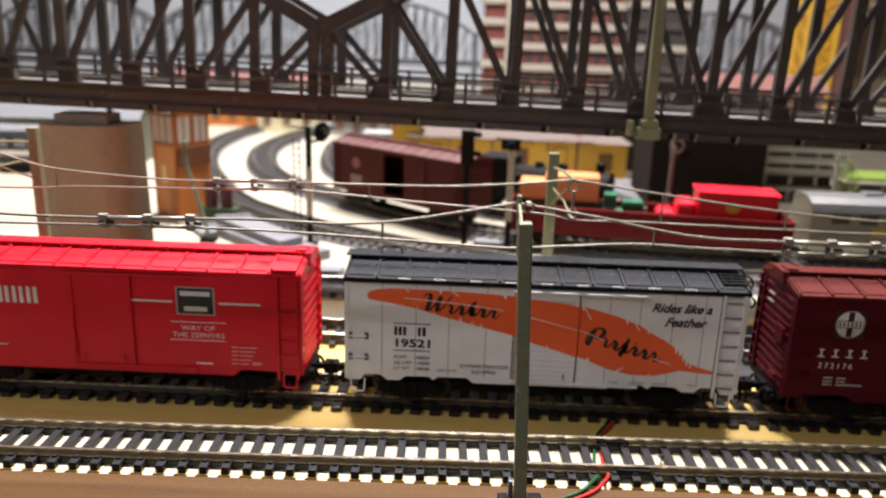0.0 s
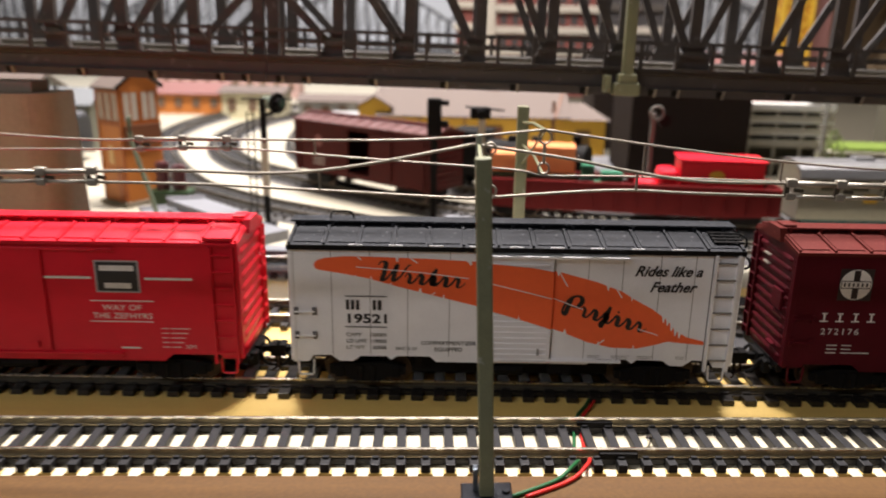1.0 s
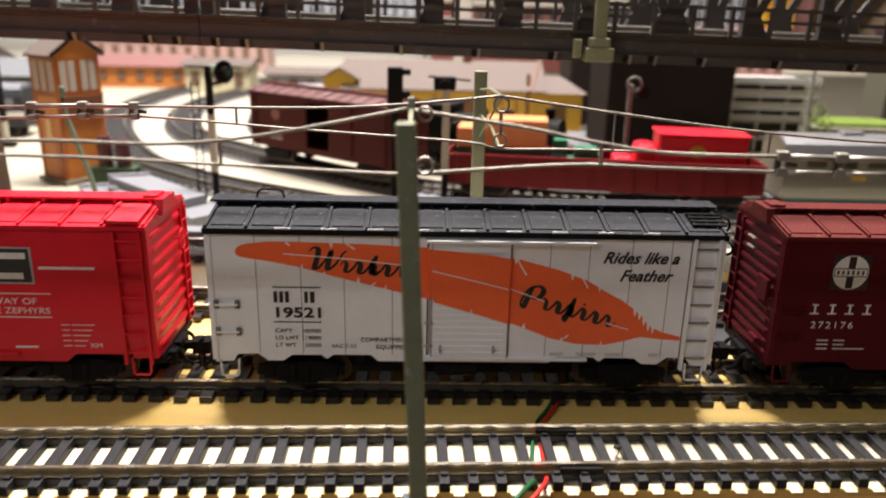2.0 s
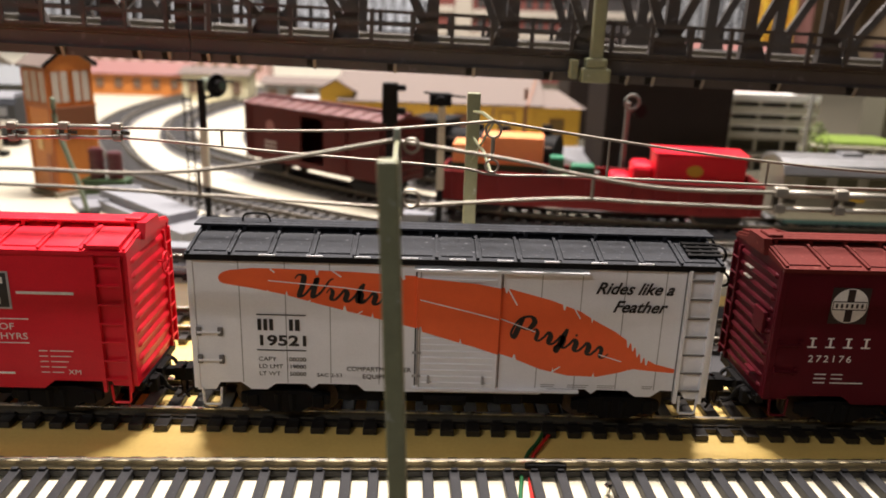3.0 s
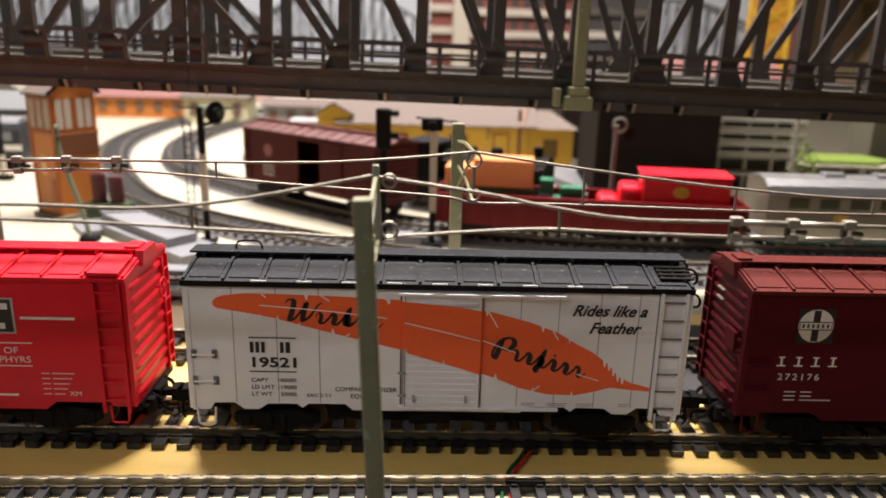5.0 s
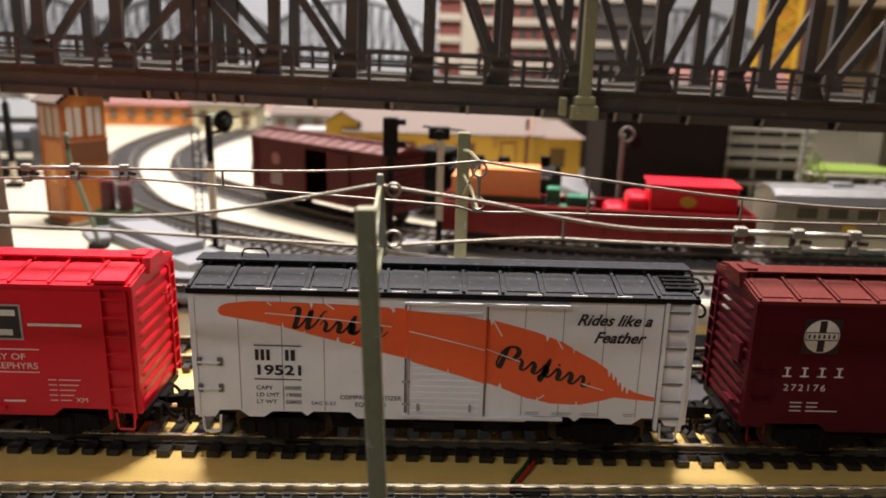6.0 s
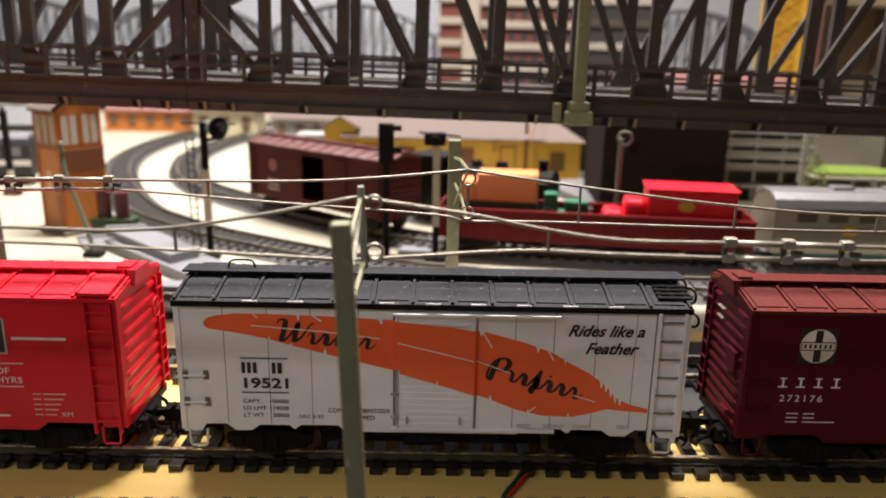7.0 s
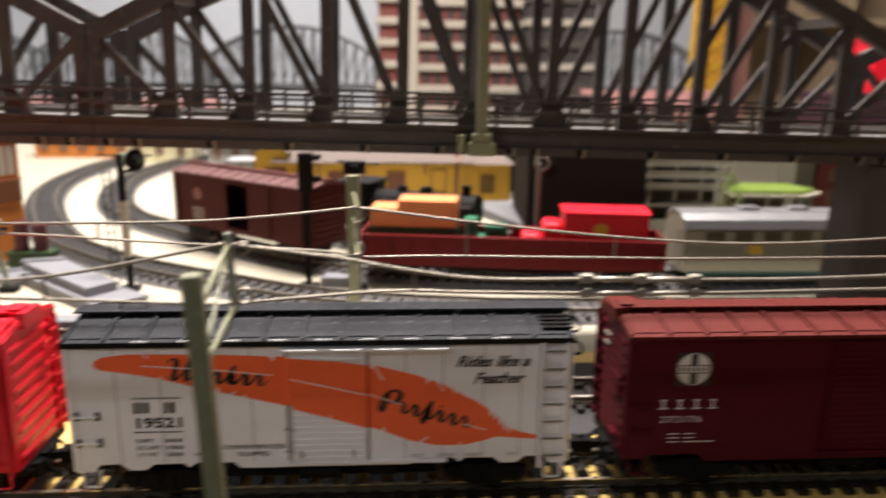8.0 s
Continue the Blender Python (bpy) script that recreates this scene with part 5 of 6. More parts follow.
def silver_coach(xm, label):
    p, h = on_path(PATH_B, xm)
    L = 0.086
    car = thing("passenger_coach", label, "model railcar", pose(p.x, p.y, 0, 0, 0, h), "silver coaches")
    prof = [(-0.0155, RT + 0.006), (-0.0160, RT + 0.012), (-0.0160, RT + 0.030), (-0.0140, RT + 0.0355), (-0.009, RT + 0.0385), (0, RT + 0.0395), (0.009, RT + 0.0385), (0.0140, RT + 0.0355), (0.0160, RT + 0.030), (0.0160, RT + 0.012), (0.0155, RT + 0.006)]
    bm = slab(nb(), prof, "x", -L, L)
    part("body", bm, M_STAIN, car, "fluted silver body")
    cap = [(-0.0163, RT + 0.0310), (-0.0144, RT + 0.0360), (-0.009, RT + 0.0391), (0, RT + 0.0401), (0.009, RT + 0.0391), (0.0144, RT + 0.0360), (0.0163, RT + 0.0310), (0.0140, RT + 0.0350), (0, RT + 0.0390), (-0.0140, RT + 0.0350)]
    part("roof", slab(nb(), cap, "x", -L - 0.0005, L + 0.0005), M_LITROOF, car, "silver roof with its highlight in the colour", smooth=False)
    for k in range(6):
        z = RT + 0.0135 + k * 0.0013
        part("flute", box(nb(), -L + 0.002, L - 0.002, -0.0163, -0.0159, z - 0.0003, z + 0.0003), M_STAIN, car)
    part("skirt", box(nb(), -L + 0.004, L - 0.004, -0.0150, 0.0150, RT + 0.0035, RT + 0.0075), M_TEAL, car, "dark teal skirt")
    for i in range(9):
        x = -L + 0.018 + i * (2 * L - 0.036) / 8
        part("window", box(nb(), x - 0.0055, x + 0.0055, -0.01635, -0.0158, RT + 0.0235, RT + 0.0295, 0.0002), material("olive_tinted_window", (0.10, 0.095, 0.06), 0.2, var=0.1) if i == 0 else bpy.data.materials["olive_tinted_window"], car)
    for i in range(4):
        x = -0.05 + i * 0.03
        part("roof_vent", box(nb(), x, x + 0.012, -0.004, 0.004, RT + 0.0396, RT + 0.0416, 0.0006), M_LITROOF, car)
    part("baggage_mark", box(nb(), -0.048, -0.040, -0.0164, -0.0158, RT + 0.0165, RT + 0.0215), M_YELLOW, car, "yellow rear mark")
    small_trucks(car, L)


tuscan_boxcar()
red_gondola()
silver_coach(0.2720, "silver fluted model passenger coach with a teal skirt")
silver_coach(0.4520, "silver fluted model passenger coach further along the train")


def steam_locomotive():
    p, h = on_path(PATH_C, 0.026)
    m = pose(p.x, p.y, 0, 0, 0, h)
    lo = thing("steam_locomotive", "black plastic model steam locomotive on the inner loop", "locomotive", m)
    z = RT
    part("boiler", rod(rod(nb(), (-0.020, 0, z + 0.026), (0.048, 0, z + 0.026), 0.0098, 24), (0.040, 0, z + 0.026), (0.0555, 0, z + 0.026), 0.0106, 24), M_BLACKP, lo, smooth=False)
    part("running_plate", box(nb(), -0.024, 0.054, -0.0135, 0.0135, z + 0.0155, z + 0.0170), M_BLACKP, lo)
    cab = part("cab", box(nb(), -0.043, -0.020, -0.0140, 0.0140, z + 0.010, z + 0.040, 0.0006), M_BLACKP, lo)
    part("cab_roof", box(nb(), -0.046, -0.018, -0.0150, 0.0150, z + 0.040, z + 0.0415, 0.0005), M_BLACKP, lo)
    part("chimney", rod(nb(), (0.047, 0, z + 0.034), (0.047, 0, z + 0.0425), 0.0028, 14, 0.0034), M_BLACKP, lo)
    part("dome", rod(nb(), (0.018, 0, z + 0.033), (0.018, 0, z + 0.0395), 0.0050, 16, 0.0038), M_BLACKP, lo)
    part("dome", rod(nb(), (0.000, 0, z + 0.033), (0.000, 0, z + 0.0390), 0.0044, 16, 0.0034), M_BLACKP, lo)
    for x in (-0.014, 0.003, 0.020):
        for s in (-1, 1):
            part("driving_wheel", rod(nb(), (x, s * 0.0076, z + 0.0088), (x, s * 0.0100, z + 0.0088), 0.0086, 24), M_BLACKP, lo)
    for x in (0.038, 0.050, -0.036):
        for s in (-1, 1):
            part("small_wheel", rod(nb(), (x, s * 0.0076, z + 0.0048), (x, s * 0.0098, z + 0.0048), 0.0047, 18), M_BLACKP, lo)
    for s in (-1, 1):
        part("cylinder", rod(nb(), (0.036, s * 0.0125, z + 0.0095), (0.050, s * 0.0125, z + 0.0095), 0.0045, 16), M_BLACKP, lo)
        part("side_rod", box(nb(), -0.015, 0.036, min(s * 0.0108, s * 0.0116), max(s * 0.0108, s * 0.0116), z + 0.0066, z + 0.0082), M_STEELW, lo, "steel side rod")
    part("handrail", rod(rod(nb(), (-0.018, -0.0112, z + 0.030), (0.054, -0.0112, z + 0.030), 0.0004, 6), (-0.018, 0.0112, z + 0.030), (0.054, 0.0112, z + 0.030), 0.0004, 6), M_STEELW, lo)
    q, hq = on_path(PATH_C, -0.0560)
    te = thing("tender", "black plastic coal tender behind the locomotive", "locomotive", pose(q.x, q.y, 0, 0, 0, hq))
    part("tank", box(nb(), -0.036, 0.034, -0.0140, 0.0140, z + 0.010, z + 0.031, 0.0010), M_BLACKP, te)
    part("coal", box(nb(), -0.006, 0.032, -0.0115, 0.0115, z + 0.031, z + 0.0345, 0.0020), M_BLACK, te)
    for x in (-0.026, -0.014, 0.012, 0.024):
        for s in (-1, 1):
            part("wheel", rod(nb(), (x, s * 0.0076, z + 0.005), (x, s * 0.0098, z + 0.005), 0.0049, 18), M_BLACKP, te)
    part("frame", box(nb(), -0.034, 0.032, -0.0070, 0.0070, z + 0.003, z + 0.010), M_BLACKP, te)


steam_locomotive()


# ---- signals ----
M_CREAMP = material("cream_signal_paint", (0.50, 0.46, 0.36), 0.5)


def searchlight_signal():
    s = thing("searchlight_signal", "black and cream searchlight signal with a ladder", "railway signal", pose(-0.1300, 0.2075, 0))
    part("base", box(nb(), -0.005, 0.005, -0.004, 0.004, 0.0, 0.003, 0.0005), M_BLACKP, s)
    part("post", rod(nb(), (0, 0, 0.003), (0, 0, 0.020), 0.0018, 10), M_BLACKP, s)
    part("post", box(nb(), -0.0019, 0.0019, -0.0019, 0.0019, 0.020, 0.052, 0.0003), M_CREAMP, s, "cream middle of the post")
    part("post", box(nb(), -0.0017, 0.0017, -0.0017, 0.0017, 0.052, 0.0780, 0.0004), M_BLACKP, s)
    # round target turned aside, with its lamp housing behind and a hooded lens in front
    c, d = Vector((0.0085, -0.002, 0.0752)), Vector((0.80, -0.60, 0.0))
    bm = rod(nb(), c, c + d * 0.0010, 0.0060, 28)
    ring(bm, c + d * 0.0010, 0.0058, 0.0005, d, 28)
    part("target_disc", bm, M_BLACKP, s)
    part("lamp_housing", rod(nb(), c - d * 0.0105, c, 0.0034, 16, 0.0046), material("grey_green_housing", (0.17, 0.20, 0.15), 0.5), s, "grey-green lamp housing")
    part("hood", rod(nb(), c + d * 0.001, c + d * 0.0050, 0.0028, 16, 0.0031), M_BLACKP, s)
    part("lens", rod(nb(), c + d * 0.0050, c + d * 0.0053, 0.0022, 16), material("dark_green_lens", (0.02, 0.05, 0.04), 0.1), s)
    part("bracket", rod(nb(), (0.0, 0, 0.068), (0.0085, 0.001, 0.0700), 0.0009, 6), M_BLACKP, s)
    bm = nb()
    for x in (-0.0095, -0.0055):
        rod(bm, (x, -0.001, 0.002), (x, -0.001, 0.070), 0.0004, 5)
    for k in range(16):
        rod(bm, (-0.0095, -0.001, 0.005 + k * 0.0042), (-0.0055, -0.001, 0.005 + k * 0.0042), 0.0003, 5)
    part("ladder", bm, M_BLACKP, s)
    part("finial_arm", rod(nb(), (-0.012, -0.001, 0.0775), (0.018, -0.001, 0.0775), 0.0005, 6), M_BLACKP, s)


def target_signal(label, x, y, low, top, mats, head):
    s = thing("target_signal", label, "railway signal", pose(x, y, 0))
    part("base", box(nb(), -0.006, 0.006, -0.004, 0.004, 0.0, 0.004, 0.0006), M_BLACKP, s)
    part("post", box(nb(), -0.0018, 0.0018, -0.0018, 0.0018, 0.004, low, 0.0003), mats[0], s)
    w = 0.0013 if head == "ring" else 0.0020
    part("post", box(nb(), -w, w, -w, w, low, top - 0.004, 0.0003), mats[1], s)
    if head == "block":
        part("signal_head", box(nb(), -0.0042, 0.0042, -0.003, 0.003, top - 0.022, top, 0.0008), M_BLACKP, s)
        for k in range(2):
            part("hood", box(nb(), 0.0030, 0.0085, -0.003, 0.002, top - 0.004 - k * 0.012, top - 0.001 - k * 0.012, 0.0005), M_BLACKP, s)
    elif head == "plain":
        part("finial", rod(nb(), (0, 0, top - 0.004), (0, 0, top), 0.0016, 10, 0.0006), mats[1], s)
    elif head == "flat":
        part("signal_head", box(nb(), -0.0070, 0.0050, -0.003, 0.003, top - 0.009, top - 0.002, 0.0008), M_BLACKP, s)
        part("finial_arm", rod(nb(), (-0.010, 0, top - 0.002), (0.013, 0, top - 0.004), 0.0006, 6), M_BLACKP, s)
        part("hood", rod(nb(), (-0.001, -0.008, top - 0.006), (-0.001, -0.003, top - 0.006), 0.0028, 12), M_BLACKP, s)
    else:
        bm = nb()
        ring(bm, (0.0015, -0.002, top - 0.004), 0.0042, 0.0008)
        part("signal_head", bm, mats[1], s)
        part("target_disc", rod(nb(), (0.0075, 0.000, top - 0.009), (0.0075, 0.002, top - 0.009), 0.0040, 20), M_BLACKP, s)


searchlight_signal()
target_signal("black two-lamp block signal beside the outer loop", -0.0290, 0.2065, 0.030, 0.0795, (M_BLACKP, M_BLACKP), "block")
target_signal("signal with a flat dark head and cream post", -0.0010, 0.2060, 0.022, 0.0770, (M_BLACKP, M_CREAMP), "flat")
target_signal("grey signal with a ring-shaped head", 0.1090, 0.2415, 0.030, 0.0735, (M_BLACKP, material("grey_signal_paint", (0.19, 0.20, 0.18), 0.8, spec=0.2)), "ring")


# ---- buildings ----
M_STONE = material("grey_slab_plastic", (0.21, 0.215, 0.235), 0.6, var=0.1)
M_ORWOOD = wood("orange_plank_paint", (0.52, 0.19, 0.035), (0.42, 0.13, 0.02), grain=(300, 300, 20))
M_ORTRIM = material("rust_trim_paint", (0.33, 0.09, 0.015), 0.5)
M_GLASS = material("pale_window", (0.46, 0.42, 0.36), 0.2, var=0.1)
M_ROOFPINK = material("grey_pink_roof", (0.14, 0.108, 0.093), 0.75, var=0.08, scale=150)
M_DEPOT = wood("ochre_yellow_boards", (0.62, 0.37, 0.035), (0.52, 0.29, 0.025), grain=(20, 20, 500))
M_BRNTRIM = material("brown_trim", (0.16, 0.06, 0.025), 0.5)


def gable_house(owner, x0, x1, y0, y1, z0, z1, rise, wall, roof, over=0.003, ridge="x"):
    bm = nb()
    if ridge == "x":
        slab(bm, [(y0, z0), (y1, z0), (y1, z1), ((y0 + y1) / 2, z1 + rise), (y0, z1)], "x", x0, x1)
    else:
        slab(bm, [(x0, z0), (x1, z0), (x1, z1), ((x0 + x1) / 2, z1 + rise), (x0, z1)], "y", y0, y1)
    part("wall", bm, wall, owner)
    t = 0.0014
    for s in (-1, 1):
        bm = nb()
        if ridge == "x":
            ym, ye = (y0 + y1) / 2, (y0 - over if s < 0 else y1 + over)
            ze = z1 - rise * over / ((y1 - y0) / 2)
            slab(bm, [(ye, ze), (ym, z1 + rise), (ym, z1 + rise + t), (ye, ze + t)], "x", x0 - over, x1 + over)
        else:
            xm, xe = (x0 + x1) / 2, (x0 - over if s < 0 else x1 + over)
            ze = z1 - rise * over / ((x1 - x0) / 2)
            slab(bm, [(xe, ze), (xm, z1 + rise), (xm, z1 + rise + t), (xe, ze + t)], "y", y0 - over, y1 + over)
        part("roof", bm, roof, owner)


def pane(owner, x0, x1, y, z0, z1, frame, glass, bars=1):
    w = part("window", frame_mesh(x0, x1, y, z0, z1), frame, owner)
    part("pane", box(nb(), x0, x1, y - 0.0002, y + 0.0004, z0, z1), glass, w)
    for k in range(bars):
        x = x0 + (x1 - x0) * (k + 1) / (bars + 1)
        part("glazing_bar", box(nb(), x - 0.0002, x + 0.0002, y - 0.0006, y - 0.0002, z0, z1), frame, w)
    return w


def frame_mesh(x0, x1, y, z0, z1, w=0.0009):
    bm = nb()
    box(bm, x0 - w, x0, y - 0.0008, y + 0.0004, z0 - w, z1 + w)
    box(bm, x1, x1 + w, y - 0.0008, y + 0.0004, z0 - w, z1 + w)
    box(bm, x0, x1, y - 0.0008, y + 0.0004, z0 - w, z0)
    box(bm, x0, x1, y - 0.0008, y + 0.0004, z1, z1 + w)
    return bm


def signal_tower():
    t = thing("signal_tower", "orange plank signal tower with large upper windows", "model house", pose(-0.2357, 0.2718, 0, 0, 0, -34) @ Matrix.Diagonal((0.66, 0.80, 1, 1)))
    a = 0.0185
    part("plinth", box(nb(), -a - 0.004, a + 0.004, -a - 0.004, a + 0.004, 0.0, 0.003, 0.0005), material("grey_brown_plinth", (0.20, 0.17, 0.12), 0.8), t)
    gable_house(t, -a, a, -a, a, 0.003, 0.0790, 0.010, M_ORWOOD, M_ROOFPINK, 0.0035, ridge="x")
    for s in (-1, 1):
        part("barge_board", bar(nb(), (a + 0.0037, s * (a + 0.0035), 0.0785), (a + 0.0037, 0, 0.0905), 0.0022, 0.0006, (1, 0, 0)), M_BLACKP, t, "dark roof edge")
    part("belt_course", box(nb(), -a - 0.0008, a + 0.0008, -a - 0.0008, a + 0.0008, 0.0535, 0.0550), M_ORTRIM, t)
    for x in (-0.0120, 0.0, 0.0120):
        pane(t, x - 0.0045, x + 0.0045, -a - 0.0002, 0.0570, 0.0750, M_ORTRIM, M_GLASS)
    for s in (-1, 1):
        for y in (-0.0085, 0.0085):
            bm = box(nb(), min(s * a, s * (a + 0.0006)), max(s * a, s * (a + 0.0006)), y - 0.0068, y + 0.0068, 0.0570, 0.0750)
            w = part("window", bm, M_GLASS, t)
            bm = nb()
            for d in (-0.0070, 0.0, 0.0070):
                box(bm, min(s * a, s * (a + 0.0010)), max(s * a, s * (a + 0.0010)), y + d - 0.0006, y + d + 0.0006, 0.0562, 0.0758)
            part("window_frame", bm, M_ORTRIM, w)
    # dark brown panel below the windows, slightly proud of the wall
    part("dark_panel", box(nb(), a, a + 0.0030, -a + 0.002, a - 0.001, 0.0400, 0.0540, 0.0004), material("dark_brown_boards", (0.13, 0.042, 0.012), 0.6), t, "dark brown panel below the upper windows")
    part("notice_panel", box(nb(), -0.006, 0.002, -a - 0.0006, -a, 0.028, 0.040), material("yellow_panel", (0.62, 0.40, 0.16), 0.5), t)
    for s in (-1, 1):
        part("corner_post", box(nb(), s * a - 0.0010, s * a + 0.0010, -a - 0.0010, -a + 0.0010, 0.003, 0.079), M_ORTRIM, t)
    part("door", box(nb(), 0.006, 0.014, -a - 0.0008, -a, 0.003, 0.026), M_ORTRIM, t)


def depot():
    d = thing("station_depot", "ochre-yellow board station depot with a grey-pink roof", "model house", pose(0, 0.455, 0))
    part("plinth", box(nb(), -0.106, 0.132, -0.004, 0.064, 0.0, 0.002), material("stone_platform", (0.40, 0.36, 0.30), 0.8), d)
    gable_house(d, -0.078, 0.083, 0.0, 0.058, 0.002, 0.0455, 0.0175, M_DEPOT, M_ROOFPINK, 0.008, ridge="x")
    gable_house(d, -0.1010, -0.0730, -0.004, 0.062, 0.002, 0.0500, 0.0080, M_DEPOT, M_ROOFPINK, 0.003, ridge="y")
    # lower wing with a hipped roof
    part("wall", box(nb(), 0.083, 0.1250, 0.004, 0.054, 0.002, 0.0400), M_DEPOT, d)
    bm = nb()
    v = [bm.verts.new(p) for p in ((0.083, 0.0, 0.0395), (0.129, 0.0, 0.0395), (0.129, 0.058, 0.0395), (0.083, 0.058, 0.0395), (0.083, 0.029, 0.0530), (0.108, 0.029, 0.0525))]
    for f in ((0, 1, 5, 4), (1, 2, 5), (2, 3, 4, 5), (0, 3, 2, 1), (0, 4, 3)):
        bm.faces.new([v[i] for i in f])
    bmesh.ops.recalc_face_normals(bm, faces=bm.faces)
    part("roof", bm, M_ROOFPINK, d)
    part("downpipe", box(nb(), 0.0745, 0.0775, -0.0012, 0.0006, 0.002, 0.0560), M_BRNTRIM, d)
    for s in (-1, 1):
        part("barge_board", bar(nb(), (0.0765, 0.029 + s * 0.0375, 0.0413), (0.0885, 0.029, 0.0648), 0.0036, 0.0022, (1, 0, 0)), M_BRNTRIM, d, "brown roof edge")
    for x in (-0.060, 0.060):
        part("window", frame_mesh(x - 0.006, x + 0.006, -0.0002, 0.015, 0.034), M_BRNTRIM, d)
    for x in (-0.030, 0.022):
        part("door", box(nb(), x - 0.008, x + 0.008, -0.0010, 0.0, 0.002, 0.033), M_BRNTRIM, d, "dark brown door")
    for x in (-0.046, -0.005, 0.048):
        bm = bar(nb(), (x, 0.0, 0.030), (x, -0.007, 0.042), 0.0012, 0.0012, (1, 0, 0))
        part("eave_bracket", bm, M_BRNTRIM, d)
    pane(d, 0.099, 0.110, 0.0038, 0.014, 0.029, M_BRNTRIM, material("dark_olive_window", (0.16, 0.10, 0.02), 0.3), 1)
    part("sign_board", box(nb(), -0.092, -0.074, -0.0052, -0.0042, 0.0320, 0.0365), M_BRNTRIM, d)
    for k in range(5):
        part("fence_slat", box(nb(), -0.066 + k * 0.004, -0.0645 + k * 0.004, -0.0075, -0.0065, 0.0, 0.014), M_BRNTRIM, d)
    part("chimney", box(nb(), 0.020, 0.027, 0.026, 0.033, 0.056, 0.072, 0.0005), M_BRNTRIM, d)


signal_tower()
depot()


def parking_garage():
    g = thing("parking_garage", "pale open-deck model parking garage with white slabs", "model house", pose(0.2320, 0.400, 0, 0, 0, -4))
    pale = material("pale_concrete_plastic", (0.46, 0.43, 0.34), 0.6, var=0.15)
    white = material("white_slab_edge", (0.86, 0.86, 0.82), 0.5)
    dim = material("olive_wall_and_shade", (0.12, 0.11, 0.075), 0.8)
    for k, z in enumerate((0.012, 0.026, 0.036, 0.046, 0.056)):
        part("deck", box(nb(), 0.0, 0.070, 0.0, 0.060, z, z + 0.0022, 0.0004), white if k > 1 else pale, g)
        for i in range(4):
            x = 0.002 + i * 0.0215
            part("column", box(nb(), x, x + 0.0022, 0.001, 0.0032, z - 0.0095 if k else 0.0, z), pale, g)
        if k:
            part("parapet", box(nb(), 0.0, 0.070, -0.0006, 0.0006, z + 0.0022, z + 0.0062), white if k == 4 else pale, g)
    # solid dark core puts the shade between the open decks into its colour
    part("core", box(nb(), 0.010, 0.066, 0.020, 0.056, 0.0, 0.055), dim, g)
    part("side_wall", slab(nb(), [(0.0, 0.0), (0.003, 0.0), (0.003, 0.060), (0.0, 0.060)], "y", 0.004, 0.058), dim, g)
    h = thing("flat_roof_pavilion", "model pavilion with a bright green roof on thin columns", "model house", pose(0.2950, 0.375, 0))
    pts = [(0.0, 0.0), (0.060, -0.004), (0.082, 0.012), (0.070, 0.045), (0.0, 0.050)]
    part("roof_slab", slab(nb(), pts, "z", 0.0240, 0.0262), pale, h)
    part("lawn", slab(nb(), [(x * 0.9 + 0.003, y * 0.86 + 0.003) for x, y in pts], "z", 0.0262, 0.0290), material("bright_green_flock", (0.12, 0.18, 0.02), 0.95, var=0.3, scale=300, bump=0.6), h)
    for x, y in ((0.004, 0.002), (0.030, 0.0), (0.058, 0.0), (0.074, 0.012), (0.066, 0.040), (0.004, 0.044)):
        part("column", rod(nb(), (x, y, 0.0), (x, y, 0.024), 0.0013, 8), pale, h)
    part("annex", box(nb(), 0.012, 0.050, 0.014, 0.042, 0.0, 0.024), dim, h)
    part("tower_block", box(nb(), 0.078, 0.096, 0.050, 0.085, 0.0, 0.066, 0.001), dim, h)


parking_garage()


def dark_abutment():
    a = thing("bridge_abutment", "large dark brown bridge abutment behind the ramp", "bridge abutment", pose(0, 0, 0))
    part("block", box(nb(), 0.1220, 0.2150, 0.352, 0.420, 0.0, 0.0900, 0.001), material("umber_abutment", (0.026, 0.019, 0.016), 0.85, var=0.15, scale=60, spec=0.1), a)
    part("cap", box(nb(), 0.1210, 0.2160, 0.351, 0.421, 0.0900, 0.0930, 0.0006), M_BRIDGE, a)
    part("wing_wall", box(nb(), 0.1270, 0.2250, 0.535, 0.600, 0.0, 0.0960, 0.001), bpy.data.materials["umber_abutment"], a)
    r = thing("road_ramp", "pale grey model road ramp", "road", pose(0, 0, 0))
    bm = nb()
    v = [bm.verts.new(p) for p in ((0.084, 0.432, 0.010), (0.1405, 0.440, 0.010), (0.1930, 0.340, 0.0012), (0.1385, 0.330, 0.0012), (0.084, 0.432, 0.0), (0.1405, 0.440, 0.0), (0.1930, 0.340, 0.0), (0.1385, 0.330, 0.0))]
    for f in ((0, 1, 2, 3), (0, 4, 5, 1), (1, 5, 6, 2), (2, 6, 7, 3), (3, 7, 4, 0)):
        bm.faces.new([v[i] for i in f])
    bmesh.ops.recalc_face_normals(bm, faces=bm.faces)
    part("roadway", bm, material("pale_grey_road", (0.16, 0.16, 0.17), 0.8, var=0.08), r)


dark_abutment()


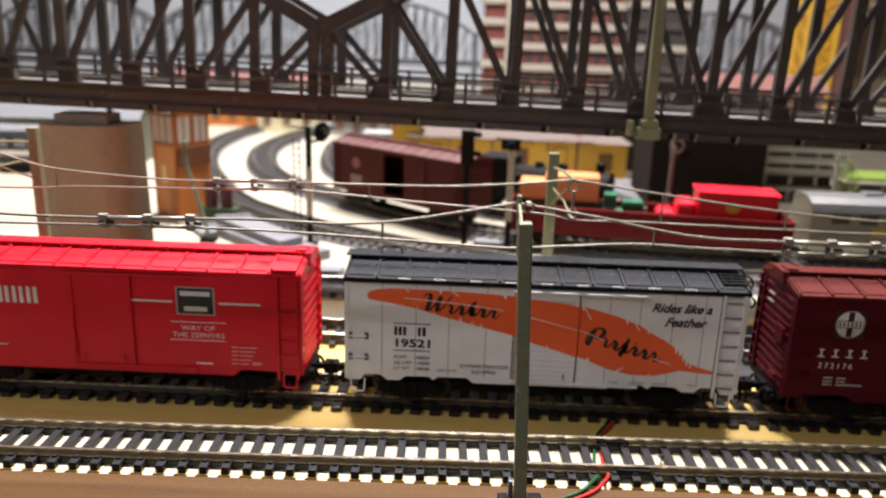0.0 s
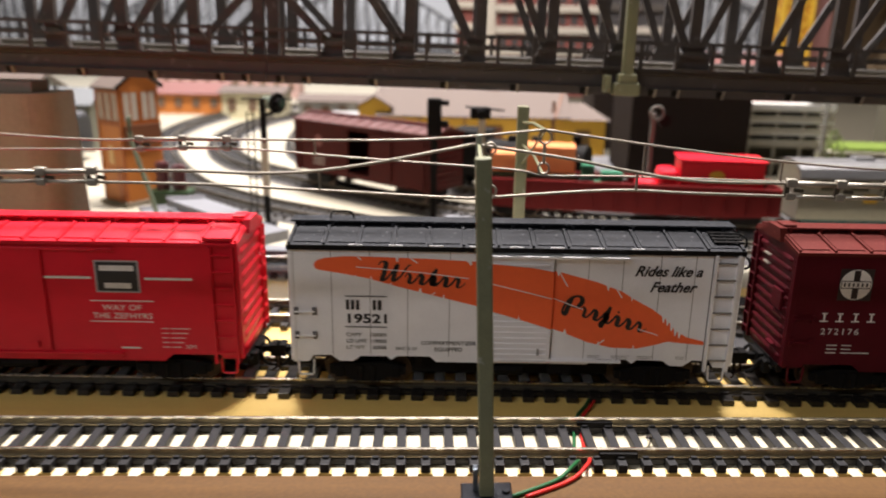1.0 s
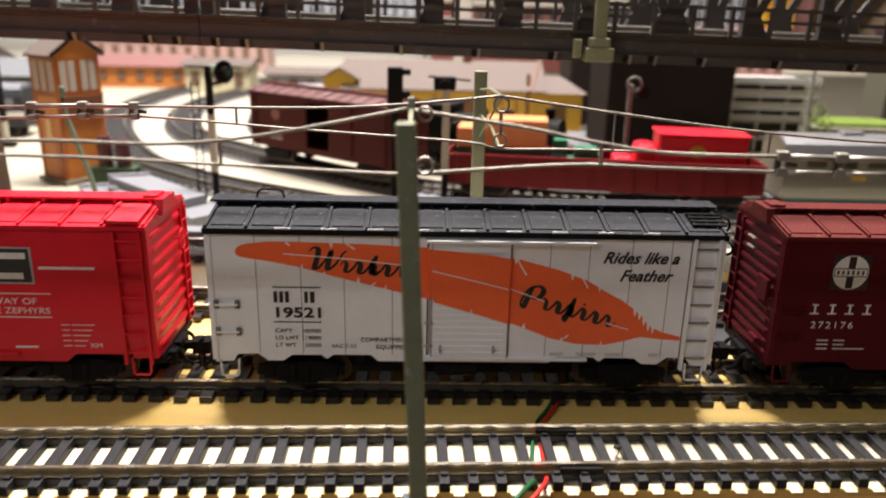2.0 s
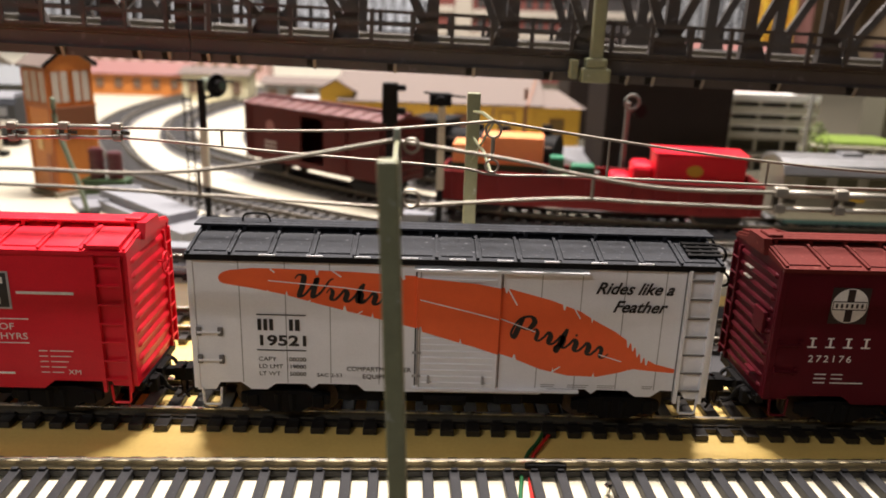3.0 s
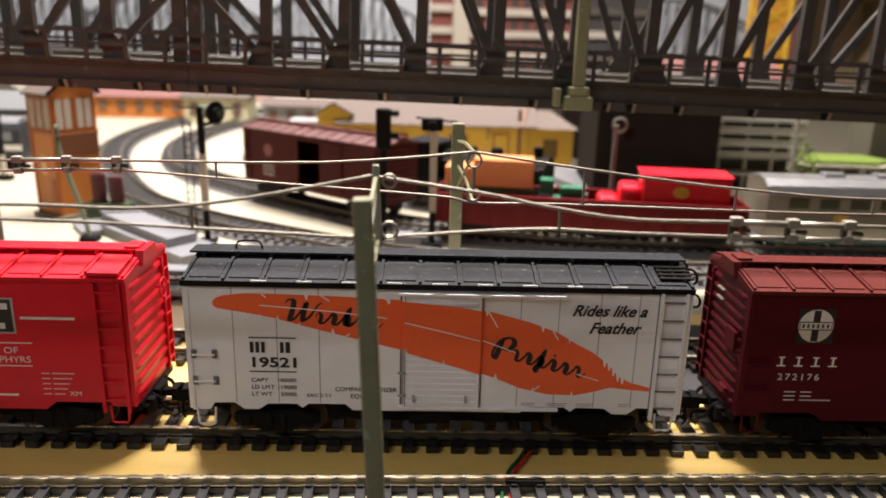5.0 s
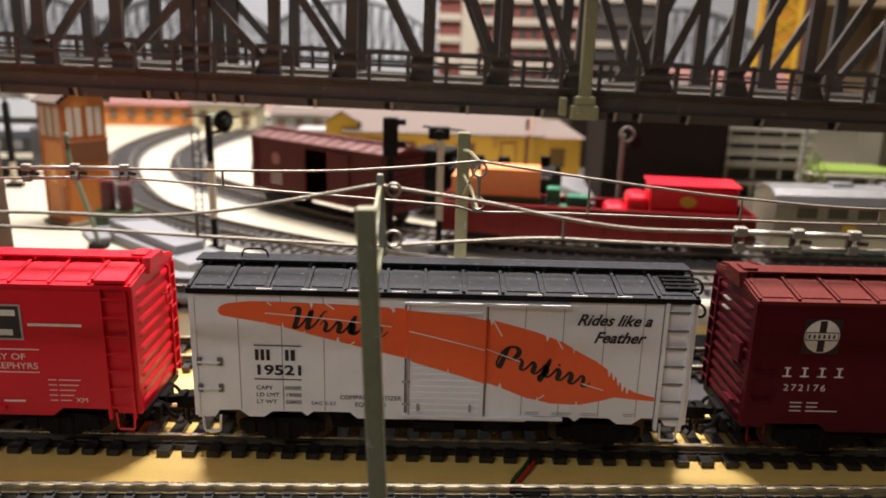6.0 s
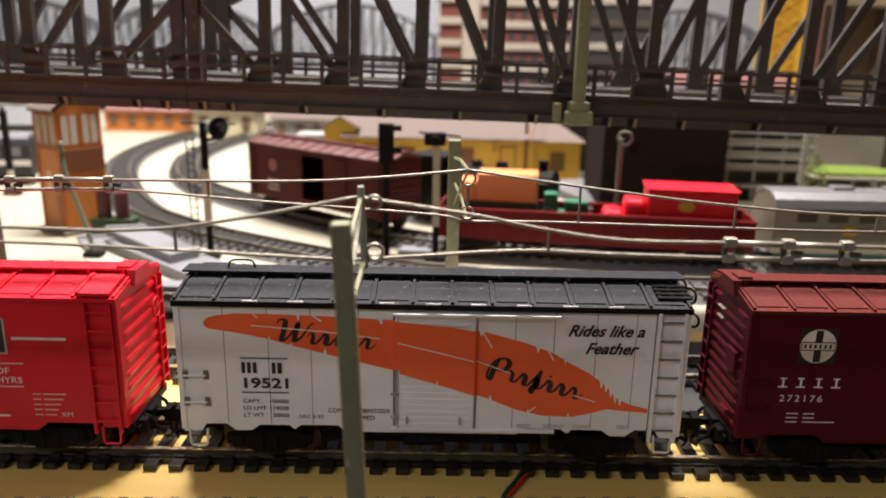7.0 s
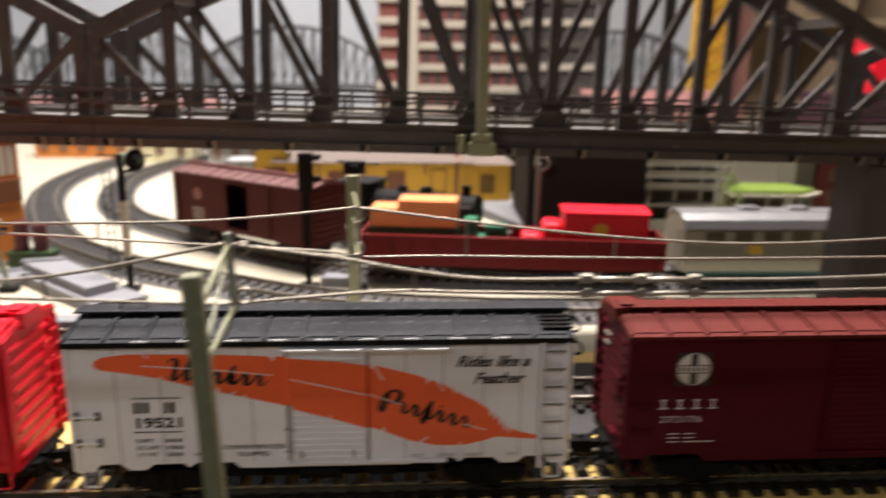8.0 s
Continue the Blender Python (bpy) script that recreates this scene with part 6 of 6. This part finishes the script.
# ---- the far side of the layout, seen through the truss ----
def far_building():
    b = thing("office_block", "cream and brick-red multi-storey model building", "model house", pose(0.002, 1.15, 0) @ Matrix.Diagonal((1.22, 1.22, 1.22, 1)))
    cream = material("cream_plaster", (0.34, 0.31, 0.26), 0.7, var=0.08)
    brick = material("brick_red_plastic", (0.13, 0.032, 0.024), 0.7, var=0.15)
    part("core", box(nb(), 0.050, 0.195, 0.006, 0.090, 0.0, 0.225), brick, b)
    part("stair_tower", box(nb(), -0.006, 0.026, 0.002, 0.060, 0.0, 0.245, 0.001), brick, b, "brick-red stair tower")
    part("corner_column", box(nb(), 0.026, 0.050, -0.004, 0.060, 0.0, 0.250, 0.001), cream, b, "plain cream corner column")
    for k in range(7):
        z = 0.030 + k * 0.030
        part("balcony_band", box(nb(), 0.051, 0.200, 0.0, 0.094, z, z + 0.010, 0.001), cream, b)
        part("tower_band", box(nb(), -0.010, 0.025, -0.004, 0.062, z + 0.004, z + 0.014, 0.001), cream, b)
        for i in range(8):
            x = 0.058 + i * 0.017
            part("window", box(nb(), x, x + 0.009, 0.0048, 0.0062, z + 0.013, z + 0.027), M_DARKLOGO, b)
    c = thing("office_block", "dark glass-fronted model building with pale bands", "model house", pose(0.245, 1.17, 0) @ Matrix.Diagonal((1.2, 1.2, 1.2, 1)))
    grey = material("grey_glass_plastic", (0.045, 0.042, 0.042), 0.3, var=0.2)
    part("core", box(nb(), 0.0, 0.115, 0.004, 0.09, 0.0, 0.20), grey, c)
    for k in range(6):
        part("floor_band", box(nb(), -0.003, 0.118, 0.0, 0.094, 0.030 + k * 0.032, 0.040 + k * 0.032, 0.0008), M_PIERD if k % 2 else cream, c)


def lattice_tower():
    t = thing("lattice_tower", "yellow lattice tower of a model crane", "model crane", pose(0.6900, 1.400, 0) @ Matrix.Diagonal((1.6, 1.6, 1.5, 1)))
    a = 0.0185
    for sx in (-1, 1):
        for sy in (-1, 1):
            part("leg", box(nb(), sx * a - 0.0020, sx * a + 0.0020, sy * a - 0.0020, sy * a + 0.0020, 0.0, 0.30), M_YELLOW, t)
    for k in range(10):
        z = 0.012 + k * 0.028
        for s in (-1, 1):
            part("brace", bar(nb(), (-a, s * a, z), (a, s * a, z + 0.028), 0.0022, 0.0012), M_YELLOW, t)
            part("brace", bar(nb(), (a, s * a, z), (-a, s * a, z + 0.028), 0.0022, 0.0012), M_YELLOW, t)
            part("brace", bar(nb(), (s * a, -a, z), (s * a, a, z + 0.028), 0.0022, 0.0012, (1, 0, 0)), M_YELLOW, t)
    part("panel", box(nb(), -a + 0.001, a - 0.001, -a + 0.002, a - 0.002, 0.0, 0.30), material("amber_panel", (0.40, 0.19, 0.012), 0.6), t)


def arch_bridge():
    b = thing("arch_bridge", "grey-blue model bowstring arch bridge in the distance", "bridge", pose(0, 1.5, 0))
    m = material("grey_blue_bridge_plastic", (0.075, 0.08, 0.09), 0.6, var=0.08)
    S, base, rise = 0.364, 0.074, 0.121
    for span in range(-3, 3):
        x0 = -0.3820 + span * S
        for y in (0.0, 0.05):
            def z(u):
                return base + 0.056 + (rise - 0.056) * (1 - (2 * u - 1) ** 2)
            for k in range(16):
                u, v = k / 16, (k + 1) / 16
                part("arch_rib", bar(nb(), (x0 + S * u, y, z(u)), (x0 + S * v, y, z(v)), 0.0072, 0.006), m, b)
                if k:
                    part("hanger", bar(nb(), (x0 + S * u, y, base), (x0 + S * u, y, z(u)), 0.0036, 0.0030), m, b)
                    part("hanger_stay", bar(nb(), (x0 + S * u, y, base), (x0 + S * v, y, z(v)), 0.0019, 0.0019), m, b)
            part("end_post", bar(nb(), (x0, y, 0.0), (x0, y, z(0)), 0.012, 0.010), m, b)
        part("deck", box(nb(), x0, x0 + S, -0.004, 0.054, base - 0.012, base), m, b)


far_building()
lattice_tower()
arch_bridge()


M_DULLGLASS = material("dull_brown_window", (0.17, 0.12, 0.085), 0.3, var=0.1)


def low_house(label, x, y, w, d, h, rise, wall, roof, turn=0, ridge="x"):
    t = thing("model_house", label, "model house", pose(x, y, 0, 0, 0, turn))
    gable_house(t, -w / 2, w / 2, 0.0, d, 0.0, h, rise, wall, roof, 0.004, ridge)
    n = max(2, int(w / 0.022))
    for i in range(n):
        cx = -w / 2 + w * (i + 0.5) / n
        pane(t, cx - 0.004, cx + 0.004, -0.0004, h * 0.35, h * 0.75, M_BRNTRIM, M_DULLGLASS)
    return t


M_PINKROOF = material("dusty_pink_roof", (0.24, 0.11, 0.10), 0.7, var=0.1)
low_house("orange-brown model house with a dusty pink roof", -0.385, 0.80, 0.120, 0.06, 0.028, 0.012, M_ORWOOD, M_PINKROOF)
low_house("cream model building with a flat cream gable", -0.272, 0.75, 0.080, 0.05, 0.034, 0.006, material("cream_wall_plastic", (0.60, 0.55, 0.36), 0.6), M_ROOFPINK)
low_house("grey model shed behind the inner loop", -0.165, 0.74, 0.090, 0.05, 0.026, 0.006, material("grey_shed_plastic", (0.30, 0.30, 0.29), 0.7), M_ROOFPINK)
low_house("long red-roofed model warehouse by the arch bridge", -0.420, 1.05, 0.30, 0.06, 0.050, 0.012, material("pale_pink_wall", (0.45, 0.30, 0.27), 0.7), M_PINKROOF)
low_house("pink-roofed model shop row behind the tower", 0.440, 1.00, 0.22, 0.07, 0.062, 0.022, material("rose_wall", (0.45, 0.25, 0.22), 0.7), M_PINKROOF)
low_house("long grey model shed beyond the orange tower", -0.520, 0.52, 0.16, 0.08, 0.050, 0.016, material("steel_grey_wall", (0.24, 0.24, 0.23), 0.6), M_ROOFPINK)

low_house("olive-grey model engine shed behind the signal tower", -0.432, 0.470, 0.150, 0.05, 0.045, 0.012, material("olive_grey_wall", (0.15, 0.15, 0.11), 0.7), material("blue_grey_roof", (0.17, 0.18, 0.19), 0.6), 4)
target_signal("thin black signal post by the signal tower", -0.3360, 0.3760, 0.020, 0.0700, (M_CREAMP, M_BLACKP), "plain")


def yard_coach():
    c = thing("yard_coach", "black and grey model coach with a pale stripe", "model railcar", pose(-0.405, 0.425, 0, 0, 0, 4))
    dark = material("blue_black_plastic", (0.016, 0.018, 0.024), 0.4, var=0.2)
    part("body", slab(nb(), [(-0.015, 0.009), (0.015, 0.009), (0.0155, 0.034), (0.011, 0.0395), (-0.011, 0.0395), (-0.0155, 0.034)], "x", -0.064, 0.064), dark, c)
    part("roof", slab(nb(), [(-0.0125, 0.0390), (0.0125, 0.0390), (0.008, 0.0425), (-0.008, 0.0425)], "x", -0.062, 0.062), M_STONE, c, "grey roof")
    part("stripe", box(nb(), -0.064, 0.064, -0.0160, -0.0152, 0.0170, 0.0215), M_WHITE, c, "pale stripe")
    for i in range(7):
        part("window", box(nb(), -0.055 + i * 0.017, -0.045 + i * 0.017, -0.0161, -0.0152, 0.0250, 0.0320), M_STONE, c)
    small_trucks(c, 0.064, 0.0)


def grey_post():
    p = thing("lamp_post", "slender grey model lamp post before the garage", "lamp post", pose(0.2600, 0.3260, 0.001))
    m = material("pale_grey_post", (0.30, 0.30, 0.27), 0.5, var=0.15)
    part("foot", box(nb(), -0.004, 0.004, -0.004, 0.004, 0.0, 0.003, 0.0006), m, p)
    part("shaft", rod(nb(), (0, 0, 0.003), (0, 0, 0.072), 0.0017, 10, 0.0012), m, p)
    part("arm", tube(nb(), smooth_path([(0, 0, 0.070), (0.003, 0, 0.075), (0.009, 0, 0.0765)], 5), 0.0007, 6), m, p)
    part("lamp_head", box(nb(), 0.007, 0.014, -0.002, 0.002, 0.0748, 0.0772, 0.0006), m, p)


def small_tree(x, y, h):
    t = thing("model_tree", "small olive-green model tree in front of the garage", "model tree", pose(x, y, 0.001))
    part("trunk", rod(nb(), (0, 0, 0), (0, 0, h * 0.6), 0.0014, 8, 0.0006), M_BRNTRIM, t)
    bm = nb()
    rnd = random.Random(5)
    for k in range(260):
        a, u = rnd.uniform(0, 2 * math.pi), rnd.random() ** 0.5
        z = h * rnd.uniform(0.28, 1.0)
        rr = 0.011 * u * math.sin(math.pi * min(0.97, max(0.12, (z / h - 0.18) / 0.85)))
        c = Vector((rr * math.cos(a), rr * math.sin(a), z))
        d = Vector((rnd.uniform(-1, 1), rnd.uniform(-1, 1), rnd.uniform(-0.6, 1))).normalized()
        e = d.orthogonal().normalized()
        v = [bm.verts.new(c + q) for q in (d * 0.0016, e * 0.0010, -d * 0.0016, -e * 0.0010)]
        bm.faces.new(v)
    part("crown", bm, material("olive_foliage", (0.075, 0.095, 0.022), 0.9, var=0.4, scale=300), t)


yard_coach()
grey_post()
small_tree(0.2820, 0.352, 0.046)


def brick_house():
    h = thing("model_house", "narrow dark brick-red model house beyond the pavilion", "model house", pose(0.4160, 0.425, 0))
    brick = material("dark_brick_plastic", (0.15, 0.022, 0.018), 0.6, var=0.2, scale=200)
    part("wall", box(nb(), -0.021, 0.021, 0.0, 0.048, 0.0, 0.048, 0.0005), brick, h)
    part("roof", box(nb(), -0.0225, 0.0225, -0.0015, 0.0495, 0.048, 0.0505, 0.0005), M_BRNTRIM, h)
    for x in (-0.012, 0.004):
        for z in (0.010, 0.030):
            pane(h, x, x + 0.008, -0.0004, z, z + 0.011, M_BRNTRIM, M_DULLGLASS)


brick_house()


def glass_kiosk():
    k = thing("glass_kiosk", "greenish glass box kiosk on a green plot", "model house", pose(-0.1160, 0.500, 0))
    part("plot", box(nb(), -0.026, 0.024, -0.006, 0.034, 0.0, 0.0025), material("dull_green_flock", (0.13, 0.24, 0.15), 0.95, var=0.3, bump=0.5), k)
    part("box", box(nb(), -0.018, 0.016, 0.002, 0.028, 0.0025, 0.034, 0.0008), material("milky_green_glass", (0.42, 0.50, 0.46), 0.25, var=0.1), k)
    part("roof", box(nb(), -0.020, 0.018, 0.0, 0.030, 0.034, 0.0365, 0.0005), material("grey_roof", (0.33, 0.33, 0.33), 0.6), k)
    bm = nb()
    for x in (-0.018, -0.007, 0.005, 0.016):
        box(bm, x - 0.0006, x + 0.0006, 0.0010, 0.0022, 0.0025, 0.034)
    part("mullion", bm, M_BRNTRIM, k)


glass_kiosk()


def bent_pole():
    p = thing("bent_pole", "bent grey-green metal pole by the signal tower", "pole", pose(-0.1975, 0.2080, 0))
    part("shaft", tube(nb(), smooth_path([(0, 0, 0.002), (-0.003, 0, 0.018), (-0.0085, 0, 0.038), (-0.0120, 0, 0.052), (-0.0122, 0, 0.066)], 6), 0.0014, 8), material("grey_green_pole_paint", (0.15, 0.19, 0.13), 0.5, var=0.2), p, smooth=True)
    part("foot", box(nb(), -0.005, 0.005, -0.004, 0.004, 0.0, 0.003, 0.0006), M_BLACKP, p)


bent_pole()


# ---- loose things by the tracks ----
for lab, pts, z0, z1 in (
    ("grey plastic platform slab lying on another slab", [(-0.200, 0.231), (-0.178, 0.237), (-0.131, 0.190), (-0.142, 0.176)], 0.006, 0.011),
    ("long grey plastic platform slab under the upper slab", [(-0.196, 0.221), (-0.168, 0.228), (-0.112, 0.180), (-0.130, 0.160)], 0.0, 0.006),
    ("small grey plastic platform slab between the signals", [(-0.023, 0.2125), (-0.006, 0.2115), (-0.002, 0.2190), (-0.020, 0.2270)], 0.0, 0.005),
    ("long grey plastic platform slab behind the boxcars", [(-0.262, 0.146), (-0.100, 0.138), (-0.098, 0.149), (-0.260, 0.158)], 0.0, 0.005),
    ("narrow grey plastic platform slab behind the boxcars", [(-0.235, 0.116), (-0.092, 0.112), (-0.090, 0.123), (-0.233, 0.128)], 0.0, 0.003),
    ("thin grey plastic platform slab beside the pole", [(-0.220, 0.236), (-0.204, 0.243), (-0.190, 0.224), (-0.206, 0.216)], 0.0, 0.003),
):
    s = thing("platform_slab", lab, "platform slab", group="platform slabs")
    part("slab", slab(nb(), pts, "z", z0, z1), M_STONE, s)
    part("kerb", slab(nb(), [(x, y + 0.002) for x, y in pts[:2]] + [(x, y - 0.002) for x, y in pts[:2]][::-1], "z", z1, z1 + 0.0012), M_STONE, s)

M_BARREL = material("dark_red_barrel", (0.075, 0.010, 0.013), 0.5)
crate = thing("green_crate", "dark green plastic crate beside the signal tower", "crate", pose(-0.2060, 0.2580, 0))
part("crate_body", box(nb(), -0.013, 0.013, -0.006, 0.006, 0.0, 0.010, 0.0008), M_DKGREEN, crate)
part("crate_rim", box(nb(), -0.0138, 0.0138, -0.0068, 0.0068, 0.010, 0.0114, 0.0003), M_DKGREEN, crate)


def barrel(x, y, h=0.018, z=0.0114):
    b = thing("barrel", "dark red plastic barrel standing on the green crate", "barrel", pose(x, y, z), "dark red barrels")
    bm = rod(nb(), (0, 0, 0), (0, 0, h), 0.0042, 18)
    for k in (0.05, 0.35, 0.65, 0.95):
        rod(bm, (0, 0, h * k - 0.0006), (0, 0, h * k + 0.0006), 0.0046, 18)
    part("drum", bm, M_BARREL, b)
    part("lid", rod(nb(), (0, 0, h), (0, 0, h + 0.0008), 0.0034, 16), M_BARREL, b)


barrel(-0.2115, 0.2580)
barrel(-0.2005, 0.2580, 0.016)


def junk(name, label, category, x, y, mat, shape):
    j = thing(name, label, category, pose(x, y, 0, 0, 0, random.uniform(-30, 30)))
    for dims in shape:
        part("piece", box(nb(), *dims, 0.0008), mat, j)


junk("toy_truck", "small yellow plastic truck beside the train", "toy truck", 0.2530, 0.3050, M_YELLOW, ((-0.014, 0.014, -0.006, 0.006, 0.0, 0.008), (-0.002, 0.010, -0.005, 0.005, 0.008, 0.014)))
junk("toy_box", "flat black plastic box beside the outer loop", "toy part", 0.1270, 0.2370, M_BLACKP, ((-0.015, 0.015, -0.005, 0.005, 0.0, 0.005), (-0.006, 0.006, -0.003, 0.003, 0.005, 0.007)))
junk("toy_block", "small red plastic block on the table", "toy part", 0.1560, 0.2345, M_RED, ((-0.007, 0.007, -0.003, 0.003, 0.0, 0.004), (-0.004, 0.004, -0.002, 0.002, 0.004, 0.005)))
junk("toy_block", "small green plastic block on the table", "toy part", 0.2285, 0.3190, M_GREEN, ((-0.006, 0.006, -0.003, 0.003, 0.0, 0.005), (-0.003, 0.003, -0.002, 0.002, 0.005, 0.006)))
M_CHROME = bpy.data.materials["chrome_lamp"]
junk("toy_part", "shiny silver metal fitting on the table", "toy part", 0.1020, 0.2960, M_CHROME, ((-0.006, 0.006, -0.004, 0.004, 0.0, 0.008), (-0.003, 0.003, -0.003, 0.003, 0.008, 0.011)))
junk("toy_part", "shiny silver metal wheel set on the table", "toy part", 0.1200, 0.2980, M_CHROME, ((-0.005, 0.005, -0.004, 0.004, 0.0, 0.006), (-0.002, 0.002, -0.003, 0.003, 0.006, 0.009)))


nail = thing("track_nail", "bright steel nail head in a tie of the front track", "nail", pose(0.0397, -0.0411, 0.0007))
part("shank", rod(nb(), (0, 0, -0.0007), (0, 0, 0.0022), 0.0005, 8), M_CHROME, nail)
part("head", rod(nb(), (0, 0, 0.0021), (0, 0, 0.0028), 0.0011, 14, 0.0007), M_CHROME, nail)


# ---- right-hand distance ----
def shelf_unit():
    s = thing("shelf_unit", "tan wooden shelf unit beyond the layout", "shelf", pose(0.860, 1.62, 0))
    tan = wood("tan_shelf_wood", (0.36, 0.28, 0.19), (0.28, 0.21, 0.13))
    for x in (0.0, 0.25, 0.62):
        part("upright", box(nb(), x, x + 0.02, 0.0, 0.20, 0.0, 0.75), tan, s)
    for z in (0.0, 0.22, 0.46, 0.73):
        part("board", box(nb(), 0.02, 0.62, 0.0, 0.20, z, z + 0.018), tan, s)
    part("back", box(nb(), 0.0, 0.64, 0.200, 0.206, 0.0, 0.75), tan, s)


shelf_unit()
rb = thing("storage_box", "bright red storage box on a plum box", "box", pose(0.655, 0.82, 0))
part("box_body", box(nb(), 0.014, 0.042, -0.02, 0.05, 0.092, 0.160, 0.002), M_RED, rb)
part("lid", box(nb(), 0.012, 0.044, -0.022, 0.052, 0.160, 0.166, 0.002), M_RED, rb)
lb = thing("storage_box", "dark plum storage box under the red box", "box", pose(0.660, 0.82, 0))
part("box_body", box(nb(), -0.045, 0.045, -0.03, 0.06, 0.0, 0.086, 0.002), material("dark_plum_card", (0.045, 0.012, 0.022), 0.6), lb)
part("lid", box(nb(), -0.047, 0.047, -0.032, 0.062, 0.086, 0.092, 0.001), bpy.data.materials["dark_plum_card"], lb)
pb = thing("storage_box", "brick-red tall box by the yellow tower", "box", pose(0.770, 1.46, 0))
part("box_body", box(nb(), -0.030, 0.030, -0.01, 0.05, 0.0, 0.330, 0.002), M_PINKROOF, pb)
part("lid", box(nb(), -0.032, 0.032, -0.012, 0.052, 0.330, 0.342, 0.002), M_PIER, pb)


# ---- feeder wires over the front track ----
def feeder(label, colour, pts):
    f = thing("feeder_wire", label, "electric wire")
    part("insulation", tube(nb(), smooth_path(pts, 6), 0.00055, 8), material(label.split()[0] + "_wire_pvc", colour, 0.4, var=0.05), f, smooth=True)
    part("copper_end", tube(nb(), [pts[0], (pts[0][0] + 0.0006, pts[0][1] + 0.003, 0.0014)], 0.0003, 6), M_RAIL, f)


feeder("red insulated feeder wire crossing under the front track", (0.55, 0.02, 0.015), [(0.0290, -0.0135, 0.0008), (0.0262, -0.0190, 0.0012), (0.0225, -0.0256, 0.0008), (0.0210, -0.0330, 0.0008), (0.0203, -0.0370, 0.0009), (0.0197, -0.0464, 0.0009), (0.0185, -0.0560, 0.0012), (0.0170, -0.0650, 0.0100), (0.0150, -0.0720, 0.0128), (0.0095, -0.0790, 0.0126), (-0.0020, -0.0860, 0.0126)])
feeder("green insulated feeder wire crossing under the front track", (0.012, 0.10, 0.03), [(0.0268, -0.0135, 0.0008), (0.0245, -0.0190, 0.0012), (0.0211, -0.0245, 0.0008), (0.0186, -0.0330, 0.0008), (0.0180, -0.0370, 0.0009), (0.0167, -0.0464, 0.0009), (0.0165, -0.0560, 0.0012), (0.0140, -0.0660, 0.0100), (0.0110, -0.0730, 0.0128), (0.0060, -0.0790, 0.0126), (-0.0055, -0.0860, 0.0126)])
jn = thing("rail_joiner", "black rail joiners on the front track", "rail joiner")
for x, y in ((0.0245, -0.0339), (0.0280, -0.0516)):
    part("joiner", box(nb(), x - 0.0055, x + 0.0055, y - 0.0011, y + 0.0011, 0.0026, 0.0043, 0.0003), M_BLACKP, jn)
